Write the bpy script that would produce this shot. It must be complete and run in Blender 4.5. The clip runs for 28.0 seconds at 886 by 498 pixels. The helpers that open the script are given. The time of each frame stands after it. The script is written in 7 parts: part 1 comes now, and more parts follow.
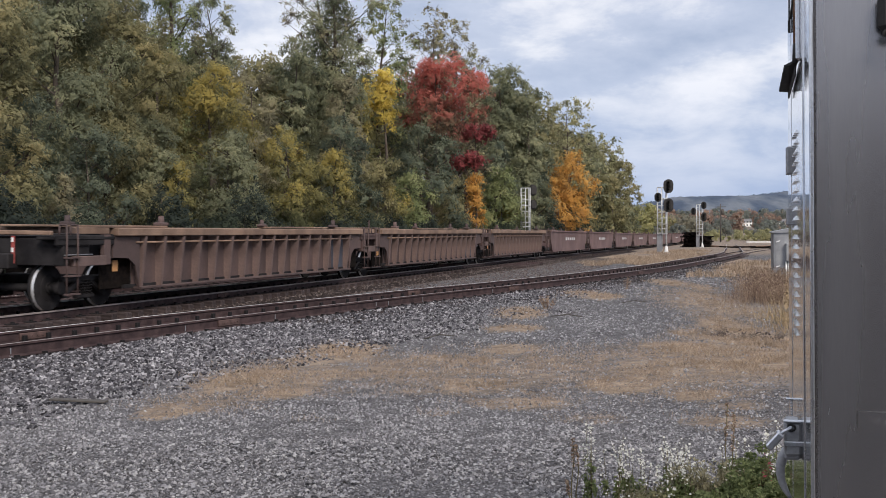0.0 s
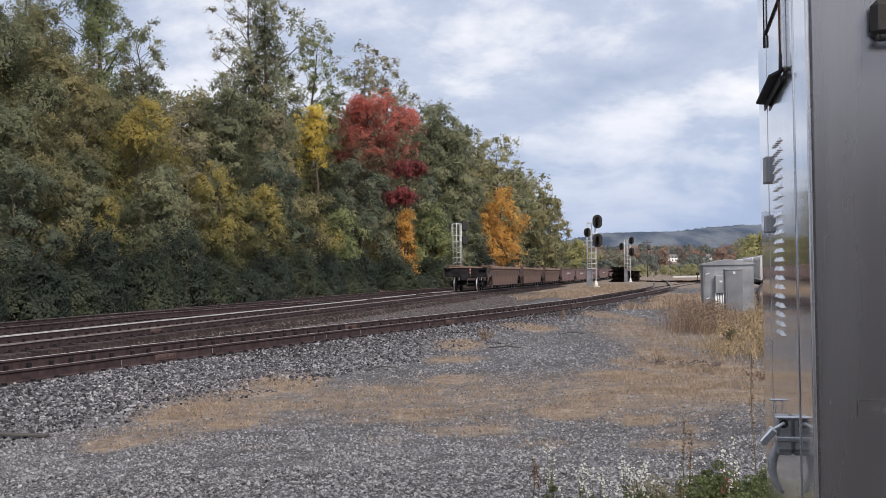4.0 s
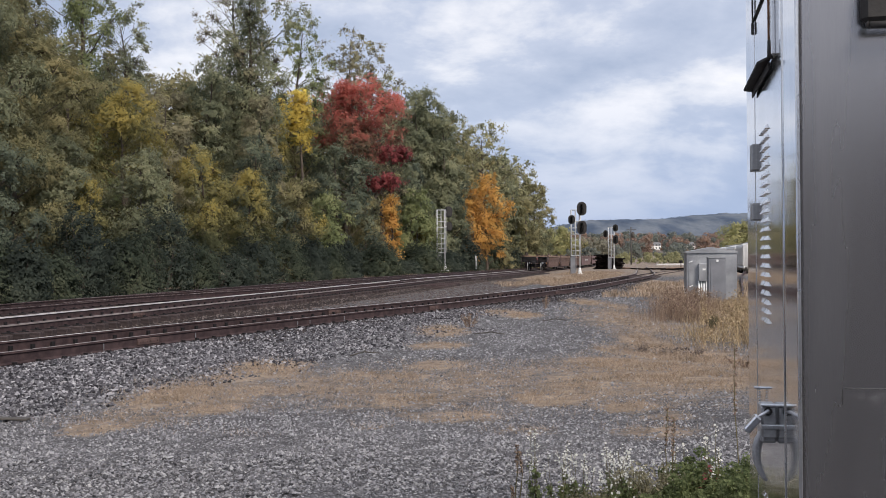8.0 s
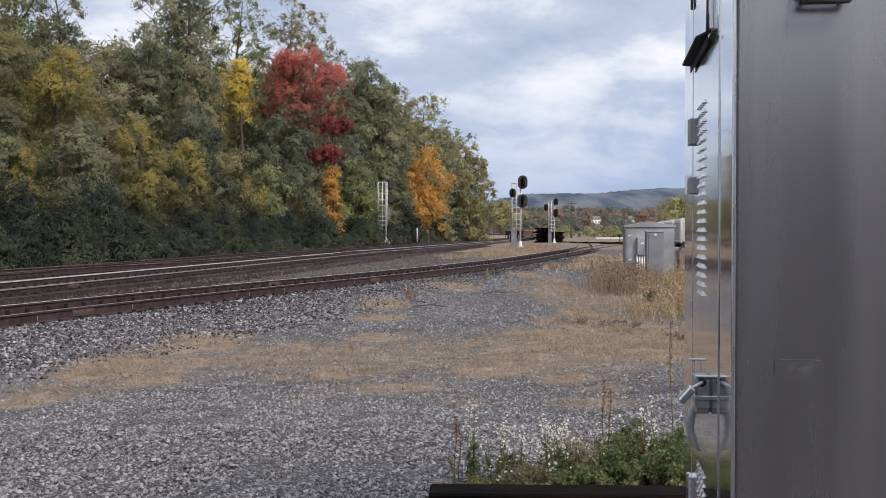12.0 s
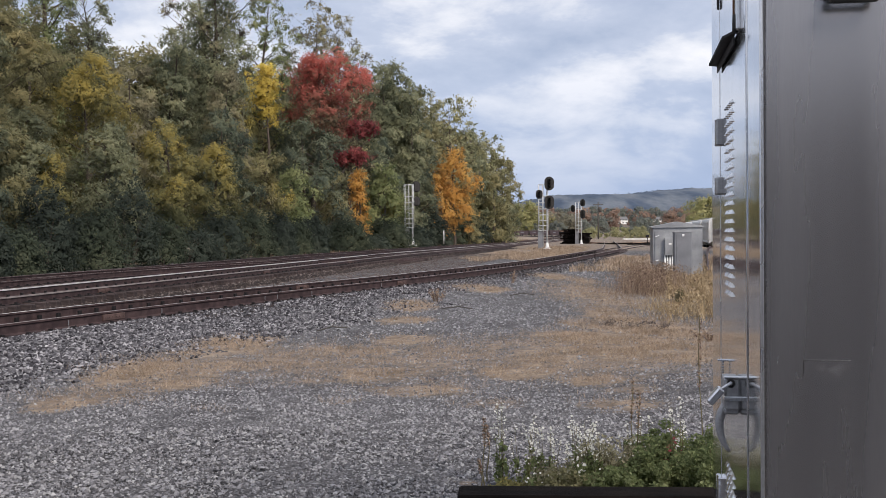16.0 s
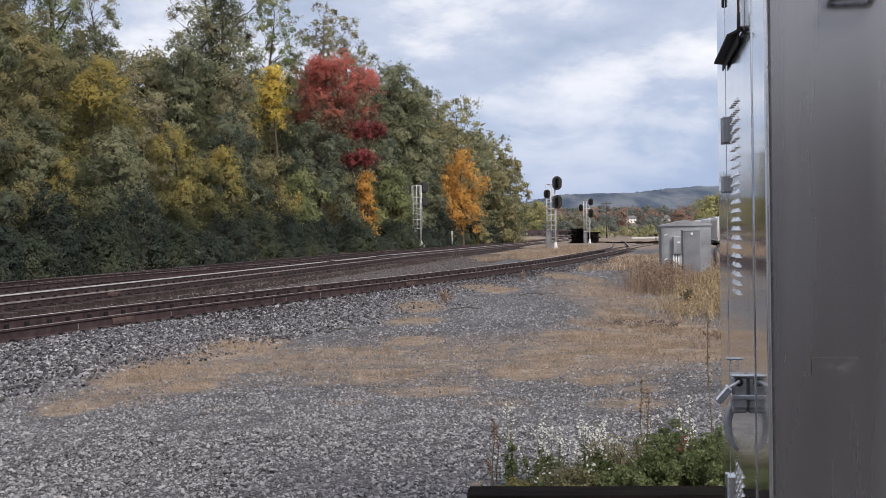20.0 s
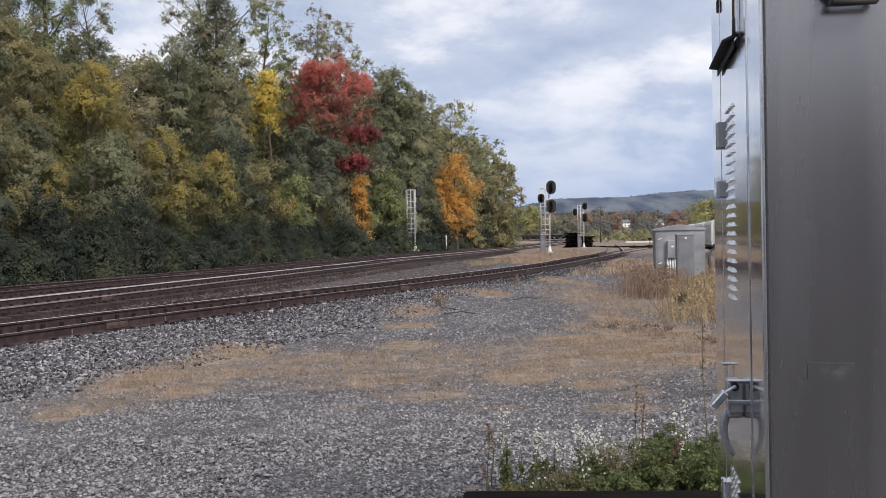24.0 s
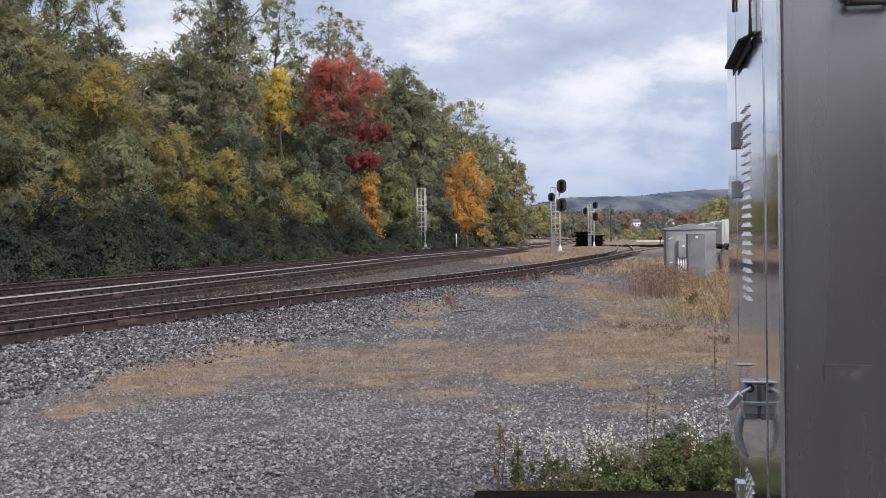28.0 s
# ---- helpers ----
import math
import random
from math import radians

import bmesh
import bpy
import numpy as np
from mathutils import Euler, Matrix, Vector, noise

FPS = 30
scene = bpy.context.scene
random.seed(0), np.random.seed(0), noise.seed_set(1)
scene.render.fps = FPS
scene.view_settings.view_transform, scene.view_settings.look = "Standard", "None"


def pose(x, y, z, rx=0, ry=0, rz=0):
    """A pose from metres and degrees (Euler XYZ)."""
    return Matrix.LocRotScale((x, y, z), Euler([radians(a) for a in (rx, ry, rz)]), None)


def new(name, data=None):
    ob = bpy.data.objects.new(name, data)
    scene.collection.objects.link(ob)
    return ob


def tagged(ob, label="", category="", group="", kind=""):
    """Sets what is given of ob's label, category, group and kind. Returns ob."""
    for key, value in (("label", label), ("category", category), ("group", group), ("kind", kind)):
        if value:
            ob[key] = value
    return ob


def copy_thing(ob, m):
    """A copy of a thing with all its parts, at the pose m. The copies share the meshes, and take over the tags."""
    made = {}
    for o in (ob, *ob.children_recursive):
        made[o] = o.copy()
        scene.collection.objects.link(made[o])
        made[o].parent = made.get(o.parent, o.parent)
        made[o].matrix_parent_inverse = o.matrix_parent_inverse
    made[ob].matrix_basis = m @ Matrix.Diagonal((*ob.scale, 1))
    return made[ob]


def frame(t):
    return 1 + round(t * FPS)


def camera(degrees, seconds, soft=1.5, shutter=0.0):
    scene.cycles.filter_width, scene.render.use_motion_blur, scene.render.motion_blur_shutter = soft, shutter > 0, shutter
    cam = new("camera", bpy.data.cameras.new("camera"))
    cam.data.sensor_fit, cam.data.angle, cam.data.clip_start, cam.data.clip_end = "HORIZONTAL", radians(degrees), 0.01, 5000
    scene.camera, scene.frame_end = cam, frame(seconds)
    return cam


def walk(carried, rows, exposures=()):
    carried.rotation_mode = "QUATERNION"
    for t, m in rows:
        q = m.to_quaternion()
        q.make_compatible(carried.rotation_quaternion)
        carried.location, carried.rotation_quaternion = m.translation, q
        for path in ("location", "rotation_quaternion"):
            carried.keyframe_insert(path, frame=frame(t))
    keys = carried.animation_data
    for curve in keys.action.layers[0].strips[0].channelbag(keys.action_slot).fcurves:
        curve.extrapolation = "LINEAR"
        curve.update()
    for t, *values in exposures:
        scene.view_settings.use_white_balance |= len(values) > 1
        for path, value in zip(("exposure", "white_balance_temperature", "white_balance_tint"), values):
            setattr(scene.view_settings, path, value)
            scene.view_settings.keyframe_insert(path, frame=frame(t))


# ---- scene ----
cam = camera(45.0, 28.0, soft=0.75, shutter=0.12)
walk(cam, [
    (0.0, pose(0.198, 0.026, 1.684, 90 - 0.769, 0.532, 5.668)),
    (0.5, pose(0.173, 0.007, 1.668, 90 - 0.941, 0.315, 5.734)),
    (1.0, pose(0.109, 0.013, 1.620, 90 - 0.617, 1.243, 5.058)),
    (1.5, pose(0.044, 0.005, 1.609, 90 + 0.011, 0.273, 2.532)),
    (2.0, pose(0.015, -0.018, 1.599, 90 + 0.445, 0.415, 2.465)),
    (2.5, pose(0.004, -0.034, 1.595, 90 + 0.525, 0.198, 2.284)),
    (3.0, pose(-0.002, -0.031, 1.598, 90 + 0.673, 0.413, 2.110)),
    (3.5, pose(0.008, -0.028, 1.596, 90 + 0.937, 0.580, 1.977)),
    (5.5, pose(0.012, -0.025, 1.602, 90 + 1.506, 1.571, 1.834)),
    (6.0, pose(0.012, -0.017, 1.598, 90 + 1.573, 0.863, 1.633)),
    (6.5, pose(0.013, -0.016, 1.597, 90 + 1.364, 0.579, 1.613)),
    (7.0, pose(0.009, -0.017, 1.598, 90 + 1.082, 0.554, 1.321)),
    (7.5, pose(0.005, -0.014, 1.597, 90 + 0.845, 0.490, 1.136)),
    (8.0, pose(0.006, -0.007, 1.595, 90 + 0.394, 0.419, 1.057)),
    (8.5, pose(0.006, -0.008, 1.595, 90 - 0.053, 0.414, 0.972)),
    (9.0, pose(0.004, -0.012, 1.591, 90 - 0.686, 0.132, 0.740)),
    (9.5, pose(0.004, -0.001, 1.593, 90 - 1.053, 0.372, 0.741)),
    (10.0, pose(0.003, -0.017, 1.595, 90 - 1.074, 0.249, 0.653)),
    (10.5, pose(0.008, -0.016, 1.591, 90 - 0.900, -0.021, -0.411)),
    (11.0, pose(0.015, -0.011, 1.592, 90 - 0.926, 0.370, -2.124)),
    (11.5, pose(0.012, 0.005, 1.592, 90 - 0.984, -0.008, -2.166)),
    (13.5, pose(0.013, 0.003, 1.589, 90 - 1.387, 0.478, -1.609)),
    (14.0, pose(0.015, 0.005, 1.592, 90 - 1.427, 0.450, -1.324)),
    (14.5, pose(0.015, -0.000, 1.596, 90 - 1.314, 0.744, -1.243)),
    (15.0, pose(0.015, -0.000, 1.593, 90 - 1.223, 0.256, -1.201)),
    (15.5, pose(0.012, -0.003, 1.592, 90 - 1.171, 0.315, -1.030)),
    (16.0, pose(0.010, -0.007, 1.593, 90 - 0.966, 0.482, -0.663)),
    (16.5, pose(0.012, -0.004, 1.593, 90 - 0.915, 0.503, -0.432)),
    (17.0, pose(0.005, -0.002, 1.592, 90 - 0.845, 0.609, 0.038)),
    (17.5, pose(-0.002, -0.017, 1.591, 90 - 1.154, 0.579, 1.039)),
    (18.0, pose(0.001, -0.025, 1.591, 90 - 1.293, 0.321, 0.742)),
    (18.5, pose(0.006, -0.017, 1.594, 90 - 1.249, 0.341, -0.025)),
    (19.0, pose(0.007, -0.016, 1.592, 90 - 0.953, 0.462, -0.025)),
    (19.5, pose(0.014, -0.017, 1.594, 90 - 0.959, 0.896, -0.035)),
    (20.0, pose(0.016, -0.008, 1.594, 90 - 0.930, 1.005, -0.223)),
    (20.5, pose(0.016, -0.004, 1.594, 90 - 0.917, 0.973, -0.229)),
    (21.0, pose(0.013, 0.000, 1.594, 90 - 0.890, 0.907, -0.123)),
    (21.5, pose(0.004, -0.002, 1.595, 90 - 0.818, 0.638, -0.148)),
    (23.5, pose(0.007, -0.001, 1.598, 90 - 0.613, 0.974, -0.522)),
    (24.0, pose(0.011, -0.008, 1.597, 90 - 0.703, 1.066, -0.537)),
    (24.5, pose(0.013, 0.003, 1.598, 90 - 0.789, 1.079, -0.486)),
    (25.0, pose(0.011, -0.003, 1.597, 90 - 0.819, 1.136, -0.478)),
    (25.5, pose(0.009, -0.005, 1.597, 90 - 0.889, 1.025, -0.414)),
    (26.0, pose(0.004, -0.002, 1.597, 90 - 0.917, 0.950, -0.374)),
    (26.5, pose(0.001, -0.001, 1.598, 90 - 0.881, 0.643, -0.379)),
    (27.0, pose(0.001, -0.005, 1.597, 90 - 0.839, 0.750, -0.374)),
    (27.5, pose(-0.000, -0.009, 1.597, 90 - 0.786, 0.537, -0.437)),
    (28.0, pose(-0.000, 0.000, 1.600, 90 - 0.780, 0.850, -0.000)),
], [(0.0, 0.12, 6500, 13), (28.0, 0.12, 6500, 13)])

# ---- world and light ----
world = bpy.data.worlds.new("world")
scene.world = world
world.use_nodes = True


def sky_world():
    nt = world.node_tree
    N, L = nt.nodes, nt.links
    N.clear()
    out = N.new("ShaderNodeOutputWorld")
    bg = N.new("ShaderNodeBackground")
    sky = N.new("ShaderNodeTexSky")
    sky.sky_type, sky.sun_disc = "NISHITA", False
    sky.sun_elevation, sky.sun_rotation = radians(38), radians(150)
    tc = N.new("ShaderNodeTexCoord")
    sep = N.new("ShaderNodeSeparateXYZ")
    L.new(tc.outputs["Generated"], sep.inputs[0])
    lift = N.new("ShaderNodeMath"); lift.operation = "MAXIMUM"; lift.inputs[1].default_value = 0.0
    L.new(sep.outputs[2], lift.inputs[0])
    add = N.new("ShaderNodeMath"); add.operation = "ADD"; add.inputs[1].default_value = 0.32
    L.new(lift.outputs[0], add.inputs[0])
    div = []
    for k in (0, 1):
        d = N.new("ShaderNodeMath"); d.operation = "DIVIDE"
        L.new(sep.outputs[k], d.inputs[0]); L.new(add.outputs[0], d.inputs[1])
        div.append(d)
    com = N.new("ShaderNodeCombineXYZ")
    L.new(div[0].outputs[0], com.inputs[0]); L.new(div[1].outputs[0], com.inputs[1])
    n1 = N.new("ShaderNodeTexNoise")
    n1.inputs["Scale"].default_value, n1.inputs["Detail"].default_value, n1.inputs["Roughness"].default_value = 2.5, 9, 0.57
    n1.inputs["Distortion"].default_value = 0.15
    shift = N.new("ShaderNodeVectorMath"); shift.operation = "ADD"; shift.inputs[1].default_value = (3.1, 1.7, 0.4)
    L.new(com.outputs[0], shift.inputs[0]); L.new(shift.outputs[0], n1.inputs["Vector"])
    ramp = N.new("ShaderNodeValToRGB")
    e = ramp.color_ramp.elements
    e[0].position, e[0].color = 0.34, (0.40, 0.475, 0.62, 1)
    e[1].position, e[1].color = 0.63, (0.98, 0.985, 1.0, 1)
    m = e.new(0.47); m.color = (0.54, 0.605, 0.735, 1)
    m = e.new(0.54); m.color = (0.77, 0.805, 0.87, 1)
    L.new(n1.outputs["Fac"], ramp.inputs[0])
    mul = N.new("ShaderNodeMixRGB"); mul.blend_type = "MULTIPLY"; mul.inputs[0].default_value = 1.0
    mul.inputs[2].default_value = (0.11, 0.11, 0.11, 1)
    L.new(sky.outputs[0], mul.inputs[1])
    mix = N.new("ShaderNodeMixRGB"); mix.inputs[0].default_value = 0.9
    L.new(mul.outputs[0], mix.inputs[1]); L.new(ramp.outputs[0], mix.inputs[2])
    low = N.new("ShaderNodeMapRange"); low.inputs["From Min"].default_value = 0.0; low.inputs["From Max"].default_value = 0.17; low.inputs["To Min"].default_value = 0.95; low.inputs["To Max"].default_value = 0.0
    L.new(lift.outputs[0], low.inputs["Value"])
    hor = N.new("ShaderNodeMixRGB"); hor.inputs[2].default_value = (0.34, 0.45, 0.66, 1)
    L.new(low.outputs[0], hor.inputs[0]); L.new(mix.outputs[0], hor.inputs[1])
    L.new(hor.outputs[0], bg.inputs["Color"])
    bg.inputs["Strength"].default_value = 1.0
    L.new(bg.outputs[0], out.inputs[0])


sky_world()
sun = new("sun", bpy.data.lights.new("sun", "SUN"))
sun.data.energy, sun.data.angle, sun.data.color = 3.0, radians(24), (1.0, 0.92, 0.82)
sun.matrix_world = pose(0, 0, 50, 52, 0, 30)


# ---- materials ----
def pbr(name, c1, c2, scale=4.0, fine=60.0, rough=0.8, metal=0.0, bump=0.15, rnd=0.0, aniso=0.0, stretch=(1, 1, 1), spread=(0.35, 0.65), bdist=0.01, grain=0.28):
    mt = bpy.data.materials.new(name)
    mt.use_nodes = True
    nt = mt.node_tree
    N, L = nt.nodes, nt.links
    bs = N["Principled BSDF"]
    tc = N.new("ShaderNodeTexCoord")
    mp = N.new("ShaderNodeMapping"); mp.inputs["Scale"].default_value = stretch
    L.new(tc.outputs["Object"], mp.inputs["Vector"])
    na = N.new("ShaderNodeTexNoise"); na.inputs["Scale"].default_value = scale; na.inputs["Detail"].default_value = 5
    nb = N.new("ShaderNodeTexNoise"); nb.inputs["Scale"].default_value = fine; nb.inputs["Detail"].default_value = 3
    L.new(mp.outputs[0], na.inputs["Vector"]); L.new(mp.outputs[0], nb.inputs["Vector"])
    rp = N.new("ShaderNodeValToRGB")
    rp.color_ramp.elements[0].position, rp.color_ramp.elements[1].position = spread
    rp.color_ramp.elements[0].color, rp.color_ramp.elements[1].color = (*c1, 1), (*c2, 1)
    L.new(na.outputs["Fac"], rp.inputs[0])
    hs = N.new("ShaderNodeHueSaturation")
    mr = N.new("ShaderNodeMapRange"); mr.inputs["To Min"].default_value = 1 - grain; mr.inputs["To Max"].default_value = 1 + grain
    L.new(nb.outputs["Fac"], mr.inputs["Value"])
    if rnd:
        oi = N.new("ShaderNodeObjectInfo")
        m2 = N.new("ShaderNodeMapRange"); m2.inputs["To Min"].default_value = 1 - rnd; m2.inputs["To Max"].default_value = 1 + rnd
        L.new(oi.outputs["Random"], m2.inputs["Value"])
        mm = N.new("ShaderNodeMath"); mm.operation = "MULTIPLY"
        L.new(mr.outputs[0], mm.inputs[0]); L.new(m2.outputs[0], mm.inputs[1])
        L.new(mm.outputs[0], hs.inputs["Value"])
    else:
        L.new(mr.outputs[0], hs.inputs["Value"])
    L.new(rp.outputs[0], hs.inputs["Color"])
    L.new(hs.outputs[0], bs.inputs["Base Color"])
    r2 = N.new("ShaderNodeMapRange"); r2.inputs["To Min"].default_value = max(0.02, rough - 0.12); r2.inputs["To Max"].default_value = min(1, rough + 0.12)
    L.new(na.outputs["Fac"], r2.inputs["Value"]); L.new(r2.outputs[0], bs.inputs["Roughness"])
    bs.inputs["Metallic"].default_value = metal
    if aniso:
        bs.inputs["Anisotropic"].default_value = aniso
    if bump:
        bp = N.new("ShaderNodeBump"); bp.inputs["Strength"].default_value = bump; bp.inputs["Distance"].default_value = bdist
        L.new(nb.outputs["Fac"], bp.inputs["Height"]); L.new(bp.outputs[0], bs.inputs["Normal"])
    return mt


def leaf_mat(name, cols, trans=0.52, top=0.0):
    """Leaves: colour by leaf, and in patches over the crown; top: first colours low in the crown, last ones at its top.
    """
    mt = bpy.data.materials.new(name)
    mt.use_nodes = True
    nt = mt.node_tree
    N, L = nt.nodes, nt.links
    N.clear()
    out = N.new("ShaderNodeOutputMaterial")
    geo = N.new("ShaderNodeNewGeometry")
    tc = N.new("ShaderNodeTexCoord")
    no = N.new("ShaderNodeTexNoise"); no.inputs["Scale"].default_value = 0.55; no.inputs["Detail"].default_value = 4
    L.new(tc.outputs["Object"], no.inputs["Vector"])
    mr = N.new("ShaderNodeMapRange"); mr.inputs["From Min"].default_value = 0.3; mr.inputs["From Max"].default_value = 0.7
    L.new(no.outputs["Fac"], mr.inputs["Value"])
    mx = N.new("ShaderNodeMath"); mx.operation = "MULTIPLY_ADD"; mx.inputs[1].default_value = 0.34
    L.new(geo.outputs["Random Per Island"], mx.inputs[0])
    m3 = N.new("ShaderNodeMath"); m3.operation = "MULTIPLY"; m3.inputs[1].default_value = 0.66
    L.new(mr.outputs[0], m3.inputs[0]); L.new(m3.outputs[0], mx.inputs[2])
    fac = mx.outputs[0]
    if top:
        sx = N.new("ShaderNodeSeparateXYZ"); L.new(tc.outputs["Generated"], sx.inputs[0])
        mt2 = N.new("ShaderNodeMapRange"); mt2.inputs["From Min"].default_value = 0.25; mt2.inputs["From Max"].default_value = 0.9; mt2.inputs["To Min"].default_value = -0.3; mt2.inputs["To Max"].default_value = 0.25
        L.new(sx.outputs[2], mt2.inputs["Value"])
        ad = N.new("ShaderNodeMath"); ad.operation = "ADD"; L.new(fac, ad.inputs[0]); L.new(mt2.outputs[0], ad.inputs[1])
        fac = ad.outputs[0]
    rp = N.new("ShaderNodeValToRGB")
    el = rp.color_ramp.elements
    el[0].position, el[0].color = 0.12, (*cols[0], 1)
    el[1].position, el[1].color = 0.88, (*cols[-1], 1)
    for k, c in enumerate(cols[1:-1]):
        x = el.new(0.12 + 0.76 * (k + 1) / (len(cols) - 1)); x.color = (*c, 1)
    L.new(fac, rp.inputs[0])
    di = N.new("ShaderNodeBsdfDiffuse"); tr = N.new("ShaderNodeBsdfTranslucent"); ms = N.new("ShaderNodeMixShader")
    ms.inputs[0].default_value = trans
    L.new(rp.outputs[0], di.inputs[0]); L.new(rp.outputs[0], tr.inputs[0])
    L.new(di.outputs[0], ms.inputs[1]); L.new(tr.outputs[0], ms.inputs[2]); L.new(ms.outputs[0], out.inputs[0])
    return mt


def gravel_mat(name, c_lo, c_hi, size, dry=False):
    """Crushed stone; on the ground, straw-coloured thatch where the attribute 'dry' is high."""
    mt = bpy.data.materials.new(name)
    mt.use_nodes = True
    nt = mt.node_tree
    N, L = nt.nodes, nt.links
    bs = N["Principled BSDF"]
    tc = N.new("ShaderNodeTexCoord")
    vo = N.new("ShaderNodeTexVoronoi"); vo.inputs["Scale"].default_value = 1 / size
    v2 = N.new("ShaderNodeTexVoronoi"); v2.inputs["Scale"].default_value = 2.7 / size
    no = N.new("ShaderNodeTexNoise"); no.inputs["Scale"].default_value = 0.7; no.inputs["Detail"].default_value = 6
    for n in (vo, v2, no):
        L.new(tc.outputs["Object"], n.inputs["Vector"])
    sp = N.new("ShaderNodeSeparateColor"); L.new(vo.outputs["Color"], sp.inputs[0])
    rp = N.new("ShaderNodeValToRGB")
    el = rp.color_ramp.elements
    el[0].position, el[0].color = 0.0, (*c_lo, 1)
    el[1].position, el[1].color = 1.0, (*c_hi, 1)
    mid = el.new(0.72); mid.color = (*[0.6 * a + 0.4 * b for a, b in zip(c_lo, c_hi)], 1)
    L.new(sp.outputs[0], rp.inputs[0])
    # Each cell darkens towards its rim: crevice shade put into the stone colour.
    mr = N.new("ShaderNodeMapRange"); mr.inputs["From Max"].default_value = 0.6; mr.inputs["To Min"].default_value = 1.15; mr.inputs["To Max"].default_value = 0.45
    L.new(vo.outputs["Distance"], mr.inputs["Value"])
    m2 = N.new("ShaderNodeMapRange"); m2.inputs["From Min"].default_value = 0.3; m2.inputs["From Max"].default_value = 0.7; m2.inputs["To Min"].default_value = 0.78; m2.inputs["To Max"].default_value = 1.2
    L.new(no.outputs["Fac"], m2.inputs["Value"])
    n6 = N.new("ShaderNodeTexNoise"); n6.inputs["Scale"].default_value = 7.0; n6.inputs["Detail"].default_value = 6; n6.inputs["Roughness"].default_value = 0.75
    L.new(tc.outputs["Object"], n6.inputs["Vector"])
    m6 = N.new("ShaderNodeMapRange"); m6.inputs["From Min"].default_value = 0.3; m6.inputs["From Max"].default_value = 0.7; m6.inputs["To Min"].default_value = 0.6; m6.inputs["To Max"].default_value = 1.4
    L.new(n6.outputs["Fac"], m6.inputs["Value"])
    m7 = N.new("ShaderNodeMath"); m7.operation = "MULTIPLY"; L.new(m6.outputs[0], m7.inputs[0]); L.new(m2.outputs[0], m7.inputs[1])
    mm = N.new("ShaderNodeMath"); mm.operation = "MULTIPLY"; L.new(mr.outputs[0], mm.inputs[0]); L.new(m7.outputs[0], mm.inputs[1])
    hs = N.new("ShaderNodeHueSaturation"); L.new(rp.outputs[0], hs.inputs["Color"]); L.new(mm.outputs[0], hs.inputs["Value"])
    col = hs.outputs[0]
    if dry:
        at = N.new("ShaderNodeAttribute"); at.attribute_name = "dry"
        n3 = N.new("ShaderNodeTexNoise"); n3.inputs["Scale"].default_value = 3.0; n3.inputs["Detail"].default_value = 8; n3.inputs["Roughness"].default_value = 0.7
        L.new(tc.outputs["Object"], n3.inputs["Vector"])
        ad = N.new("ShaderNodeMath"); ad.operation = "ADD"; L.new(at.outputs["Fac"], ad.inputs[0]); L.new(n3.outputs["Fac"], ad.inputs[1])
        fr = N.new("ShaderNodeMapRange"); fr.inputs["From Min"].default_value = 0.80; fr.inputs["From Max"].default_value = 1.10
        L.new(ad.outputs[0], fr.inputs["Value"])
        gr = N.new("ShaderNodeValToRGB")
        gr.color_ramp.elements[0].position, gr.color_ramp.elements[1].position = 0.36, 0.66
        gr.color_ramp.elements[0].color, gr.color_ramp.elements[1].color = (0.17, 0.122, 0.086, 1), (0.46, 0.36, 0.26, 1)
        half = gr.color_ramp.elements.new(0.5); half.color = (0.31, 0.235, 0.168, 1)
        n4 = N.new("ShaderNodeTexNoise"); n4.inputs["Scale"].default_value = 2.6; n4.inputs["Detail"].default_value = 9; n4.inputs["Roughness"].default_value = 0.78
        L.new(tc.outputs["Object"], n4.inputs["Vector"]); L.new(n4.outputs["Fac"], gr.inputs[0])
        n5 = N.new("ShaderNodeTexNoise"); n5.inputs["Scale"].default_value = 22; n5.inputs["Detail"].default_value = 5; n5.inputs["Roughness"].default_value = 0.7
        L.new(tc.outputs["Object"], n5.inputs["Vector"])
        gap = N.new("ShaderNodeMapRange"); gap.inputs["From Min"].default_value = 0.40; gap.inputs["From Max"].default_value = 0.56; gap.inputs["To Min"].default_value = 0.5
        L.new(n5.outputs["Fac"], gap.inputs["Value"])
        th = N.new("ShaderNodeMath"); th.operation = "MULTIPLY"; L.new(fr.outputs[0], th.inputs[0]); L.new(gap.outputs[0], th.inputs[1])
        mx = N.new("ShaderNodeMixRGB"); L.new(th.outputs[0], mx.inputs[0]); L.new(col, mx.inputs[1]); L.new(gr.outputs[0], mx.inputs[2])
        col = mx.outputs[0]
    L.new(col, bs.inputs["Base Color"])
    bs.inputs["Roughness"].default_value = 0.9
    bs.inputs["Specular IOR Level"].default_value = 0.15
    sm = N.new("ShaderNodeMath"); sm.operation = "ADD"; L.new(vo.outputs["Distance"], sm.inputs[0]); L.new(v2.outputs["Distance"], sm.inputs[1])
    bp = N.new("ShaderNodeBump"); bp.invert = True; bp.inputs["Strength"].default_value = 0.8; bp.inputs["Distance"].default_value = size * 0.5
    L.new(sm.outputs[0], bp.inputs["Height"]); L.new(bp.outputs[0], bs.inputs["Normal"])
    return mt


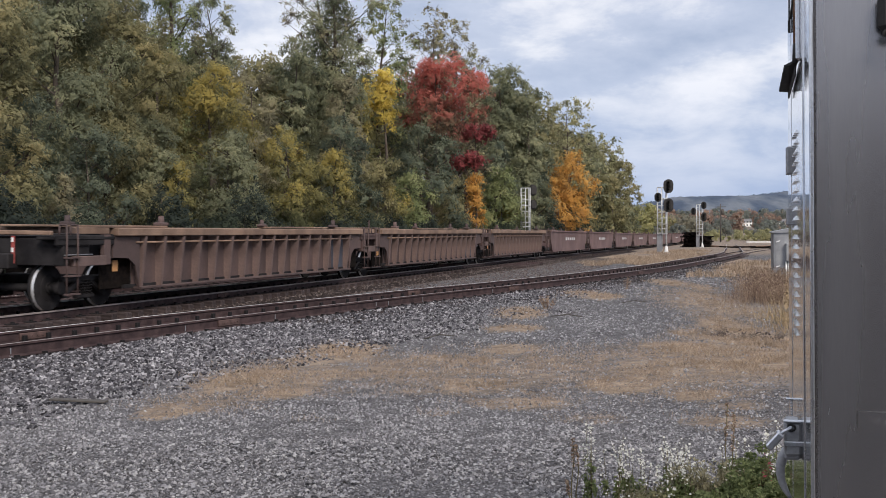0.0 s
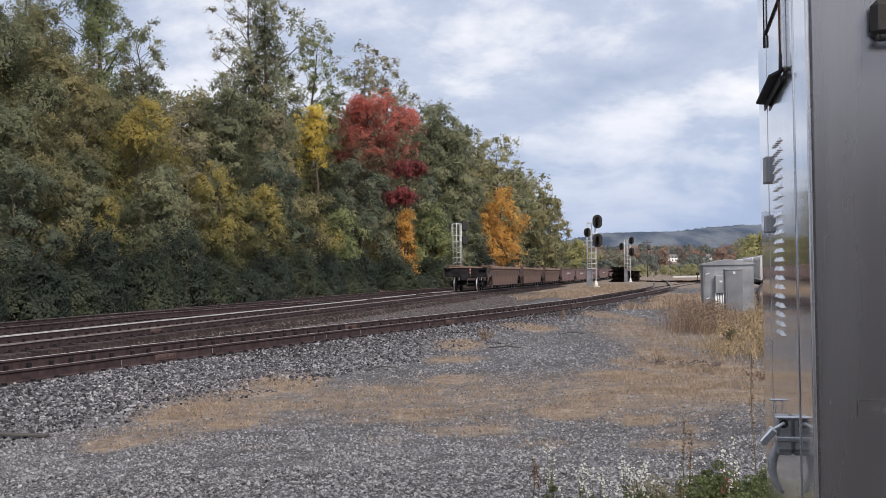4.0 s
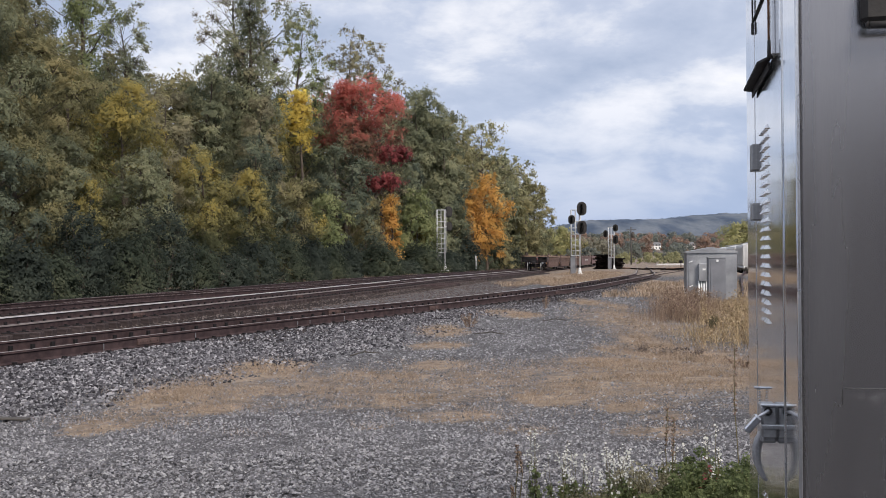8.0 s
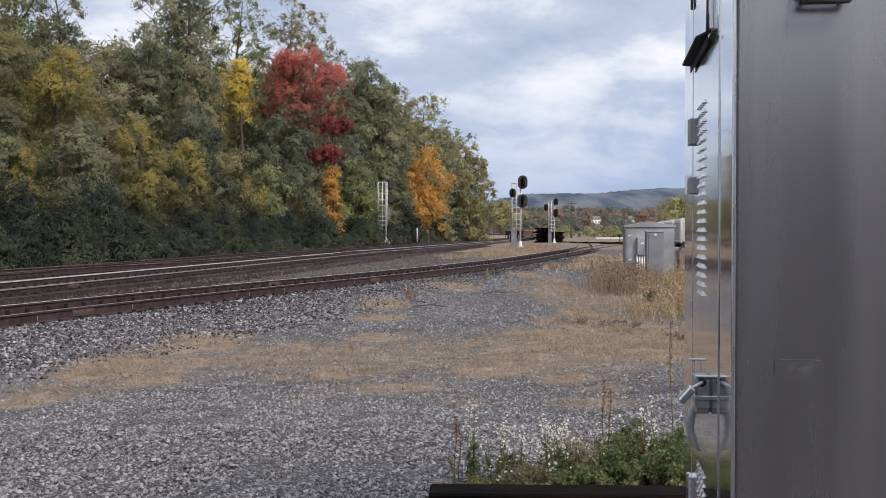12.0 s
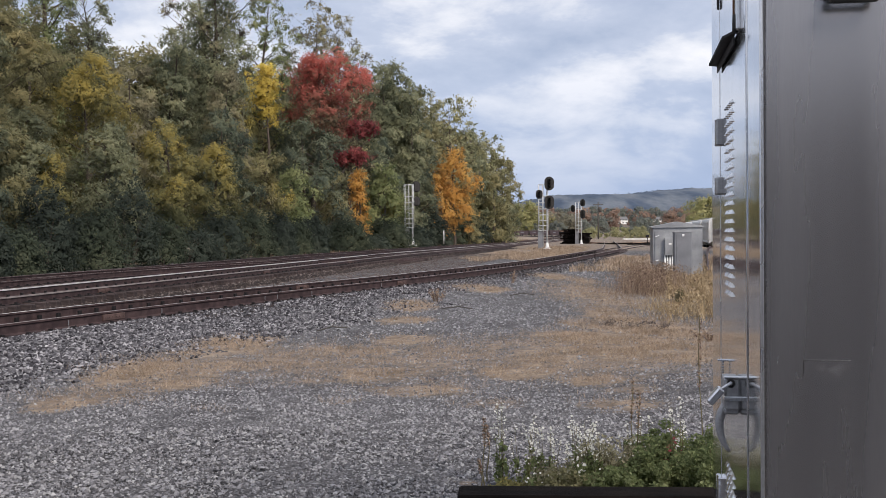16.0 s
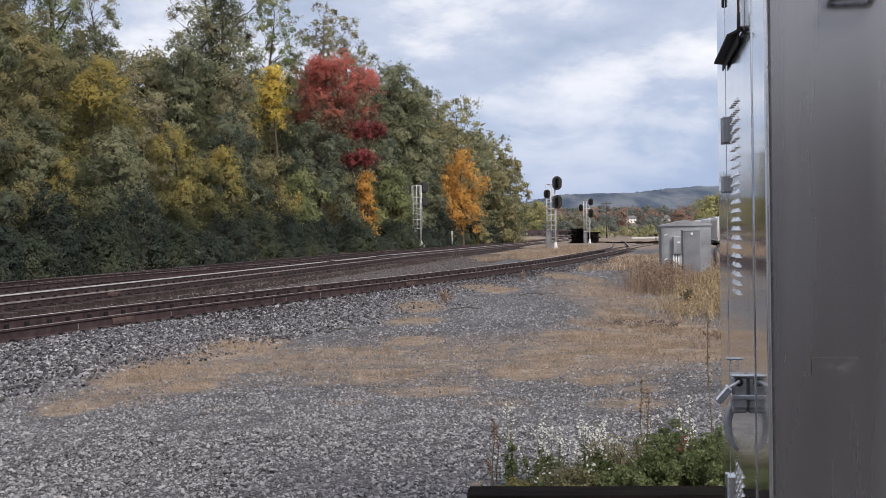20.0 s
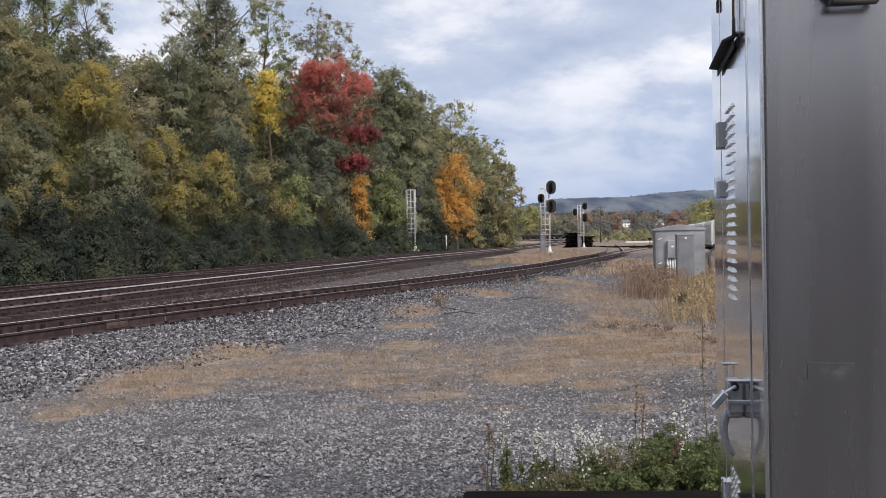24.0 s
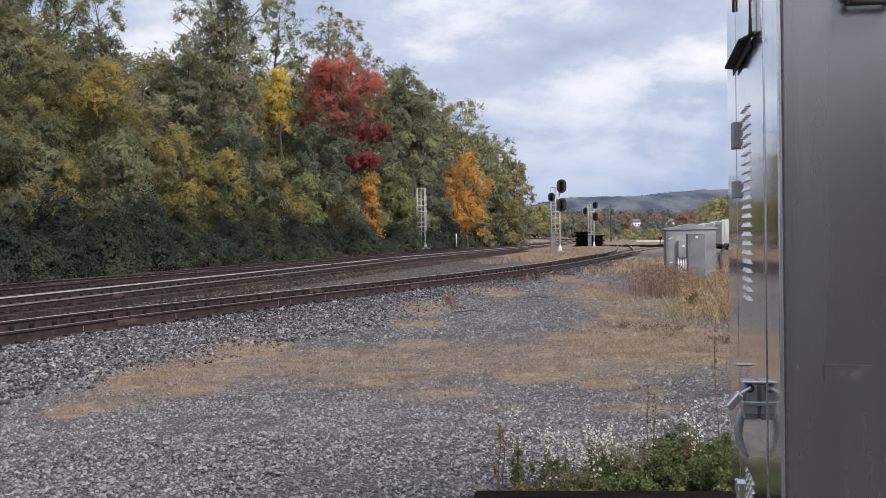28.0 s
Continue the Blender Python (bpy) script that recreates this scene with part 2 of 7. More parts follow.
def island_mat(name, cols, rough=0.9, broad=40.0):
    """Loose pieces in one mesh, each with its own colour; broad: scale of the variation over the mesh."""
    mt = bpy.data.materials.new(name)
    mt.use_nodes = True
    N, L = mt.node_tree.nodes, mt.node_tree.links
    bs = N["Principled BSDF"]
    geo = N.new("ShaderNodeNewGeometry")
    rp = N.new("ShaderNodeValToRGB")
    el = rp.color_ramp.elements
    el[0].color, el[1].color = (*cols[0], 1), (*cols[-1], 1)
    for k, c in enumerate(cols[1:-1]):
        x = el.new((k + 1) / (len(cols) - 1)); x.color = (*c, 1)
    L.new(geo.outputs["Random Per Island"], rp.inputs[0])
    tc = N.new("ShaderNodeTexCoord")
    no = N.new("ShaderNodeTexNoise"); no.inputs["Scale"].default_value = broad; no.inputs["Detail"].default_value = 5
    L.new(tc.outputs["Object"], no.inputs["Vector"])
    mr = N.new("ShaderNodeMapRange"); mr.inputs["From Min"].default_value = 0.25; mr.inputs["From Max"].default_value = 0.75; mr.inputs["To Min"].default_value = 0.6; mr.inputs["To Max"].default_value = 1.3
    L.new(no.outputs["Fac"], mr.inputs["Value"])
    hs = N.new("ShaderNodeHueSaturation"); L.new(rp.outputs[0], hs.inputs["Color"]); L.new(mr.outputs[0], hs.inputs["Value"])
    L.new(hs.outputs[0], bs.inputs["Base Color"])
    bs.inputs["Roughness"].default_value = rough
    bs.inputs["Specular IOR Level"].default_value = 0.2
    return mt


M_GROUND = gravel_mat("ground_gravel", (0.118, 0.114, 0.119), (0.37, 0.358, 0.364), 0.019, dry=True)
M_BALLAST_M = gravel_mat("brown_ballast", (0.03, 0.021, 0.019), (0.13, 0.098, 0.088), 0.055)
M_STONES = island_mat("loose_stones", [(0.070, 0.070, 0.076), (0.135, 0.134, 0.143), (0.195, 0.193, 0.206), (0.260, 0.258, 0.271), (0.37, 0.37, 0.372)])
M_STONES_M = island_mat("brown_ballast_stones", [(0.05, 0.038, 0.034), (0.10, 0.078, 0.070), (0.150, 0.122, 0.113), (0.20, 0.17, 0.16)])
M_GOLD = island_mat("golden_weeds", [(0.18, 0.125, 0.075), (0.30, 0.215, 0.125), (0.41, 0.31, 0.18), (0.50, 0.40, 0.26)])
M_STALK = pbr("weed_stalk", (0.07, 0.06, 0.03), (0.15, 0.13, 0.06), 6, 60, 0.9)
M_STONES_B = island_mat("ballast_stones", [(0.020, 0.0195, 0.023), (0.055, 0.053, 0.060), (0.102, 0.099, 0.109), (0.170, 0.166, 0.178), (0.39, 0.382, 0.395)])
M_STRAW = island_mat("dry_grass", [(0.16, 0.115, 0.080), (0.27, 0.20, 0.142), (0.365, 0.28, 0.205), (0.48, 0.39, 0.295)], broad=1.6)
M_WEED = island_mat("dead_weeds", [(0.10, 0.065, 0.052), (0.18, 0.12, 0.09), (0.27, 0.195, 0.14), (0.38, 0.29, 0.21)])
M_WITHER = island_mat("withered_weeds", [(0.085, 0.068, 0.062), (0.15, 0.12, 0.105), (0.25, 0.20, 0.165)])
M_RAIL = pbr("rusty_rail", (0.038, 0.025, 0.026), (0.080, 0.053, 0.053), 6, 70, 0.75, 0.2, 0.2)
M_RAIL.node_tree.nodes["Principled BSDF"].inputs["Specular IOR Level"].default_value = 0.25
M_JOINT = pbr("rusty_joint_bar", (0.06, 0.036, 0.033), (0.12, 0.075, 0.066), 8, 70, 0.85, 0.1, 0.3)
M_RAILTOP = pbr("worn_rail_head", (0.56, 0.53, 0.51), (0.70, 0.67, 0.64), 3, 50, 0.55, 0.5, 0.05)
M_RAILTOP_DULL = pbr("dull_rail_head", (0.24, 0.20, 0.185), (0.36, 0.31, 0.285), 3, 50, 0.5, 0.4, 0.1)
M_TIE = pbr("creosoted_timber", (0.034, 0.026, 0.026), (0.080, 0.062, 0.060), 3, 50, 0.9, 0, 0.5, rnd=0.3, stretch=(1, 6, 6))
M_TIE.node_tree.nodes["Principled BSDF"].inputs["Specular IOR Level"].default_value = 0.15
M_BLACKTIE = pbr("black_timber_and_shade", (0.005, 0.004, 0.004), (0.016, 0.012, 0.01), 3, 40, 1.0, 0, 0.5, stretch=(1, 6, 6))
M_BLACKTIE.node_tree.nodes["Principled BSDF"].inputs["Specular IOR Level"].default_value = 0.08
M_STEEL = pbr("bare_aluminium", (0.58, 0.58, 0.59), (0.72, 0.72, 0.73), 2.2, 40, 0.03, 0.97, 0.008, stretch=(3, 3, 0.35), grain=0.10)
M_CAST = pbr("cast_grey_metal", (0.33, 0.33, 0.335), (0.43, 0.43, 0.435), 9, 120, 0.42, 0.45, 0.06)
# Cabinet front: its dark reflection is partly put into the base colour.
M_STEEL_FRONT = pbr("darkened_front_aluminium", (0.295, 0.290, 0.300), (0.345, 0.340, 0.350), 1.5, 90, 0.27, 0.88, 0.015, stretch=(4, 4, 0.3), grain=0.05)


def stain(mt, at, half, colour):
    """A chalky rubbed stain on a surface, round a place in its own space."""
    N, L = mt.node_tree.nodes, mt.node_tree.links
    bs = N["Principled BSDF"]
    tc = N.new("ShaderNodeTexCoord")
    mp = N.new("ShaderNodeMapping"); mp.vector_type = "TEXTURE"
    mp.inputs["Location"].default_value, mp.inputs["Scale"].default_value = at, half
    L.new(tc.outputs["Object"], mp.inputs["Vector"])
    gr = N.new("ShaderNodeTexGradient"); gr.gradient_type = "QUADRATIC_SPHERE"
    L.new(mp.outputs[0], gr.inputs[0])
    no = N.new("ShaderNodeTexNoise"); no.inputs["Scale"].default_value = 45; no.inputs["Detail"].default_value = 6
    L.new(tc.outputs["Object"], no.inputs["Vector"])
    mr = N.new("ShaderNodeMapRange"); mr.inputs["From Min"].default_value = 0.42; mr.inputs["From Max"].default_value = 0.62
    L.new(no.outputs["Fac"], mr.inputs["Value"])
    mu = N.new("ShaderNodeMath"); mu.operation = "MULTIPLY"; L.new(gr.outputs["Fac"], mu.inputs[0]); L.new(mr.outputs[0], mu.inputs[1])
    mx = N.new("ShaderNodeMixRGB"); mx.inputs[2].default_value = (*colour, 1)
    L.new(mu.outputs[0], mx.inputs[0]); L.new(bs.inputs["Base Color"].links[0].from_socket, mx.inputs[1]); L.new(mx.outputs[0], bs.inputs["Base Color"])


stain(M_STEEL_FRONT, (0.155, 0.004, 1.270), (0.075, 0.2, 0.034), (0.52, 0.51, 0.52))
M_STEEL_L = pbr("bright_aluminium", (0.60, 0.61, 0.63), (0.72, 0.73, 0.75), 4, 120, 0.28, 0.95, 0.03)
M_BLACK = pbr("black_rubber", (0.012, 0.011, 0.011), (0.03, 0.027, 0.025), 6, 80, 0.7, 0, 0.15)
M_RUST = pbr("rusty_edge", (0.10, 0.045, 0.02), (0.22, 0.11, 0.06), 30, 120, 0.9, 0, 0.3)
M_GREY = pbr("grey_case_paint", (0.22, 0.226, 0.236), (0.36, 0.367, 0.378), 1.6, 60, 0.45, 0.4, 0.05, rnd=0.08)
M_GREYD = pbr("dark_grey_paint", (0.17, 0.175, 0.19), (0.23, 0.235, 0.25), 2, 60, 0.5, 0.3, 0.05)
M_WHITEP = pbr("white_conduit", (0.62, 0.62, 0.62), (0.78, 0.78, 0.77), 5, 60, 0.5, 0, 0.05)
M_SIGNAL = pbr("galvanised_signal", (0.5, 0.51, 0.52), (0.68, 0.69, 0.7), 4, 60, 0.5, 0.4, 0.05)
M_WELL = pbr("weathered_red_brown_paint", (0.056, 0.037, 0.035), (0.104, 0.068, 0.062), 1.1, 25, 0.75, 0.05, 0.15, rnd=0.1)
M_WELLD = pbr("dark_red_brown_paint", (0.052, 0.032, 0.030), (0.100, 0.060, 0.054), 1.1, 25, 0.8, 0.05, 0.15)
M_CHORD = pbr("worn_tan_chord", (0.15, 0.095, 0.066), (0.27, 0.178, 0.125), 1.5, 30, 0.7, 0.05, 0.15)
M_MAROON = pbr("faded_maroon_paint", (0.112, 0.064, 0.061), (0.188, 0.120, 0.112), 0.9, 20, 0.75, 0.05, 0.12, rnd=0.1)
# Lighter copy of the red-brown paint: the ribs' shading contrast put into colour.
M_RIB = pbr("lightened_rib_paint", (0.088, 0.059, 0.053), (0.158, 0.107, 0.094), 1.3, 30, 0.72, 0.05, 0.15)
M_DARK = pbr("sooty_steel", (0.010, 0.009, 0.010), (0.028, 0.026, 0.027), 3, 40, 0.8, 0.1, 0.2)
M_DARK.node_tree.nodes["Principled BSDF"].inputs["Specular IOR Level"].default_value = 0.2
M_WHEEL = pbr("polished_tread", (0.68, 0.68, 0.69), (0.80, 0.80, 0.80), 4, 50, 0.35, 0.6, 0.03)
M_PATCH = pbr("dark_blue_patch", (0.03, 0.035, 0.05), (0.06, 0.065, 0.085), 3, 40, 0.7, 0, 0.1)
M_REDMARK = pbr("red_marker", (0.24, 0.04, 0.035), (0.32, 0.06, 0.05), 6, 60, 0.5)
M_WHITEM = pbr("white_marker", (0.7, 0.7, 0.68), (0.8, 0.8, 0.78), 6, 60, 0.5)
M_AMBER = pbr("amber_label", (0.65, 0.32, 0.12), (0.75, 0.40, 0.17), 6, 60, 0.6)
M_HOPPER = pbr("pale_grey_hopper_paint", (0.48, 0.48, 0.475), (0.60, 0.60, 0.595), 0.8, 20, 0.6, 0.05, 0.1)
M_BARK = pbr("bark", (0.05, 0.038, 0.03), (0.13, 0.105, 0.085), 2, 20, 0.95, 0, 0.6, stretch=(3, 3, 0.6))
M_POLE = pbr("grey_pole", (0.05, 0.045, 0.04), (0.1, 0.09, 0.08), 2, 20, 0.95, 0, 0.3)
M_ROOF = pbr("house_roof", (0.12, 0.12, 0.125), (0.2, 0.2, 0.2), 0.5, 5, 0.9)
M_SIDING = pbr("house_siding", (0.7, 0.7, 0.68), (0.82, 0.82, 0.8), 0.5, 5, 0.8)
M_SCUFF = pbr("chalky_scuffed_metal", (0.30, 0.295, 0.30), (0.37, 0.365, 0.37), 40, 140, 0.34, 0.85, 0.03, spread=(0.4, 0.7))
M_WALL = pbr("unseen_dark_wall", (0.10, 0.10, 0.11), (0.14, 0.14, 0.15), 1, 30, 0.8)
M_GLASS = pbr("dark_window", (0.03, 0.035, 0.04), (0.06, 0.065, 0.07), 1, 5, 0.15)
M_CONCRETE = pbr("pale_concrete", (0.5, 0.49, 0.47), (0.66, 0.65, 0.62), 0.5, 8, 0.9, 0, 0.2)

L_OLIVE = leaf_mat("olive_leaves", [(0.139, 0.142, 0.087), (0.226, 0.220, 0.124), (0.336, 0.307, 0.169), (0.440, 0.381, 0.201)])
L_GREEN = leaf_mat("green_leaves", [(0.131, 0.158, 0.087), (0.211, 0.248, 0.124), (0.321, 0.347, 0.173), (0.443, 0.440, 0.221)])
L_DARK = leaf_mat("dark_green_leaves", [(0.114, 0.132, 0.095), (0.193, 0.211, 0.140), (0.296, 0.306, 0.192), (0.428, 0.420, 0.262)])
# Low-tier leaves, three steps darker: shade under the woods put into their colours.
L_DEEP = leaf_mat("part_shaded_green_leaves", [(0.078, 0.097, 0.080), (0.131, 0.155, 0.121), (0.198, 0.226, 0.158), (0.308, 0.326, 0.218)])
L_UNDER = leaf_mat("shaded_undergrowth_leaves", [(0.040, 0.050, 0.040), (0.066, 0.082, 0.060), (0.100, 0.120, 0.082), (0.170, 0.182, 0.118)])
L_SHADE = leaf_mat("shaded_understorey_leaves", [(0.036, 0.045, 0.040), (0.058, 0.072, 0.061), (0.082, 0.100, 0.080), (0.130, 0.148, 0.112)])
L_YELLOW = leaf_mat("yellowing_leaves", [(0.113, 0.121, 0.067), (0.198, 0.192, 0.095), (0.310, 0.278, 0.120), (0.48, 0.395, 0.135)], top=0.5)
L_BRIGHT = leaf_mat("bright_yellow_leaves", [(0.433, 0.362, 0.103), (0.692, 0.534, 0.138), (0.828, 0.704, 0.187)])
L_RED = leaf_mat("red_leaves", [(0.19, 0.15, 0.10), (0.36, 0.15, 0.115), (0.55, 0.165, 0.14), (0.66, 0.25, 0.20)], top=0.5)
L_CRIMSON = leaf_mat("crimson_leaves", [(0.163, 0.062, 0.062), (0.325, 0.094, 0.100), (0.500, 0.150, 0.150)])
L_ORANGE = leaf_mat("orange_leaves", [(0.358, 0.237, 0.105), (0.549, 0.319, 0.105), (0.683, 0.407, 0.126), (0.728, 0.495, 0.168)])
L_SPARSE = leaf_mat("pale_green_leaves", [(0.228, 0.233, 0.139), (0.370, 0.363, 0.208), (0.543, 0.510, 0.295)])
L_PALE = leaf_mat("pale_yellow_leaves", [(0.27, 0.28, 0.14), (0.40, 0.39, 0.19), (0.52, 0.48, 0.25)])
L_BROWN = leaf_mat("brown_green_leaves", [(0.163, 0.156, 0.116), (0.270, 0.254, 0.172), (0.364, 0.330, 0.213), (0.400, 0.387, 0.227)])
L_BUSH = leaf_mat("weed_leaves", [(0.078, 0.106, 0.054), (0.204, 0.240, 0.110), (0.444, 0.468, 0.258)])
# Far leaves: pale distance haze is mixed into their base colours.
L_FARG = leaf_mat("hazed_green_leaves", [(0.171, 0.195, 0.193), (0.230, 0.248, 0.218), (0.295, 0.303, 0.245)])
L_FARO = leaf_mat("hazed_olive_leaves", [(0.230, 0.225, 0.190), (0.297, 0.284, 0.216), (0.357, 0.327, 0.242)])
L_FARR = leaf_mat("hazed_rusty_leaves", [(0.257, 0.201, 0.178), (0.352, 0.246, 0.194), (0.399, 0.301, 0.224)])
L_PETAL = leaf_mat("white_petals", [(0.5, 0.5, 0.45), (0.72, 0.72, 0.67)], 0.2)


# ---- mesh helpers ----
class Geo:
    def __init__(self):
        self.v, self.f, self.s, self.k = [], [], [], []

    def add(self, verts, faces, smooth=False, slot=0):
        o = len(self.v)
        self.v += [tuple(p) for p in verts]
        for f in faces:
            self.f.append(tuple(i + o for i in f)); self.s.append(smooth); self.k.append(slot)
        return self

    def box(self, c, s, rz=0.0, ch=0.0, slot=0, m=None):
        hx, hy, hz = s[0] / 2, s[1] / 2, s[2] / 2
        mat = Matrix.Translation(c) @ (m or Matrix.Rotation(radians(rz), 4, "Z"))
        if ch <= 0:
            vs = [(x, y, z) for x in (-hx, hx) for y in (-hy, hy) for z in (-hz, hz)]
            fs = [(0, 1, 3, 2), (4, 6, 7, 5), (0, 4, 5, 1), (2, 3, 7, 6), (0, 2, 6, 4), (1, 5, 7, 3)]
        else:
            ch = min(ch, 0.45 * min(s))
            bm = bmesh.new()
            bmesh.ops.create_cube(bm, size=1.0)
            for w in bm.verts:
                w.co = (w.co.x * s[0], w.co.y * s[1], w.co.z * s[2])
            bmesh.ops.bevel(bm, geom=list(bm.edges), offset=ch, segments=1, affect="EDGES")
            bm.verts.index_update()
            vs = [tuple(w.co) for w in bm.verts]; fs = [tuple(w.index for w in f.verts) for f in bm.faces]
            bm.free()
        return self.add([mat @ Vector(p) for p in vs], fs, False, slot)

    def cyl(self, a, b, r0, r1=None, n=8, caps=True, slot=0):
        r1 = r0 if r1 is None else r1
        a, b = Vector(a), Vector(b)
        d = (b - a).normalized()
        u = d.orthogonal().normalized(); w = d.cross(u)
        vs = []
        for p, r in ((a, r0), (b, r1)):
            vs += [p + r * (math.cos(2 * math.pi * k / n) * u + math.sin(2 * math.pi * k / n) * w) for k in range(n)]
        fs = [(k, (k + 1) % n, n + (k + 1) % n, n + k) for k in range(n)]
        self.add(vs, fs, True, slot)
        if caps:
            o = len(self.v) - 2 * n
            self.f += [tuple(o + k for k in range(n))[::-1], tuple(o + n + k for k in range(n))]
            self.s += [False, False]; self.k += [slot, slot]
        return self

    def tube(self, pts, r, n=6):
        for a, b in zip(pts[:-1], pts[1:]):
            self.cyl(a, b, r, r, n)
        return self

    def sweep(self, pts, radii, n=8):
        """A smooth tube through points, with a radius at each."""
        pts = [Vector(p) for p in pts]
        vs, prev = [], None
        for k, p in enumerate(pts):
            d = (pts[min(k + 1, len(pts) - 1)] - pts[max(k - 1, 0)]).normalized()
            u = d.orthogonal().normalized() if prev is None else (prev - d * prev.dot(d)).normalized()
            prev = u
            w = d.cross(u)
            vs += [p + radii[k] * (math.cos(2 * math.pi * j / n) * u + math.sin(2 * math.pi * j / n) * w) for j in range(n)]
        m = len(pts)
        fs = [(k * n + j, k * n + (j + 1) % n, (k + 1) * n + (j + 1) % n, (k + 1) * n + j) for k in range(m - 1) for j in range(n)]
        fs += [tuple(range(n))[::-1], tuple((m - 1) * n + j for j in range(n))]
        return self.add(vs, fs, True)

    def sheet(self, quad, thick, slot=0):
        q = [Vector(p) for p in quad]
        nrm = (q[1] - q[0]).cross(q[3] - q[0]).normalized() * thick
        vs = q + [p - nrm for p in q]
        return self.add(vs, [(0, 1, 2, 3), (7, 6, 5, 4), (0, 4, 5, 1), (1, 5, 6, 2), (2, 6, 7, 3), (3, 7, 4, 0)], False, slot)

    def mesh(self, name, mats):
        me = bpy.data.meshes.new(name)
        me.from_pydata(self.v, [], self.f)
        me.polygons.foreach_set("use_smooth", self.s)
        for mt in (mats if isinstance(mats, (list, tuple)) else [mats]):
            me.materials.append(mt)
        me.polygons.foreach_set("material_index", self.k)
        me.update()
        return me


def part(name, geo, material, parent=None, label="", m=None):
    me = geo.mesh(name, material) if isinstance(geo, Geo) else geo
    ob = new(name, me)
    if parent is not None:
        ob.parent = parent
    if m is not None:
        ob.matrix_basis = m
    if label:
        tagged(ob, label)
    return ob


def raw_mesh(name, verts, faces, mat, smooth=False):
    """A mesh from numpy arrays; all faces have the same number of corners."""
    verts, faces = np.asarray(verts, np.float32), np.asarray(faces, np.int32)
    me = bpy.data.meshes.new(name)
    me.vertices.add(len(verts)); me.vertices.foreach_set("co", verts.ravel())
    k = faces.shape[1]
    me.loops.add(faces.size); me.loops.foreach_set("vertex_index", faces.ravel())
    me.polygons.add(len(faces)); me.polygons.foreach_set("loop_start", np.arange(0, faces.size, k, dtype=np.int32))
    me.polygons.foreach_set("use_smooth", np.full(len(faces), smooth))
    me.materials.append(mat)
    me.update(calc_edges=True)
    return me


# ---- plan: lines of the tracks ----
def spline(P, step=0.5):
    P = np.array(P, float)
    Q = np.vstack([2 * P[0] - P[1], P, 2 * P[-1] - P[-2]])
    out = []
    for i in range(1, len(Q) - 2):
        n = max(2, int(np.linalg.norm(Q[i + 1] - Q[i]) / step))
        a, b, c, d = Q[i - 1], Q[i], Q[i + 1], Q[i + 2]
        for k in range(n):
            u = k / n
            out.append(0.5 * (2 * b + (c - a) * u + (2 * a - 5 * b + 4 * c - d) * u * u + (3 * b - a - 3 * c + d) * u ** 3))
    out.append(P[-1])
    return np.array(out)


def beside(S, d):
    T = np.gradient(S, axis=0)
    T /= np.linalg.norm(T, axis=1)[:, None]
    return S + d * np.c_[-T[:, 1], T[:, 0]]


MAIN = spline([(-19.5, -30), (-16.7, -12), (-14.2, 1), (-10.1, 23), (-2.6, 62), (8.4, 124), (15.9, 164), (24.2, 204), (37.3, 275), (38.2, 325),
               (32, 382), (14, 438), (-18, 488), (-70, 540), (-140, 590), (-230, 640), (-340, 690), (-460, 740)])
MAIN_ARC = np.r_[0, np.cumsum(np.linalg.norm(np.diff(MAIN, axis=0), axis=1))]
FAR = beside(MAIN, 4.55)
SIDING = spline([(-17.5, -12), (-13.2, 0), (-9.2, 11), (-7.35, 16.2), (-5.9, 20.4), (-3.2, 27.1), (-1.05, 32.0), (2.1, 40), (5.0, 48.2), (7.2, 55.8), (10.6, 68), (14.2, 84), (17.6, 104), (21.3, 126), (25.5, 152), (30, 180)])
RAIL_Z = 0.23


def rail_z(y):
    """Height of the rail heads: level, then falling a little."""
    return RAIL_Z - 0.53 * np.clip((np.asarray(y, float) - 65) / 100, 0, 1)


def near_dist(P, S):
    """Distance of points to a line of points."""
    out = np.empty(len(P))
    for i in range(0, len(P), 4000):
        q = P[i:i + 4000]
        out[i:i + 4000] = np.sqrt(((q[:, None, :] - S[None, ::4, :]) ** 2).sum(2).min(1))
    return out


def ground_z(x, y):
    x, y = np.asarray(x, float), np.asarray(y, float)
    z = -0.5 * np.clip((y - 65) / 110, 0, 1)
    z = z + 0.03 * np.sin(0.9 * x + 0.4 * y) * np.exp(-((y - 14) / 14) ** 2)
    z = z - 1.1 * np.clip((x - 8 - 0.18 * y) / 4, 0, 1) * np.clip((y - 25) / 30, 0, 1)   # the yard lies lower
    side = np.interp(y, MAIN[:620, 1], MAIN[:620, 0]) - x   # metres left of the main line
    z = z - 0.30 * np.clip((side + 3.3) / 1.1, 0, 1) * np.clip((7.6 - side) / 1.0, 0, 1) * np.clip((130 - y) / 30, 0, 1)
    z = z + 0.022 * np.clip(y - 600, 0, 900)   # wooded slope across the valley
    return z

# ---- ground ----
# dry grass patches: x, y, half width, half depth, density
PATCHES = []


def patch(x, y, a, b, d):
    PATCHES.append((x, y, a, b, d))


patch(-3.43, 9.86, 0.35, 0.52, 0.80)
patch(-3.34, 12.20, 0.49, 1.30, 0.95)
patch(-2.83, 15.41, 0.66, 1.93, 0.95)
patch(-1.86, 13.13, 0.77, 1.51, 0.50)
patch(-2.62, 11.05, 0.42, 0.57, 0.70)
patch(-0.44, 22.71, 0.66, 2.08, 0.80)
patch(-0.41, 18.87, 0.62, 0.83, 0.75)
patch(-0.39, 15.80, 0.48, 0.67, 0.95)
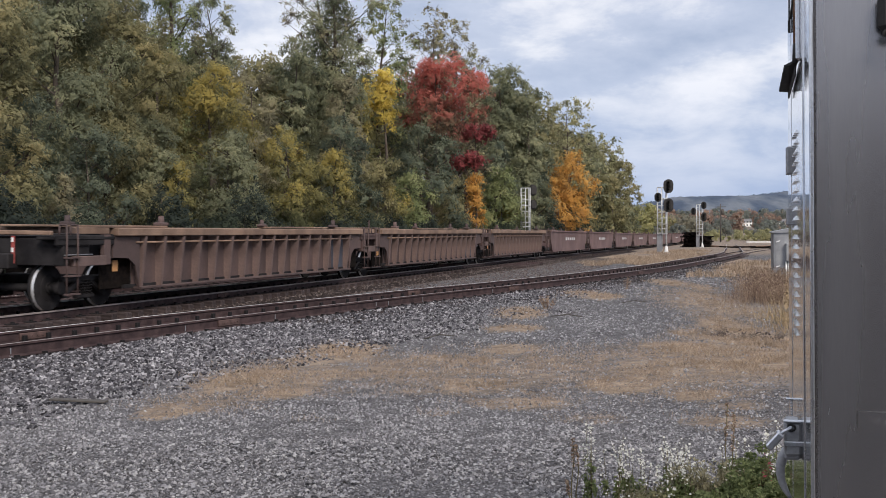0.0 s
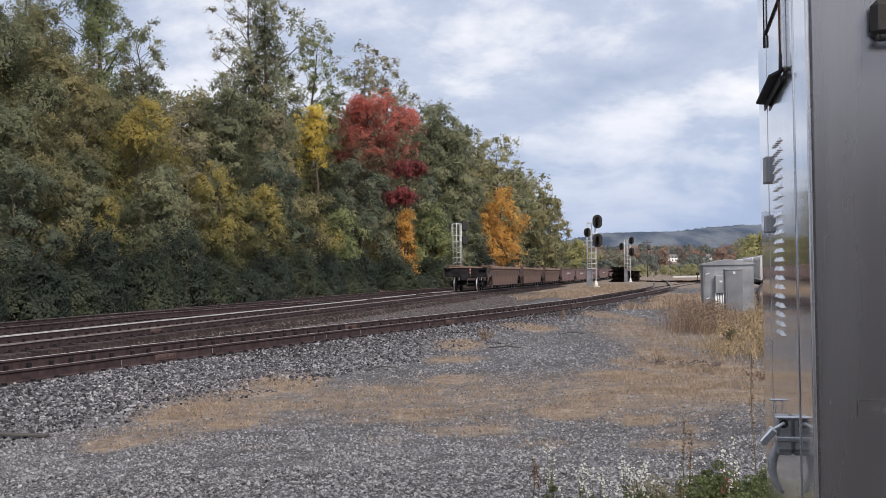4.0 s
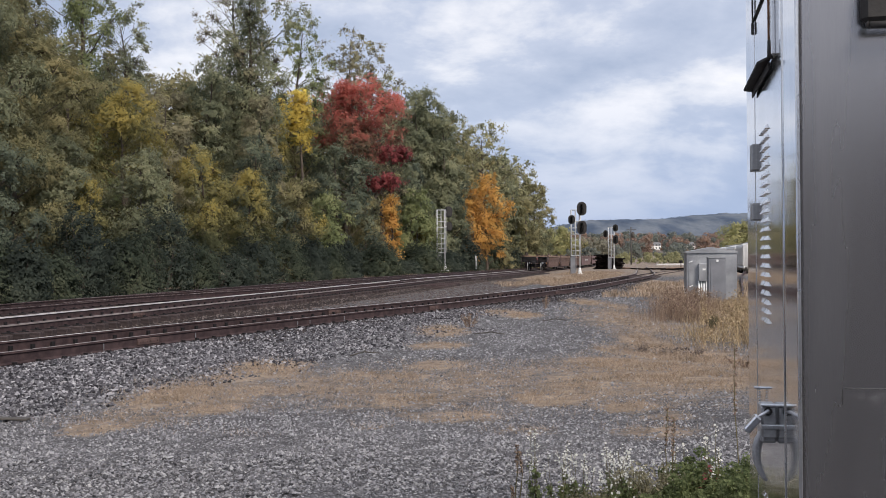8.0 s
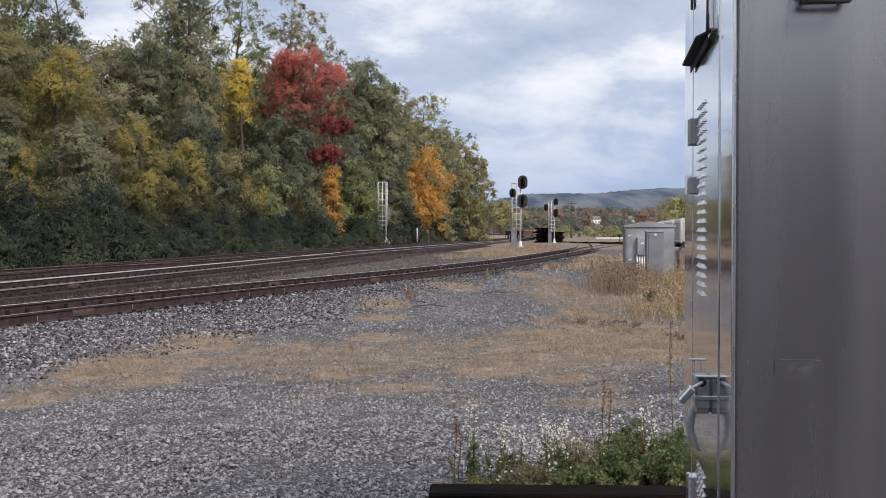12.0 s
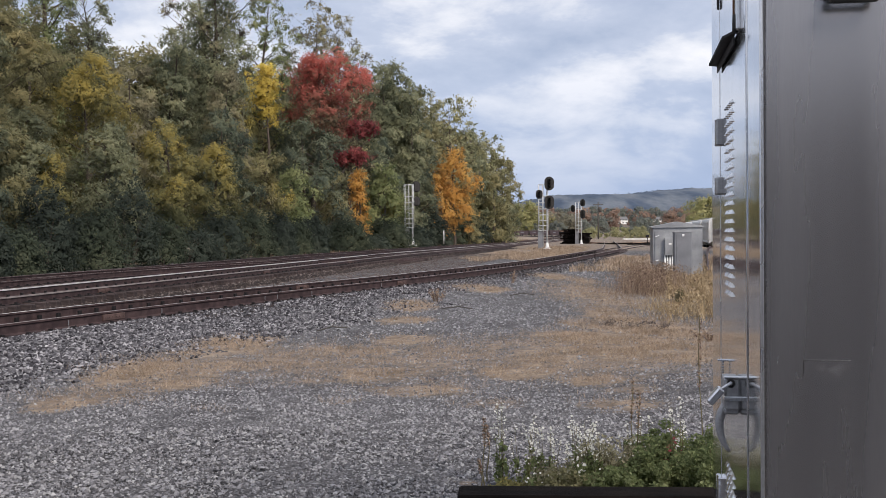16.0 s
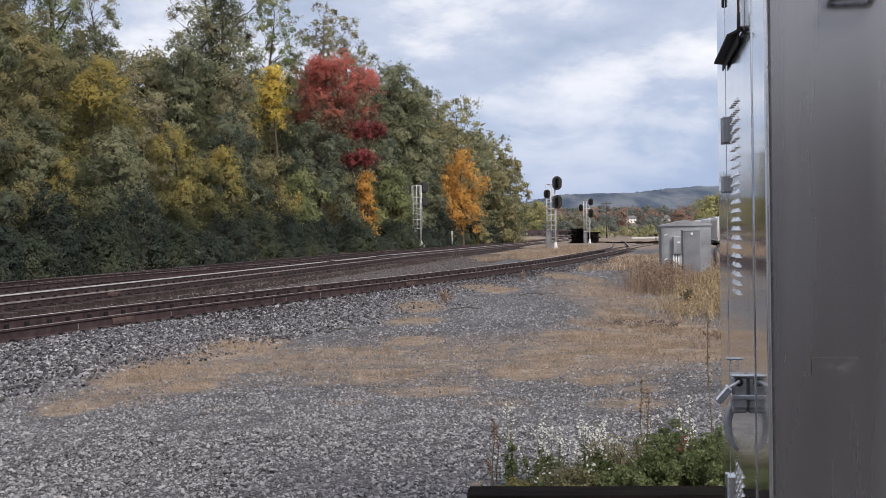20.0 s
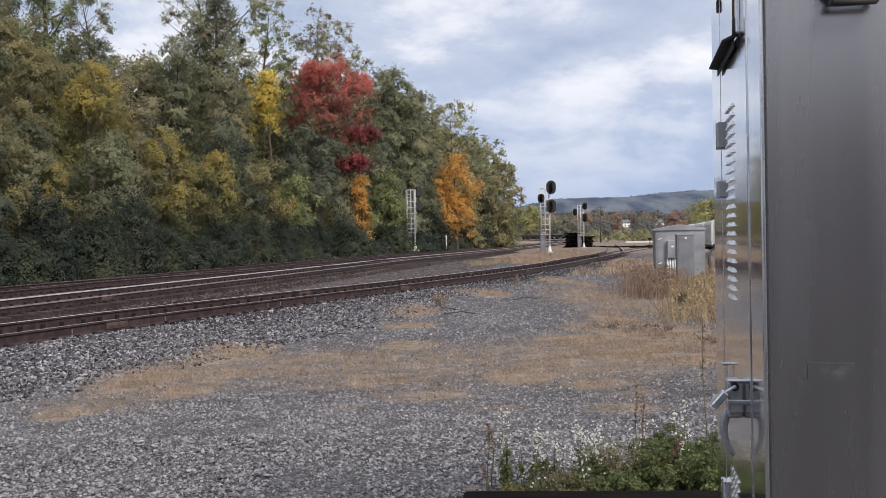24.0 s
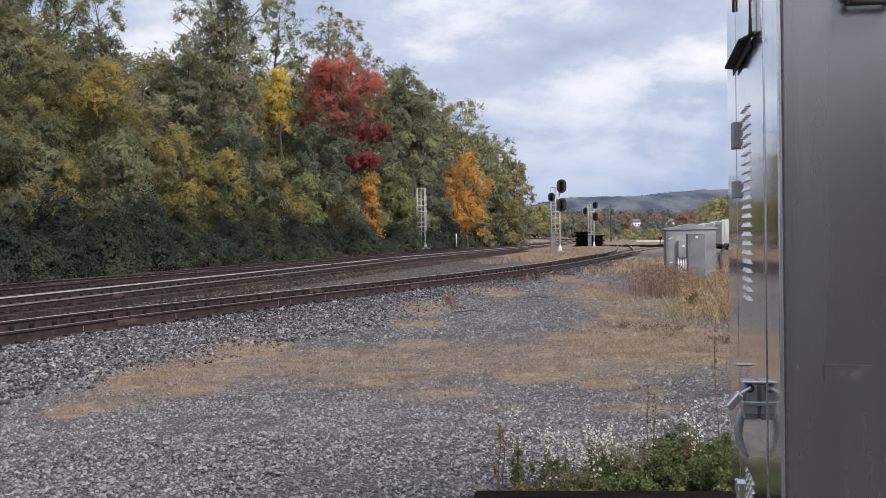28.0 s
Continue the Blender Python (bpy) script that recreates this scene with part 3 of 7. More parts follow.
patch(-0.74, 14.47, 0.46, 0.49, 0.60)
patch(-1.47, 14.90, 0.48, 0.59, 0.60)
patch(1.02, 30.23, 0.73, 1.83, 0.75)
patch(1.58, 28.67, 0.60, 1.64, 0.80)
patch(-0.62, 12.13, 0.77, 1.19, 0.60)
patch(-0.10, 10.86, 0.69, 0.63, 0.60)
patch(-0.89, 10.01, 0.27, 0.23, 0.40)
patch(0.98, 12.10, 0.51, 0.69, 0.95)
patch(1.75, 11.30, 0.41, 0.43, 0.85)
patch(1.47, 13.01, 0.41, 0.68, 0.60)
patch(1.99, 10.64, 0.33, 0.34, 0.60)
patch(2.27, 15.69, 0.89, 0.99, 0.95)
patch(2.65, 13.81, 0.79, 0.76, 0.95)
patch(3.08, 12.98, 0.40, 1.02, 0.70)
patch(3.38, 19.76, 0.51, 2.64, 0.85)
patch(3.51, 16.43, 0.84, 1.17, 0.85)
patch(4.15, 36.64, 0.75, 3.14, 0.70)
patch(4.80, 33.15, 0.51, 2.57, 0.60)
patch(8.38, 47.46, 0.94, 7.67, 0.85)
patch(2.42, 18.06, 0.38, 0.76, 0.60)
patch(-1.94, 9.46, 0.30, 0.21, 0.30)
patch(-3.43, 11.02, 0.42, 0.41, 0.40)
patch(-1.37, 11.37, 0.36, 0.52, 0.40)
patch(0.28, 6.59, 0.17, 0.17, 0.60)
patch(1.78, 9.81, 0.61, 0.51, 0.58)
patch(0.59, 9.92, 0.52, 0.39, 0.42)
patch(-0.63, 13.54, 2.6, 2.9, 0.50)
patch(1.98, 13.60, 2.2, 3.2, 0.54)
patch(3.40, 16.50, 1.5, 4.2, 0.66)
patch(-2.90, 12.60, 1.3, 2.9, 0.54)
patch(4.03, 25.92, 1.5, 8.03, 0.52)
patch(2.69, 13.9, 1.5, 1.5, 0.85)
patch(-3.30, 10.30, 0.9, 0.7, 0.45)
patch(11.00, 60.28, 1.48, 17.57, 0.95)
patch(6.94, 74.84, 3.67, 15.90, 1.00)


def dryness(x, y):
    x, y = np.asarray(x, float), np.asarray(y, float)
    out = np.zeros_like(x)
    for px, py, a, b, d in PATCHES:
        out = np.maximum(out, d * np.clip(1.4 - np.sqrt(((x - px) / a) ** 2 + ((y - py) / b) ** 2), 0, 1))
    return out


def make_ground():
    def axis(lo, hi, mid, fine, grow):
        out, s, p = [mid], fine, mid
        while p < hi:
            p += s; out.append(min(p, hi)); s *= grow
        s, p = fine, mid
        while p > lo:
            p -= s; out.insert(0, max(p, lo)); s *= grow
        return np.array(out)
    xs, ys = axis(-3500, 3500, -1.0, 0.16, 1.035), axis(-300, 4500, 11.0, 0.16, 1.03)
    X, Y = np.meshgrid(xs, ys)
    x, y = X.ravel(), Y.ravel()
    z = ground_z(x, y)
    rng = np.random.default_rng(3)
    z = z + rng.normal(0, 0.006, z.shape) * (np.abs(x) < 40) * (y < 60)
    nx, ny = len(xs), len(ys)
    i = np.arange(nx * ny).reshape(ny, nx)
    F = np.stack([i[:-1, :-1], i[:-1, 1:], i[1:, 1:], i[1:, :-1]], -1).reshape(-1, 4)
    me = raw_mesh("ground", np.stack([x, y, z], 1), F, M_GROUND, True)
    at = me.attributes.new("dry", "FLOAT", "POINT")
    far = np.clip((y - 62) / 30, 0, 1) * 0.52 + np.clip((near_side(x, y) - 9.5) / 3, 0, 1)
    at.data.foreach_set("value", np.maximum(dryness(x, y), far).astype(np.float32))
    tagged(new("ground", me), "grey crushed-stone yard with straw-coloured dry grass patches", "ground", kind="structure")


def near_side(x, y):
    """How far left of the main line a point lies (roughly)."""
    xm = np.interp(y, MAIN[:620, 1], MAIN[:620, 0])
    return (xm - x) * 0.98


make_ground()


def bed(name, S, half, label, mat, y0, y1, top=-0.17, slope=1.6, drop=0.0, low=0.0):
    """A ballast bed along a line: flat top and sloping shoulders."""
    sel = (S[:, 1] > y0) & (S[:, 1] < y1)
    P = S[sel][::2]
    offs = [-half - slope, -half - slope * 0.45, -half, -half * 0.5, 0, half * 0.5, half, half + slope * 0.45, half + slope]
    rng = np.random.default_rng(5)
    V = []
    for k, o in enumerate(offs):
        Q = beside(S, -o)[sel][::2]
        zt = rail_z(Q[:, 1]) + top - low * np.clip((36 - Q[:, 1]) / 14, 0, 1) - drop * np.clip((Q[:, 1] - 55) / 12, 0, 1)
        g = ground_z(Q[:, 0], Q[:, 1]) - 0.03
        w = [0, 0.55, 1, 1, 1, 1, 1, 0.55, 0][k]
        V.append(np.stack([Q[:, 0], Q[:, 1], g * (1 - w) + zt * w + rng.normal(0, 0.012, len(Q))], 1))
    V = np.stack(V, 1)
    n, k = V.shape[:2]
    i = np.arange(n * k).reshape(n, k)
    F = np.stack([i[:-1, :-1], i[:-1, 1:], i[1:, 1:], i[1:, :-1]], -1).reshape(-1, 4)
    me = raw_mesh(name, V.reshape(-1, 3), F, mat, True)
    return tagged(new(name, me), label, "ballast", kind="structure")


# Siding bed darker than its stones: shade in the gaps put into its colour.
bed("ballast_siding", SIDING, 1.55, "grey crushed-stone ballast bed under the siding", M_BALLAST_M, -12, 182, -0.215, slope=1.5, drop=0.10)
bed("ballast_main", beside(MAIN, 2.27), 4.0, "brown-grey ballast bed under the two main tracks", M_BALLAST_M, -25, 480, -0.285, slope=1.3, low=0.02)

# rail profile: head, web, foot (half outline, x to the side, z down from the head)
PROFILE = [(-0.036, 0.0), (0.036, 0.0), (0.038, -0.03), (0.012, -0.045), (0.010, -0.155), (0.07, -0.178), (0.07, -0.19), (-0.07, -0.19), (-0.07, -0.178), (-0.010, -0.155), (-0.012, -0.045), (-0.038, -0.03)]


def rail(parent, S, off, y0, y1, top_mat, cant=0.0, dz=0.0, bright_side=False):
    Q = beside(S, off)
    T = np.gradient(Q, axis=0); T /= np.linalg.norm(T, axis=1)[:, None]
    sel = (Q[:, 1] > y0) & (Q[:, 1] < y1)
    Q, T = Q[sel], T[sel]
    z = rail_z(Q[:, 1]) + cant + dz
    V = np.stack([np.stack([Q[:, 0] + px * T[:, 1], Q[:, 1] - px * T[:, 0], z + pz], 1) for px, pz in PROFILE], 1)
    n, k = V.shape[:2]
    i = np.arange(n * k).reshape(n, k)
    F = np.stack([i[:-1], np.roll(i, -1, 1)[:-1], np.roll(i, -1, 1)[1:], i[1:]], -1).reshape(-1, 4)
    me = raw_mesh("rail", V.reshape(-1, 3), F, M_RAIL, False)
    me.materials.append(top_mat)
    idx = np.zeros(len(F), np.int32); idx.reshape(n - 1, k)[:, 0] = 1
    if bright_side:
        idx.reshape(n - 1, k)[:, 1] = 1
    me.polygons.foreach_set("material_index", idx)
    part("rail", me, None, parent)


def track(name, S, y0, y1, t0, t1, label, top_mat, cant=0.0, step=0.54, dull=999.0, near_mat=None, dz=0.0):
    tr = new(name)
    tagged(tr, label, "railway track", "tracks", "structure")
    for a, b, m in ((y0, min(y1, dull), top_mat), (dull, y1, M_RAILTOP_DULL)):
        if b > a:
            rail(tr, S, -0.755, a, b, near_mat or m, 0.0, dz, near_mat is not None and cant > 0)
            rail(tr, S, 0.755, a, b, m, cant, dz, near_mat is not None and cant > 0)
    arc = np.r_[0, np.cumsum(np.linalg.norm(np.diff(S, axis=0), axis=1))]
    T = np.gradient(S, axis=0); T /= np.linalg.norm(T, axis=1)[:, None]
    rng = random.Random(len(name))
    g = Geo(); g.box((0, 0, 0), (2.6, 0.22, 0.17), ch=0.012)
    tie = g.mesh("tie", M_TIE)
    plates = {}
    for e in (-1, 1):
        gp = Geo(); gp.box((0, 0, 0), (0.36, 0.19, 0.02))
        gp.box((-e * 0.10, 0.0, 0.06), (0.045, 0.075, 0.12)); gp.box((e * 0.12, 0.0, 0.025), (0.05, 0.06, 0.04))
        plates[e] = gp.mesh("tie_plate", M_DARK)
    a, made = 0.0, 0
    while a < arc[-1]:
        x, y = np.interp(a, arc, S[:, 0]), np.interp(a, arc, S[:, 1])
        if t0 < y < t1 and made < 300:
            h = math.degrees(math.atan2(np.interp(a, arc, T[:, 1]), np.interp(a, arc, T[:, 0]))) - 90
            z = float(rail_z(y)) + dz
            ob = part("tie", tie, None, tr, m=pose(x + rng.uniform(-0.03, 0.03), y, z - 0.19 - 0.085 - 0.018 + rng.uniform(-0.012, 0.004) + cant / 2, 0, math.degrees(-cant / 1.51), h + rng.uniform(-1.2, 1.2)))
            if y < 75:
                for s in (-1, 1):
                    part("tie_plate", plates[s], None, ob, m=pose(s * 0.755, 0, 0.097))
            made += 1
        a += step
    return tr


track_siding = track("track_siding", SIDING, -10, 180, 6, 130, "single siding track with rusty rails on grey ballast", M_RAILTOP, dull=60.0, near_mat=M_RAILTOP_DULL)
track_main = track("track_main", MAIN, -25, 480, 14, 165, "main track with worn rails and dark timber ties", M_RAILTOP, 0.04, near_mat=M_RAILTOP_DULL)
track_far = track("track_far", FAR, -25, 480, 18, 170, "second main track beside the wooded bank", M_RAILTOP_DULL, 0.03)


LEAD = spline([(10.2, 66), (12.8, 78), (18.2, 100), (27.0, 131), (36.0, 160), (50, 200), (70, 250)])
track_lead = track("track_lead", LEAD, 66, 168, 70, 150, "yard lead track turning out of the siding", M_RAILTOP_DULL, dz=-0.13)


def crossover():
    """A crossover from the far track to the main track, with its long switch ties."""
    tr = new("track_crossover")
    tagged(tr, "crossover rails joining the two main tracks", "railway track", "tracks", "structure")
    ys = np.linspace(31, 66, 71)
    u = np.clip((ys - 34) / 28, 0, 1)
    u = u * u * (3 - 2 * u)
    xm, xf = np.interp(ys, MAIN[:620, 1], MAIN[:620, 0]), np.interp(ys, FAR[:620, 1], FAR[:620, 0])
    S = np.stack([xf * (1 - u) + xm * u, ys], 1)
    for o in (-0.72, 0.72):
        rail(tr, S, o, 32, 65, M_RAILTOP_DULL, 0.03, 0.006)
    g = Geo().box((0, 0, 0), (4.6, 0.23, 0.17), ch=0.012).mesh("switch_tie", M_TIE)
    gp = Geo()
    for x in (1.25, 1.75, 2.1):
        gp.box((x, 0, 0.105), (0.30, 0.16, 0.05), ch=0.008)
    plate = gp.mesh("brace_plate", M_RAIL)
    for k in range(9):
        y = 56.6 + k * 0.56
        x = float(np.interp(y, MAIN[:620, 1], MAIN[:620, 0]))
        tie = part("switch_tie", g, None, tr, m=pose(x + 0.35, y, float(rail_z(y)) - 0.19 - 0.085, 0, 0, -10.5))
        part("brace_plate", plate, None, tie)


crossover()


def joint(parent, S, off, y, length=0.62):
    """A bolted joint bar on a rail, on both sides of its web."""
    Q = beside(S, off)
    i = int(np.argmin(np.abs(Q[:, 1] - y)))
    T = Q[i + 1] - Q[i - 1]
    h = math.degrees(math.atan2(T[1], T[0])) - 90
    g = Geo()
    for s in (-1, 1):
        g.box((s * 0.030, 0, 0), (0.034, length, 0.11), ch=0.006)
        for k in range(6):
            g.cyl((s * 0.035, (k - 2.5) * 0.1, 0), (s * 0.062, (k - 2.5) * 0.1, 0), 0.017, n=6)
    part("joint_bar", g, M_JOINT, parent, "rusty bolted joint bar", pose(Q[i][0], Q[i][1], float(rail_z(Q[i][1])) - 0.10, 0, 0, h))


for y in (16.6, 28.4, 40.3, 52.2):
    joint(track_siding, SIDING, 0.755, y)
for y in (18.8, 30.6, 42.4, 54.0):
    joint(track_siding, SIDING, -0.755, y)
for y in (27.5, 39.4, 51.0):
    joint(track_main, MAIN, -0.755, y)


def anchors():
    """Pale spring anchors clipped to the foot of the siding's near rail."""
    Q = beside(SIDING, -0.755)
    g = Geo(); g.box((0.055, 0, -0.10), (0.012, 0.018, 0.09), ch=0.003); g.box((0.045, 0, -0.175), (0.07, 0.03, 0.02), ch=0.004)
    me = g.mesh("rail_anchor", M_GREYD)
    rng = random.Random(9)
    arc = np.r_[0, np.cumsum(np.linalg.norm(np.diff(Q, axis=0), axis=1))]
    a = 14.0
    while a < 48:
        x, y = np.interp(a, arc, Q[:, 0]), np.interp(a, arc, Q[:, 1])
        i = int(np.searchsorted(arc, a))
        T = Q[i + 1] - Q[i - 1]
        part("rail_anchor", me, None, track_siding, m=pose(x, y, float(rail_z(y)), 0, 0, math.degrees(math.atan2(T[1], T[0])) - 90))
        a += rng.choice((0.54, 1.08, 1.62, 2.7, 3.8))


anchors()


# ---- train ----
def truck(parent, y, r, spin):
    """A two-axle truck under a car at y."""
    t = part("truck", Geo().box((0, y, r + 0.12), (1.9, 0.4, 0.22), ch=0.03), M_DARK, parent, "sooty cast-steel truck")
    for s in (-1, 1):
        g = Geo()
        g.box((s * 1.0, y, r + 0.16), (0.14, 1.5, 0.13), ch=0.03)
        g.box((s * 1.0, y - 0.42, r - 0.02), (0.12, 0.7, 0.11), ch=0.03, m=Matrix.Rotation(radians(28), 4, "X"))
        g.box((s * 1.0, y + 0.42, r - 0.02), (0.12, 0.7, 0.11), ch=0.03, m=Matrix.Rotation(radians(-28), 4, "X"))
        g.box((s * 1.0, y, r - 0.2), (0.16, 0.55, 0.09), ch=0.02)
        for e in (-1, 1):
            g.cyl((s * 0.93, y + e * 0.86, r), (s * 1.1, y + e * 0.86, r), 0.13, n=10)
        part("side_frame", g, M_DARK, t)
        for k in (-0.14, 0.0, 0.14):
            gs = Geo()
            gs.sweep([(s * 1.03 + 0.055 * math.cos(q * 0.9), y + k + 0.055 * math.sin(q * 0.9), r - 0.15 + q * 0.0082) for q in range(36)], [0.014] * 36, 4)
            part("spring", gs, M_DARK, t)
    for e in (-1, 1):
        ax = part("wheelset", Geo().cyl((-1.05, 0, 0), (1.05, 0, 0), 0.08, n=10), M_DARK, parent, "steel axle with two wheels", pose(0, y + e * 0.86, r))
        for s in (-1, 1):
            g = Geo()
            g.cyl((s * 0.735, 0, 0), (s * 0.665, 0, 0), r + 0.028, r + 0.022, 28)
            g.cyl((s * 0.80, 0, 0), (s * 0.735, 0, 0), r, r + 0.004, 28, slot=1, caps=False)
            g.cyl((s * 0.806, 0, 0), (s * 0.80, 0, 0), r - 0.012, r - 0.001, 28).cyl((s * 0.812, 0, 0), (s * 0.80, 0, 0), r * 0.55, r * 0.62, 20)
            g.cyl((s * 0.84, 0, 0), (s * 0.80, 0, 0), 0.11, 0.13, 12)
            part("wheel", g, [M_DARK, M_WHEEL], ax, "steel wheel with a bright worn tread")
        spin.append(ax)
    return t


def platform(car, y, d, last):
    """End structure of a well car: bulkhead, sill, walkway, steps and grab irons; d: which way is outward."""
    g = Geo()
    g.box((0, y + d * 0.2, 1.28), (2.75, 0.1, 0.52), ch=0.01)
    g.box((0, y + d * 1.1, 1.0), (0.7, 2.2, 0.3), ch=0.02)
    g.box((0, y + d * 1.9, 1.18), (2.84, 0.1, 0.52), ch=0.01)
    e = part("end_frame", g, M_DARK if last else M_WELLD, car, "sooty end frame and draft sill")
    if last:
        for s in (-1, 1):
            part("side_fascia", Geo().box((s * 1.34, y + d * 1.45, 1.24), (0.08, 0.82, 0.40), ch=0.01), M_DARK, car, "sooty end fascia")
        for s in (-1, 1):
            for z in (1.13, 1.33):
                part("hand_rail", Geo().cyl((s * 1.41, y + d * 0.98, z), (s * 1.41, y + d * 1.92, z), 0.014, n=6), M_GREYD, car, "grey hand rail on the end fascia")
        part("end_deck", Geo().box((0, y + d * 1.42, 1.475), (2.8, 0.9, 0.05), ch=0.01), M_DARK, car)
        part("top_rail", Geo().box((0, y + d * 1.93, 1.56), (2.3, 0.10, 0.09), ch=0.015), M_CHORD, car, "worn tan top rail")
    for s in (-1, 1):
        part("corner_post", Geo().box((s * 1.39, y + d * 0.5, 1.22), (0.1, 0.24, 0.62), ch=0.01), M_WELL, car)
        part("side_sill", Geo().box((s * 1.39, y + d * 1.1, 1.0), (0.12, 1.1, 0.2), ch=0.01), M_RIB, car)
        part("shear_plate", Geo().box((s * 1.2, y + d * 1.2, 1.46), (0.5, 1.9, 0.06), ch=0.01).box((s * 1.40, y + d * 1.2, 1.42), (0.07, 1.9, 0.2), ch=0.01), M_DARK if last else M_WELLD, car)
        part("walkway", Geo().box((s * 1.15, y - d * 0.6, 1.70), (0.5, 2.6, 0.05), ch=0.01), M_CHORD, car, "tan grating walkway on the chord")
        g = Geo()
        for k in (0, 0.35):
            g.tube([(s * 1.47, y + d * (1.55 + k), 0.35), (s * 1.47, y + d * (1.55 + k), 1.72), (s * 1.30, y + d * (1.55 + k), 1.72), (s * 1.30, y + d * (1.55 + k), 1.5)], 0.018)
        for z in (0.36, 0.72, 1.08):
            g.box((s * 1.47, y + d * 1.72, z), (0.1, 0.42, 0.03))
        part("ladder", g, M_WELL, car, "steel end ladder with grab irons")
        g = Geo(); g.cyl((s * 1.25, y - d * 1.85, 1.72), (s * 1.25, y - d * 1.85, 1.95), 0.09, 0.06, 8).box((s * 1.25, y - d * 1.85, 1.76), (0.24, 0.3, 0.08), ch=0.02)
        part("connector_guide", g, M_WELL, car, "container corner guide")
    if last:
        g = Geo(); g.box((0, y + d * 2.35, 0.85), (0.24, 0.75, 0.26), ch=0.05).box((0, y + d * 2.7, 0.85), (0.34, 0.2, 0.36), ch=0.06)
        part("coupler", g, M_DARK, car, "knuckle coupler")
        g = Geo(); g.sweep([(0.15, y + d * 2.0, 0.95), (0.2, y + d * 2.3, 0.75), (0.24, y + d * 2.5, 0.5), (0.2, y + d * 2.6, 0.35)], [0.03] * 4)
        part("air_hose", g, M_BLACK, car)
        mk = part("rear_marker", Geo().box((0.32, y + d * 2.02, 1.22), (0.08, 0.03, 0.55), ch=0.01), M_REDMARK, car, "red and white reflective rear marker")
        for k in (-0.2, 0.0, 0.2):
            part("stripe", Geo().box((0.32, y + d * 2.04, 1.22 + k), (0.05, 0.012, 0.09)), M_WHITEM, mk)
    return e


def well_car(L, ribs, spin, last=False, first_of=True):
    """One unit of an empty well train: origin on the rail head at its middle, y ahead. ribs: ribbed red-brown; else smooth maroon."""
    car = new("well_car")
    h = L / 2 - 1.05
    body = M_WELL if ribs else M_MAROON
    part("well_floor", Geo().box((0, 0, 0.40), (2.5, 2 * h - 1.0, 0.08)).box((0, 0, 0.36), (0.4, 2 * h, 0.12)), M_DARK, car)
    for s in (-1, 1):
        if ribs:
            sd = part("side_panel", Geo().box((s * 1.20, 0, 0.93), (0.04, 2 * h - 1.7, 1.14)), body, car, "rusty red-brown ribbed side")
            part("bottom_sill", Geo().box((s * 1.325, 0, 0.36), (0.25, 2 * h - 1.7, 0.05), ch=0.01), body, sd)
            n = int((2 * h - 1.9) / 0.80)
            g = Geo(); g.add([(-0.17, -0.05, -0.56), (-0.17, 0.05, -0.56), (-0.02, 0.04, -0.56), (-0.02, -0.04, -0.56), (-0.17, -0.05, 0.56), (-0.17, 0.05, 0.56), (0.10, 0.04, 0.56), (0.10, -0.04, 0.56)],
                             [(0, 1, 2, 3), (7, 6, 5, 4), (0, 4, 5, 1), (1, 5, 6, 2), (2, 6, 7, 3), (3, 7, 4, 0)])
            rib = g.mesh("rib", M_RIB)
            for k in range(n + 1):
                part("rib", rib, None, sd, m=pose(s * 1.38, -h + 1.0 + k * (2 * h - 2.0) / n, 0.93, 0, 0, 0 if s > 0 else 180))
            part("brace_rod", Geo().cyl((s * 1.41, -h + 0.7, 1.36), (s * 1.41, h - 0.7, 1.36), 0.025, n=6), M_CHORD, sd)
            part("top_chord", Geo().box((s * 1.38, 0, 1.585), (0.24, 2 * h + 0.2, 0.17), ch=0.015), M_CHORD, car, "worn tan top chord")
            for e in (-1, 1):
                g = Geo()
                a0 = e * (h - 0.85)
                g.add([(s * 1.36, a0, 0.36), (s * 1.36, a0 + e * 0.16, 0.86), (s * 1.36, a0 + e * 0.42, 1.02), (s * 1.36, a0 + e * 1.0, 1.04), (s * 1.36, a0 + e * 1.0, 1.5), (s * 1.36, a0, 1.5),
                       (s * 1.40, a0, 0.36), (s * 1.40, a0 + e * 0.16, 0.86), (s * 1.40, a0 + e * 0.42, 1.02), (s * 1.40, a0 + e * 1.0, 1.04), (s * 1.40, a0 + e * 1.0, 1.5), (s * 1.40, a0, 1.5)],
                      [(0, 1, 2, 3, 4, 5), (11, 10, 9, 8, 7, 6)] + [(q, q + 6, (q + 1) % 6 + 6, (q + 1) % 6) for q in range(6)])
                part("end_gusset", g, body, car)
            part("paint_patch", Geo().box((s * 1.224, h - 1.5, 0.93), (0.010, 1.0, 1.1)), M_PATCH, sd)
            # Black sheets added in the arches stand for the unlit space behind.
            for e in (-1, 1):
                part("arch_shade_sheet", Geo().box((s * 1.16, e * (h - 0.27), 0.80), (0.03, 1.15, 0.85), ch=0.01), M_BLACKTIE, car, "added black sheet for the shade inside the truck arch")
            part("label_plate", Geo().box((s * 1.20, -h + 0.22, 0.86), (0.012, 0.2, 0.24), ch=0.004), M_AMBER, car, "amber label")
        else:
            g = Geo()
            z0, z1, b = 0.30, 1.62, 0.75
            for x in (1.36, 1.44):
                g.v += [(s * x, -h + b, z0), (s * x, h - b, z0), (s * x, h - 0.05, 1.0), (s * x, h - 0.05, z1), (s * x, -h + 0.05, z1), (s * x, -h + 0.05, 1.0)]
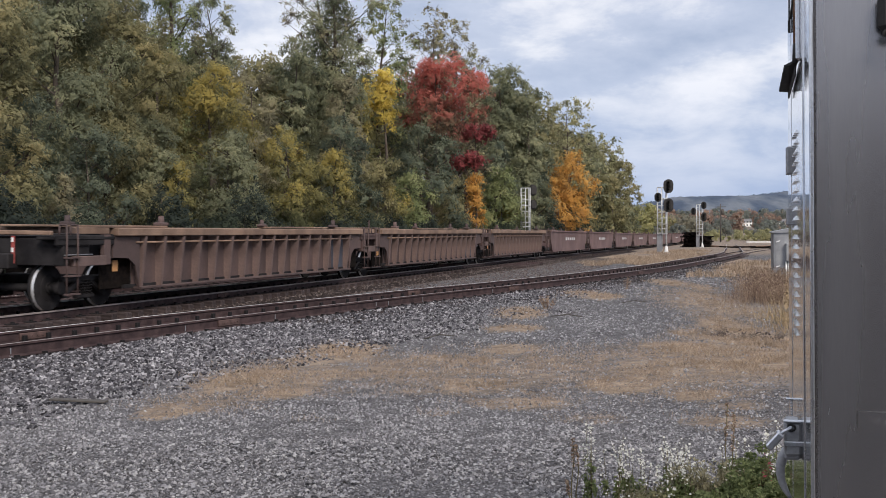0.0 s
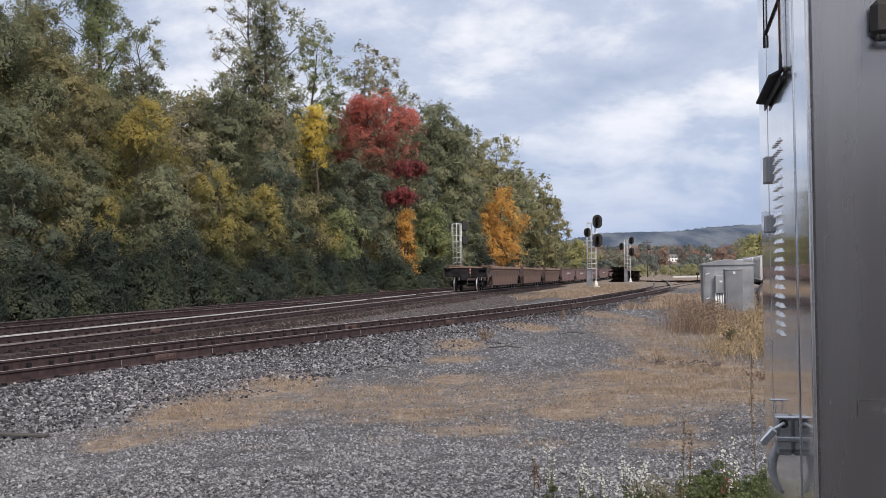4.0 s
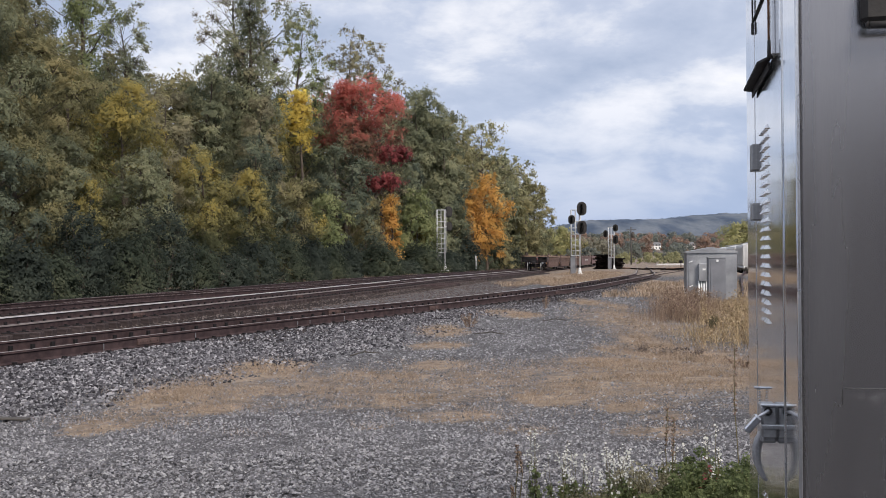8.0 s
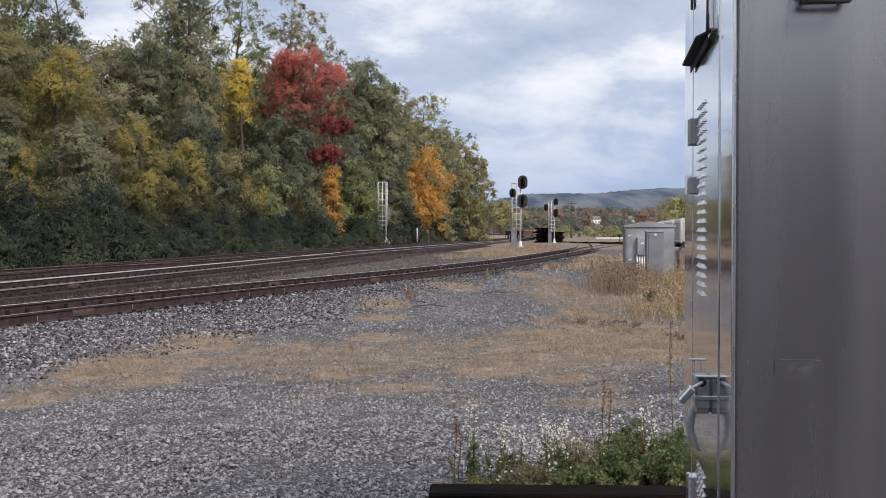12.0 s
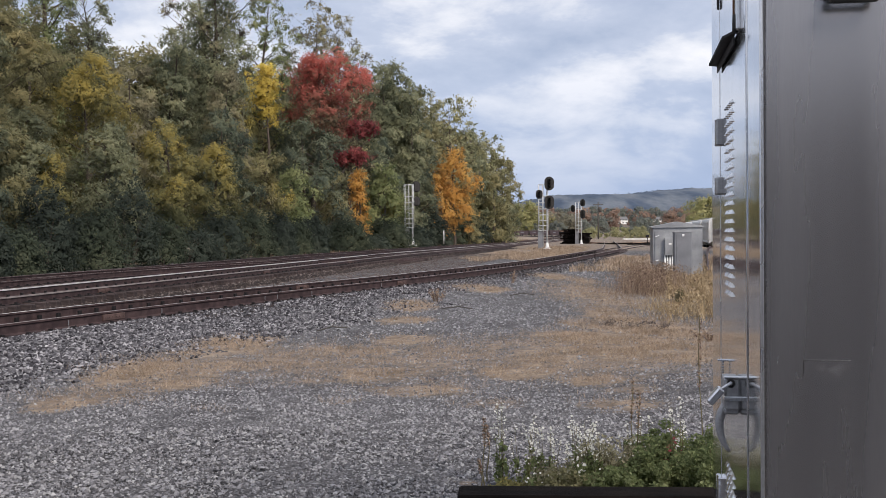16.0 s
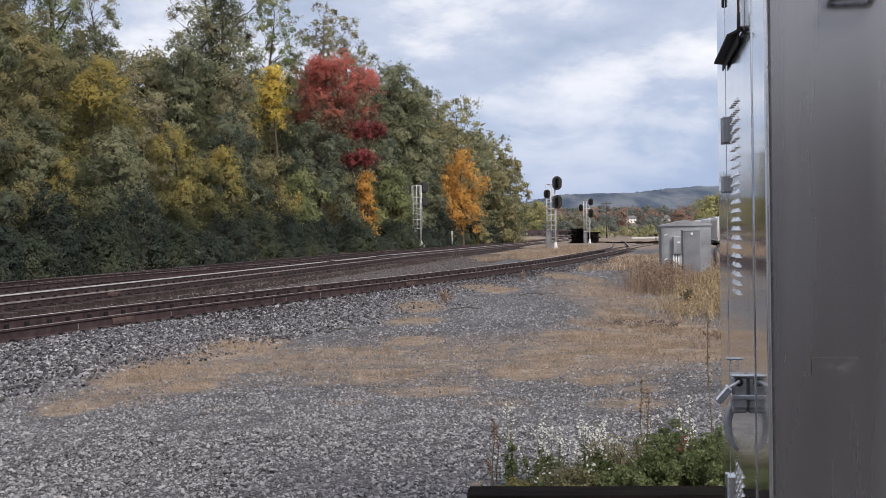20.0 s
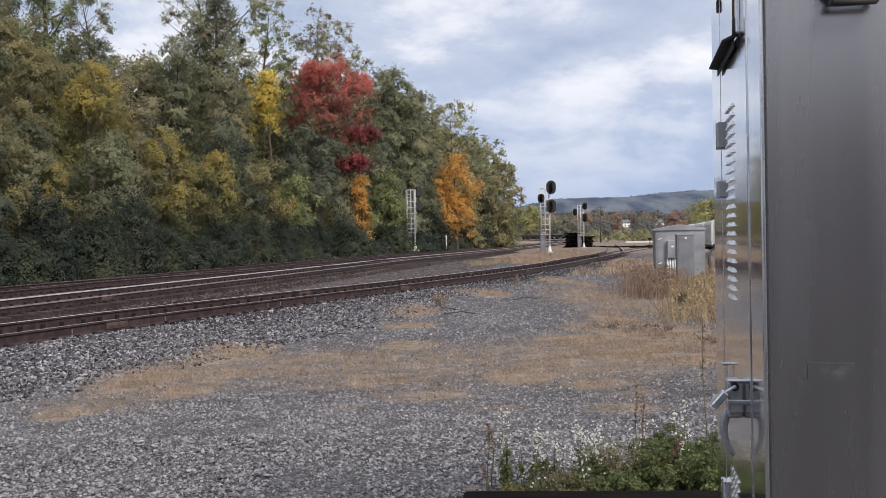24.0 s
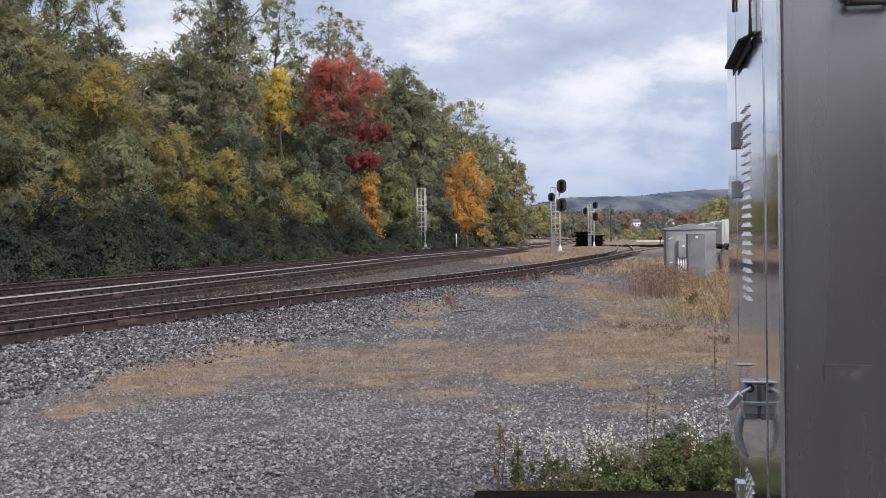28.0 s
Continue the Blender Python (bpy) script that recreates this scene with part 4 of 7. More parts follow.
            g.f += [tuple(range(6)), tuple(range(11, 5, -1))] + [(k, 6 + k, 6 + (k + 1) % 6, (k + 1) % 6) for k in range(6)]
            g.s += [False] * 8; g.k += [0] * 8
            sd = part("side_panel", g, body, car, "faded maroon smooth side")
            part("top_chord", Geo().box((s * 1.40, 0, 1.66), (0.2, 2 * h, 0.1), ch=0.01), M_MAROON, car)
            for k in range(5):
                part("stencil_bar", Geo().box((s * 1.445, -1.8 + k * 0.9, 1.15), (0.008, 0.55, 0.2)), M_HOPPER, sd)
    for d in (-1, 1):
        platform(car, d * (h - 0.1), d, last and d < 0)
        for s in (-1, 1):
            part("hand_brake_post", Geo().tube([(s * 1.1, d * (h + 0.4), 1.5), (s * 1.1, d * (h + 0.4), 2.0)], 0.02), M_WELLD, car) if (s > 0 and not last) else None
    truck(car, -h - 0.95 if not last else -h - 0.6, 0.46, spin)
    return car


SPEED, REAR0 = 13.03, 49.45
CARS = []


def make_train():
    lens = [16.2, 16.1, 16.6] + [18.2] * 15
    a = REAR0 + 2.4
    proto = {}
    for k, L in enumerate(lens):
        spin = []
        key = "last" if k == 0 else ("rib" if k < 3 else "smooth")
        if key in proto and k > 3:
            car = copy_thing(proto[key], Matrix())
        else:
            car = well_car(L, k < 3, spin, k == 0)
            proto[key] = car
        tagged(car, {"last": "empty red-brown well car, rear of the train, with ladder and marker", "rib": "empty ribbed red-brown well car on the main track", "smooth": "empty smooth maroon well car on the main track"}[key], "railway car", "train of well cars")
        CARS.append((car, a + L / 2, L, spin if k < 2 else []))
        a += L


def on_main(a):
    return np.array([np.interp(a, MAIN_ARC, MAIN[:, 0]), np.interp(a, MAIN_ARC, MAIN[:, 1])])


make_train()


def motions():
    for car, a0, L, spin in CARS:
        rows = []
        for k in range(0, 57):
            t = k * 0.5
            a = a0 + SPEED * t
            p, q = on_main(a - L / 2 + 1.5), on_main(a + L / 2 - 1.5)
            c = (p + q) / 2
            h = math.degrees(math.atan2(q[1] - p[1], q[0] - p[0])) - 90
            z0, z1 = float(rail_z(p[1])), float(rail_z(q[1]))
            rows.append((t, pose(c[0], c[1], (z0 + z1) / 2 + 0.02, math.degrees(math.atan2(z1 - z0, L - 3)), 1.2, h)))
        walk(car, rows)
        for w in spin:
            b = w.matrix_basis.translation.copy()
            walk(w, [(k / 30, Matrix.Translation(b) @ Matrix.Rotation(-SPEED / 0.46 / 30 * k, 4, "X")) for k in range(0, 841)])


# ---- near equipment cabinet ----
def near_cabinet():
    cab = new("equipment_cabinet")
    tagged(cab, "tall bare-aluminium equipment cabinet with louvred side door", "cabinet")
    cab.matrix_basis = pose(0.773, 2.45, 0, 0, 0, -10.4)
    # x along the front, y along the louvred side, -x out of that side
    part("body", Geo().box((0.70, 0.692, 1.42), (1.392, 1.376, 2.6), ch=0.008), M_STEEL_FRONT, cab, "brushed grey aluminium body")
    part("plinth", Geo().box((0.70, 0.69, 0.06), (1.3, 1.28, 0.12), ch=0.01), M_CONCRETE, cab)
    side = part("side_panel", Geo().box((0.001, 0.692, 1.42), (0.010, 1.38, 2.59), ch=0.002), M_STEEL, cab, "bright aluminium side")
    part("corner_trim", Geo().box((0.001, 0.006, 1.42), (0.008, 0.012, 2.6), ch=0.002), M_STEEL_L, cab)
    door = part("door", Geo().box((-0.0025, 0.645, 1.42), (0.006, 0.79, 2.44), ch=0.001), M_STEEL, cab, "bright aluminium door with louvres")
    part("door_edge", Geo().box((-0.0055, 0.262, 1.42), (0.002, 0.012, 2.44), ch=0.0005), M_STEEL_L, door)
    part("door_edge", Geo().box((-0.0055, 1.030, 1.42), (0.002, 0.012, 2.44), ch=0.0005), M_STEEL_L, door)
    g = Geo()
    for k in range(4):
        y = -0.084 + k * 0.056
        n = 6
        vs = [(0, y - 0.025, -0.007), (0, y + 0.025, -0.007)]
        top = [(-0.0080 * math.sin(math.pi * (i + 0.5) / n) ** 0.3, y - 0.024 + 0.048 * (i + 0.5) / n, -0.007) for i in range(n)]
        crest = [(0, y - 0.023 + 0.046 * (i + 0.5) / n, 0.006 * math.sin(math.pi * (i + 0.5) / n) ** 0.3) for i in range(n)]
        o = 2
        fs = [(o + i, o + i + 1, o + n + i + 1, o + n + i) for i in range(n - 1)] + [(0, o, o + n), (1, o + 2 * n - 1, o + n - 1), (0, 1, *[o + n - 1 - i for i in range(n)])]
        g.add(vs + top + crest, fs, False)
    lou = g.mesh("louvre", M_STEEL_L)
    for z0, n in ((1.962, 22), (0.875, 22)):
        for k in range(n):
            part("louvre", lou, None, door, m=pose(-0.0054, 0.725, z0 - k * 0.0266))
    # handle with housing, hasp and padlock
    hd = part("handle_housing", Geo().box((-0.026, 0.48, 1.143), (0.042, 0.10, 0.088), ch=0.006), M_CAST, door, "cast handle housing")
    part("rim", Geo().box((-0.026, 0.436, 1.189), (0.046, 0.024, 0.005), ch=0.0015), M_STEEL_L, hd)
    part("ledge", Geo().box((-0.026, 0.475, 1.132), (0.044, 0.11, 0.012), ch=0.002), M_STEEL_L, hd)
    g = Geo()
    pts = [Vector((x, 0.48, z)) for x, z in ((-0.040, 1.105), (-0.050, 1.088), (-0.056, 1.066), (-0.057, 1.044), (-0.053, 1.022), (-0.046, 1.003), (-0.038, 0.988), (-0.030, 0.978))]
    g.sweep(pts, [0.013, 0.013, 0.0125, 0.0115, 0.0100, 0.0085, 0.0065, 0.004], 10)
    part("lever", g, M_CAST, hd, "curved grip of the handle")
    part("lever_root", Geo().box((-0.026, 0.48, 1.094), (0.042, 0.06, 0.02), ch=0.006), M_CAST, hd)
    g = Geo()
    for k in range(12):
        a, b = 2 * math.pi * k / 12, 2 * math.pi * (k + 1) / 12
        g.cyl((-0.030 + 0.009 * math.cos(a), 0.427, 1.173 + 0.009 * math.sin(a)), (-0.030 + 0.009 * math.cos(b), 0.427, 1.173 + 0.009 * math.sin(b)), 0.003, n=5)
    part("hasp_eye", g, M_BLACK, hd)
    pl = part("padlock", Geo().box((-0.072, 0.42, 1.141), (0.020, 0.045, 0.052), ch=0.004, m=Matrix.Rotation(radians(41), 4, "Y")), M_STEEL_L, door, "small brushed padlock")
    part("shackle", Geo().sweep([(-0.060, 0.408, 1.158), (-0.045, 0.410, 1.168), (-0.032, 0.415, 1.176), (-0.030, 0.44, 1.170)], [0.0045] * 4), M_STEEL_L, pl)
    ch = part("chain_plate", Geo().box((-0.018, 0.84, 1.187), (0.028, 0.03, 0.004), ch=0.001), M_STEEL_L, door)
    link = Geo().box((0, 0, 0), (0.006, 0.010, 0.005), ch=0.001).mesh("link", M_STEEL_L)
    for k in range(6):
        part("link", link, None, ch, m=pose(-0.016, 0.84, 1.182 - k * 0.008))
    # black drip shelf with the channel above it
    sh = part("drip_shelf", Geo().sheet([(-0.008, 0.46, 2.130), (-0.040, 0.54, 2.125), (-0.042, 1.0, 2.118), (-0.008, 1.03, 2.118)], 0.006), M_BLACK, door, "black rubber drip shelf")
    part("lip", Geo().box((-0.013, 0.76, 2.110), (0.004, 0.54, 0.022)), M_BLACK, sh)
    de = part("drip_edge", Geo().box((-0.007, 0.66, 2.350), (0.008, 0.76, 0.006), ch=0.001), M_BLACK, door, "black drip edge along the door's top")
    part("bracket", Geo().box((-0.009, 1.035, 2.325), (0.010, 0.02, 0.04), ch=0.003).cyl((-0.010, 1.04, 2.34), (-0.010, 1.04, 2.50), 0.0025, n=6), M_BLACK, de)
    part("channel", Geo().box((-0.010, 0.425, 2.22), (0.012, 0.05, 0.19), ch=0.003), M_STEEL_L, door, "short channel with a rusty edge")
    part("channel_edge", Geo().box((-0.014, 0.452, 2.22), (0.012, 0.006, 0.19)), M_RUST, door)
    part("stay", Geo().tube([(-0.014, 0.44, 2.17), (-0.016, 0.43, 2.12)], 0.008), M_BLACK, door)
    for z, hh, mt in ((1.903, 0.085, M_CAST), (1.73, 0.055, M_CAST), (0.75, 0.085, M_STEEL)):
        part("hinge", Geo().box((-0.010, 1.0, z), (0.024, 0.05, hh), ch=0.004).cyl((-0.016, 1.025, z - hh / 2), (-0.016, 1.025, z + hh / 2), 0.007, n=8), mt, cab, "door hinge")
    g = Geo(); g.box((0.195, -0.018, 2.15), (0.12, 0.035, 0.085), ch=0.014); g.tube([(0.15, -0.03, 2.105), (0.15, -0.05, 2.10), (0.24, -0.05, 2.10), (0.24, -0.03, 2.105)], 0.008)
    part("lifting_handle", g, M_BLACK, cab, "black rubber-covered handle")
    part("scuff_mark", Geo().box((0.093, 0.0036, 1.270), (0.0014, 0.0006, 0.036)), M_BLACK, cab, "dark worn edge mark")
    part("scuff_mark", Geo().box((0.145, 0.0036, 1.2895), (0.10, 0.0006, 0.0012)), M_SCUFF, cab, "pale worn edge mark")
    part("scratch", Geo().box((0.035, 0.0036, 1.288), (0.0012, 0.0008, 0.018), m=Matrix.Rotation(radians(8), 4, "Y")), M_STEEL_L, cab, "bright scratch")
    return cab


near_cabinet()


# ---- far cabinets ----
def far_cabinets():
    c = new("relay_case")
    tagged(c, "grey aluminium relay case with low gable roof in dry weeds", "cabinet")
    c.matrix_basis = pose(8.62, 37.2, 0, 0, 0, -8)
    part("body", Geo().box((0, 0.7, 0.83), (1.70, 1.4, 1.66), ch=0.015), M_GREY, c)
    g = Geo(); w, e = 0.9, 1.68
    g.add([(-w, -0.06, e), (0, -0.06, e + 0.17), (w, -0.06, e + 0.02), (-w, 1.46, e), (0, 1.46, e + 0.17), (w, 1.46, e + 0.02), (-w, -0.06, e - 0.04), (w, -0.06, e - 0.03), (-w, 1.46, e - 0.04), (w, 1.46, e - 0.03)],
          [(0, 1, 4, 3), (1, 2, 5, 4), (0, 6, 7, 2, 1), (3, 4, 5, 9, 8), (0, 3, 8, 6), (2, 7, 9, 5), (6, 8, 9, 7)])
    part("roof", g, M_GREY, c)
    part("door", Geo().box((-0.42, -0.012, 0.80), (0.74, 0.03, 1.45), ch=0.006), M_GREY, c)
    for z in (0.5, 1.35):
        part("hinge", Geo().box((-0.70, -0.035, z), (0.14, 0.02, 0.03), m=Matrix.Rotation(radians(-20), 4, "Y")), M_WHITEP, c)
    part("meter_box", Geo().box((-0.30, -0.12, 0.98), (0.30, 0.2, 0.62), ch=0.015), M_GREY, c, "pale grey meter box")
    part("meter_label", Geo().box((-0.27, -0.223, 1.08), (0.10, 0.006, 0.06)), M_WHITEM, c)
    for k in range(6):
        part("conduit", Geo().cyl((-0.44 + k * 0.085, -0.1, 0.0), (-0.44 + k * 0.085, -0.1, 0.68), 0.028, n=8), M_WHITEP, c, "white conduit pipe")
    b = new("control_box")
    tagged(b, "dark grey upright control box beside the relay case", "cabinet")
    b.matrix_basis = pose(8.34, 35.2, 0, 0, 0, -6)
    part("body", Geo().box((0, 0.25, 0.73), (0.56, 0.5, 1.48), ch=0.012), M_GREYD, b)
    part("roof", Geo().box((0, 0.25, 1.49), (0.60, 0.54, 0.03), ch=0.006), M_GREY, b)
    part("door", Geo().box((0.02, -0.008, 0.72), (0.48, 0.02, 1.36), ch=0.004), M_GREYD, b)
    part("lock", Geo().box((0.0, -0.03, 1.38), (0.08, 0.03, 0.08), ch=0.01), M_WHITEP, b)


far_cabinets()


# ---- signals ----
def oval(g, c, rx, rz, d, n=24, slot=0):
    """A background disc, stadium-shaped, facing -y."""
    c = Vector(c)
    pts = []
    for k in range(n):
        a = 2 * math.pi * k / n
        x, z = math.cos(a) * rx, math.sin(a) * rx
        pts.append((x, z + (rz - rx if math.sin(a) >= 0 else rx - rz)))
    g.add([c + Vector((x, 0, z)) for x, z in pts] + [c + Vector((x, d, z)) for x, z in pts],
          [tuple(range(n)), tuple(range(2 * n - 1, n - 1, -1))] + [(k, n + k, n + (k + 1) % n, (k + 1) % n) for k in range(n)], False, slot)


def signal(x, y, z, H, heads, turn, label, scale=1.0):
    """A signal mast with ladder and service cage; heads: (side offset, height, half width, half height, faces away)."""
    s = new("signal_mast")
    tagged(s, label, "railway signal", "signal masts")
    s.matrix_basis = pose(x, y, z, 0, 0, turn) @ Matrix.Scale(scale, 4)
    part("mast", Geo().cyl((0.42, 0, 0), (0.42, 0, H), 0.085, 0.07, 12), M_SIGNAL, s, "pale galvanised mast")
    part("base_cone", Geo().cyl((0.42, 0, 0), (0.42, 0, 0.6), 0.22, 0.10, 12).box((0.42, 0, 0.03), (0.75, 0.75, 0.08), ch=0.01), M_WHITEP, s, "white base cone")
    part("junction_case", Geo().box((-0.22, 0, 0.92), (0.46, 0.45, 1.8), ch=0.02), M_GREYD, s, "grey junction case at the foot")
    part("ladder_rail", Geo().cyl((-0.32, 0.25, 1.7), (-0.32, 0.25, H), 0.03, n=6), M_SIGNAL, s)
    part("ladder_rail", Geo().cyl((0.08, 0.25, 0.2), (0.08, 0.25, H), 0.03, n=6), M_SIGNAL, s)
    rung = Geo().cyl((-0.32, 0.25, 0), (0.08, 0.25, 0), 0.018, n=6).mesh("rung", M_SIGNAL)
    n = int((H - 2.0) / 0.3)
    for k in range(n):
        part("rung", rung, None, s, m=pose(0, 0, 1.9 + k * 0.3))
    z0 = H * 0.44
    for zz in (z0 - 0.45, z0, z0 + 0.55, z0 + 1.1, z0 + 1.7, z0 + 2.3, H):
        g = Geo()
        for a, b in (((-0.38, -0.35), (0.5, -0.35)), ((-0.38, 0.45), (0.5, 0.45)), ((-0.38, -0.35), (-0.38, 0.45)), ((0.5, -0.35), (0.5, 0.45))):
            g.cyl((a[0], a[1], zz), (b[0], b[1], zz), 0.036, n=6)
        part("cage_hoop", g, M_SIGNAL, s)
    for a in ((-0.38, -0.35), (0.5, -0.35), (-0.38, 0.45), (0.5, 0.45), (0.0, -0.35)):
        part("cage_post", Geo().cyl((*a, z0 - 0.9), (*a, H), 0.036, n=6), M_SIGNAL, s)
    part("platform", Geo().box((0.06, 0.05, z0), (0.95, 0.85, 0.05)), M_SIGNAL, s, "grating platform")
    part("platform", Geo().box((0.06, 0.05, z0 - 0.9), (0.95, 0.85, 0.05)), M_SIGNAL, s, "grating platform")
    for dx, hz, rx, rz, away in heads:
        g = Geo()
        oval(g, (dx, 0.12 if away else -0.42, hz), rx, rz, 0.03)
        hd = part("signal_head", g, M_BLACK, s, "black signal background disc")
        part("lamp_case", Geo().box((dx, -0.02 if away else -0.28, hz), (rx * 1.0, 0.28, rz * 1.5), ch=0.03), M_BLACK, hd)
        for k in (-1, 0, 1):
            part("hood", Geo().cyl((dx, 0.15 if away else -0.43, hz + k * rz * 0.5), (dx, 0.42 if away else -0.70, hz + k * rz * 0.5), 0.1, 0.1, 10, caps=False), M_BLACK, hd)
        part("bracket", Geo().cyl((dx, 0.0, hz), (0.42 if dx > 0 else -0.32, 0.05, hz), 0.04, n=6), M_SIGNAL, hd)
    return s


signal(-2.25, 110.0, 0.12, 6.25, [(0.85, 6.05, 0.42, 0.58, True), (0.85, 4.55, 0.40, 0.5, True)], 10, "silver signal mast with cage seen from behind, by the trees")
signal(10.5, 100.0, -0.17, 6.0, [(0.62, 6.1, 0.45, 0.64, False), (0.62, 4.35, 0.45, 0.64, False), (-0.32, 5.10, 0.32, 0.42, False)], -4, "silver signal mast with three black heads between the tracks")
signal(20.75, 150.0, -0.42, 5.9, [(0.62, 5.8, 0.36, 0.5, False), (0.62, 4.2, 0.36, 0.62, False), (-0.75, 5.0, 0.30, 0.5, False)], -6, "silver signal mast beside a stack of old ties")


def marker_post(x, y, z):
    p = new("marker_post")
    tagged(p, "short white marker post at the edge of the trees", "post")
    p.matrix_basis = pose(x, y, z)
    part("post", Geo().cyl((0, 0, 0), (0, 0, 1.5), 0.06, n=8), M_WHITEP, p)


marker_post(1.5, 121.0, 0.15)


# ---- stack of old ties beyond the signals ----
def tie_stack(x, y, z, nx, nz, turn, label):
    s = new("tie_stack")
    tagged(s, label, "timber stack", "stacks of old ties")
    s.matrix_basis = pose(x, y, z, 0, 0, turn)
    rng = random.Random(int(x * 10))
    me = Geo().box((0, 0, 0), (2.6, 0.23, 0.17), ch=0.012).mesh("tie", M_BLACKTIE)
    me2 = Geo().box((0, 0, 0), (0.23, 2.6, 0.17), ch=0.012).mesh("tie", M_BLACKTIE)
    for k in range(nz):
        for j in range(nx):
            o = (j - (nx - 1) / 2) * 0.28
            part("tie", me if k % 4 else me2, None, s, m=pose(rng.uniform(-0.32, 0.32) if k % 4 else o, o + rng.uniform(-0.02, 0.02) if k % 4 else 0, 0.09 + k * 0.178, 0, rng.uniform(-2.5, 2.5), rng.uniform(-7, 7)))


tie_stack(19.9, 152.6, -0.45, 6, 12, 92, "dark stack of old creosoted ties on the ground")
tie_stack(21.9, 154.5, -0.45, 6, 9, 60, "lower tumbled stack of old dark ties")


def scattered_ties():
    """Old ties and poles thrown down beyond the turnout."""
    rng = random.Random(17)
    dark = Geo().box((0, 0, 0), (2.6, 0.23, 0.17), ch=0.012).mesh("old_tie", M_BLACKTIE)
    pale = Geo().cyl((-2.2, 0, 0), (2.2, 0, 0), 0.11, 0.08, 8).mesh("old_pole", M_CHORD)
    for k in range(16):
        x, y = 22.5 + rng.uniform(0, 7.5), 126 + rng.uniform(0, 16)
        long = k % 3 == 0
        ob = part("pole" if long else "tie", pale if long else dark, None, None, m=pose(x, y, float(ground_z(x, y)) + rng.uniform(0.09, 0.16), 0, rng.uniform(-3, 3), rng.uniform(-35, 35)))
        tagged(ob, "weathered tan pole lying in the yard" if long else "old black tie lying in the yard", "timber", "timbers thrown down in the yard")


scattered_ties()


def timber():
    g = Geo(); g.box((0, 0, 0.1), (2.75, 0.23, 0.2), ch=0.012)
    tagged(part("timber", g, M_BLACKTIE, m=pose(1.52, 5.70, -0.02, 0, 0, -4)), "black creosoted timber lying in front of the weeds", "timber")


timber()


# ---- hopper car on the yard track ----
def hopper_car():
    YARD = spline([(6.5, 22), (11.2, 40), (20.5, 76), (28.8, 106), (35.0, 128), (39.5, 150), (43.8, 176), (48.2, 205)])
    tr = new("track_yard")
    tagged(tr, "rusty yard track beside the relay case", "railway track", "tracks", "structure")
    for o in (-0.755, 0.755):
        Q = beside(YARD, o)
        z = ground_z(Q[:, 0], Q[:, 1]) + 0.2
        T = np.gradient(Q, axis=0); T /= np.linalg.norm(T, axis=1)[:, None]
        V = np.stack([np.stack([Q[:, 0] + px * T[:, 1], Q[:, 1] - px * T[:, 0], z + pz], 1) for px, pz in PROFILE], 1)
        n, k = V.shape[:2]
        i = np.arange(n * k).reshape(n, k)
        F = np.stack([i[:-1], np.roll(i, -1, 1)[:-1], np.roll(i, -1, 1)[1:], i[1:]], -1).reshape(-1, 4)
        part("rail", raw_mesh("rail", V.reshape(-1, 3), F, M_RAIL), None, tr)
    for n, y0 in enumerate((131.0, 149.5, 168)):
        car = new("hopper_car")
        tagged(car, "pale grey covered hopper car on the yard track", "railway car", "hopper cars")
        y = y0 + 8
        x = float(np.interp(y, YARD[:, 1], YARD[:, 0]))
        x2 = float(np.interp(y + 5, YARD[:, 1], YARD[:, 0])); x1 = float(np.interp(y - 5, YARD[:, 1], YARD[:, 0]))
        car.matrix_basis = pose(x, y, float(ground_z(x, y)) + 0.2, 0, 0, -math.degrees(math.atan2(x2 - x1, 10)))
        g = Geo()
        prof = [(-1.5, 1.25), (-1.62, 1.5), (-1.62, 3.75), (-1.5, 3.98), (-0.6, 4.22), (0.6, 4.22), (1.5, 3.98), (1.62, 3.75), (1.62, 1.5), (1.5, 1.25)]
        L = 8.3
        g.v = [(px, -L, pz) for px, pz in prof] + [(px, L, pz) for px, pz in prof]
        m = len(prof)
        g.f = [tuple(range(m)), tuple(range(2 * m - 1, m - 1, -1))] + [(k, m + k, m + (k + 1) % m, (k + 1) % m) for k in range(m)]
        g.s = [False] * len(g.f); g.k = [0] * len(g.f)
        part("body", g, M_HOPPER, car)
        rib = Geo().box((0, 0, 0), (0.1, 0.12, 2.2), ch=0.02).mesh("rib", M_HOPPER)
        for s in (-1, 1):
            for k in range(9):
                part("rib", rib, None, car, m=pose(s * 1.65, -7.6 + k * 1.9, 2.5))
            part("sill", Geo().box((s * 1.5, 0, 1.2), (0.15, 17.2, 0.25), ch=0.02), M_HOPPER, car)
        part("roof_walk", Geo().box((0, 0, 4.4), (0.8, 16, 0.06)), M_HOPPER, car)
        for k in range(3):
            h = -4.8 + k * 4.8
            gg = Geo(); gg.add([(-1.3, h - 2, 1.25), (1.3, h - 2, 1.25), (1.3, h + 2, 1.25), (-1.3, h + 2, 1.25), (-0.4, h - 0.4, 0.45), (0.4, h - 0.4, 0.45), (0.4, h + 0.4, 0.45), (-0.4, h + 0.4, 0.45)],
                                [(4, 5, 6, 7), (0, 4, 7, 3), (1, 2, 6, 5), (0, 1, 5, 4), (3, 7, 6, 2)])
            part("hopper_bay", gg, M_HOPPER, car)
        for d in (-1, 1):
            truck(car, d * 6.6, 0.42, [])
            part("end_ladder", Geo().tube([(-1.5, d * 8.5, 1.0), (-1.5, d * 8.5, 4.0)], 0.03).tube([(-1.1, d * 8.5, 1.0), (-1.1, d * 8.5, 4.0)], 0.03), M_HOPPER, car)


hopper_car()


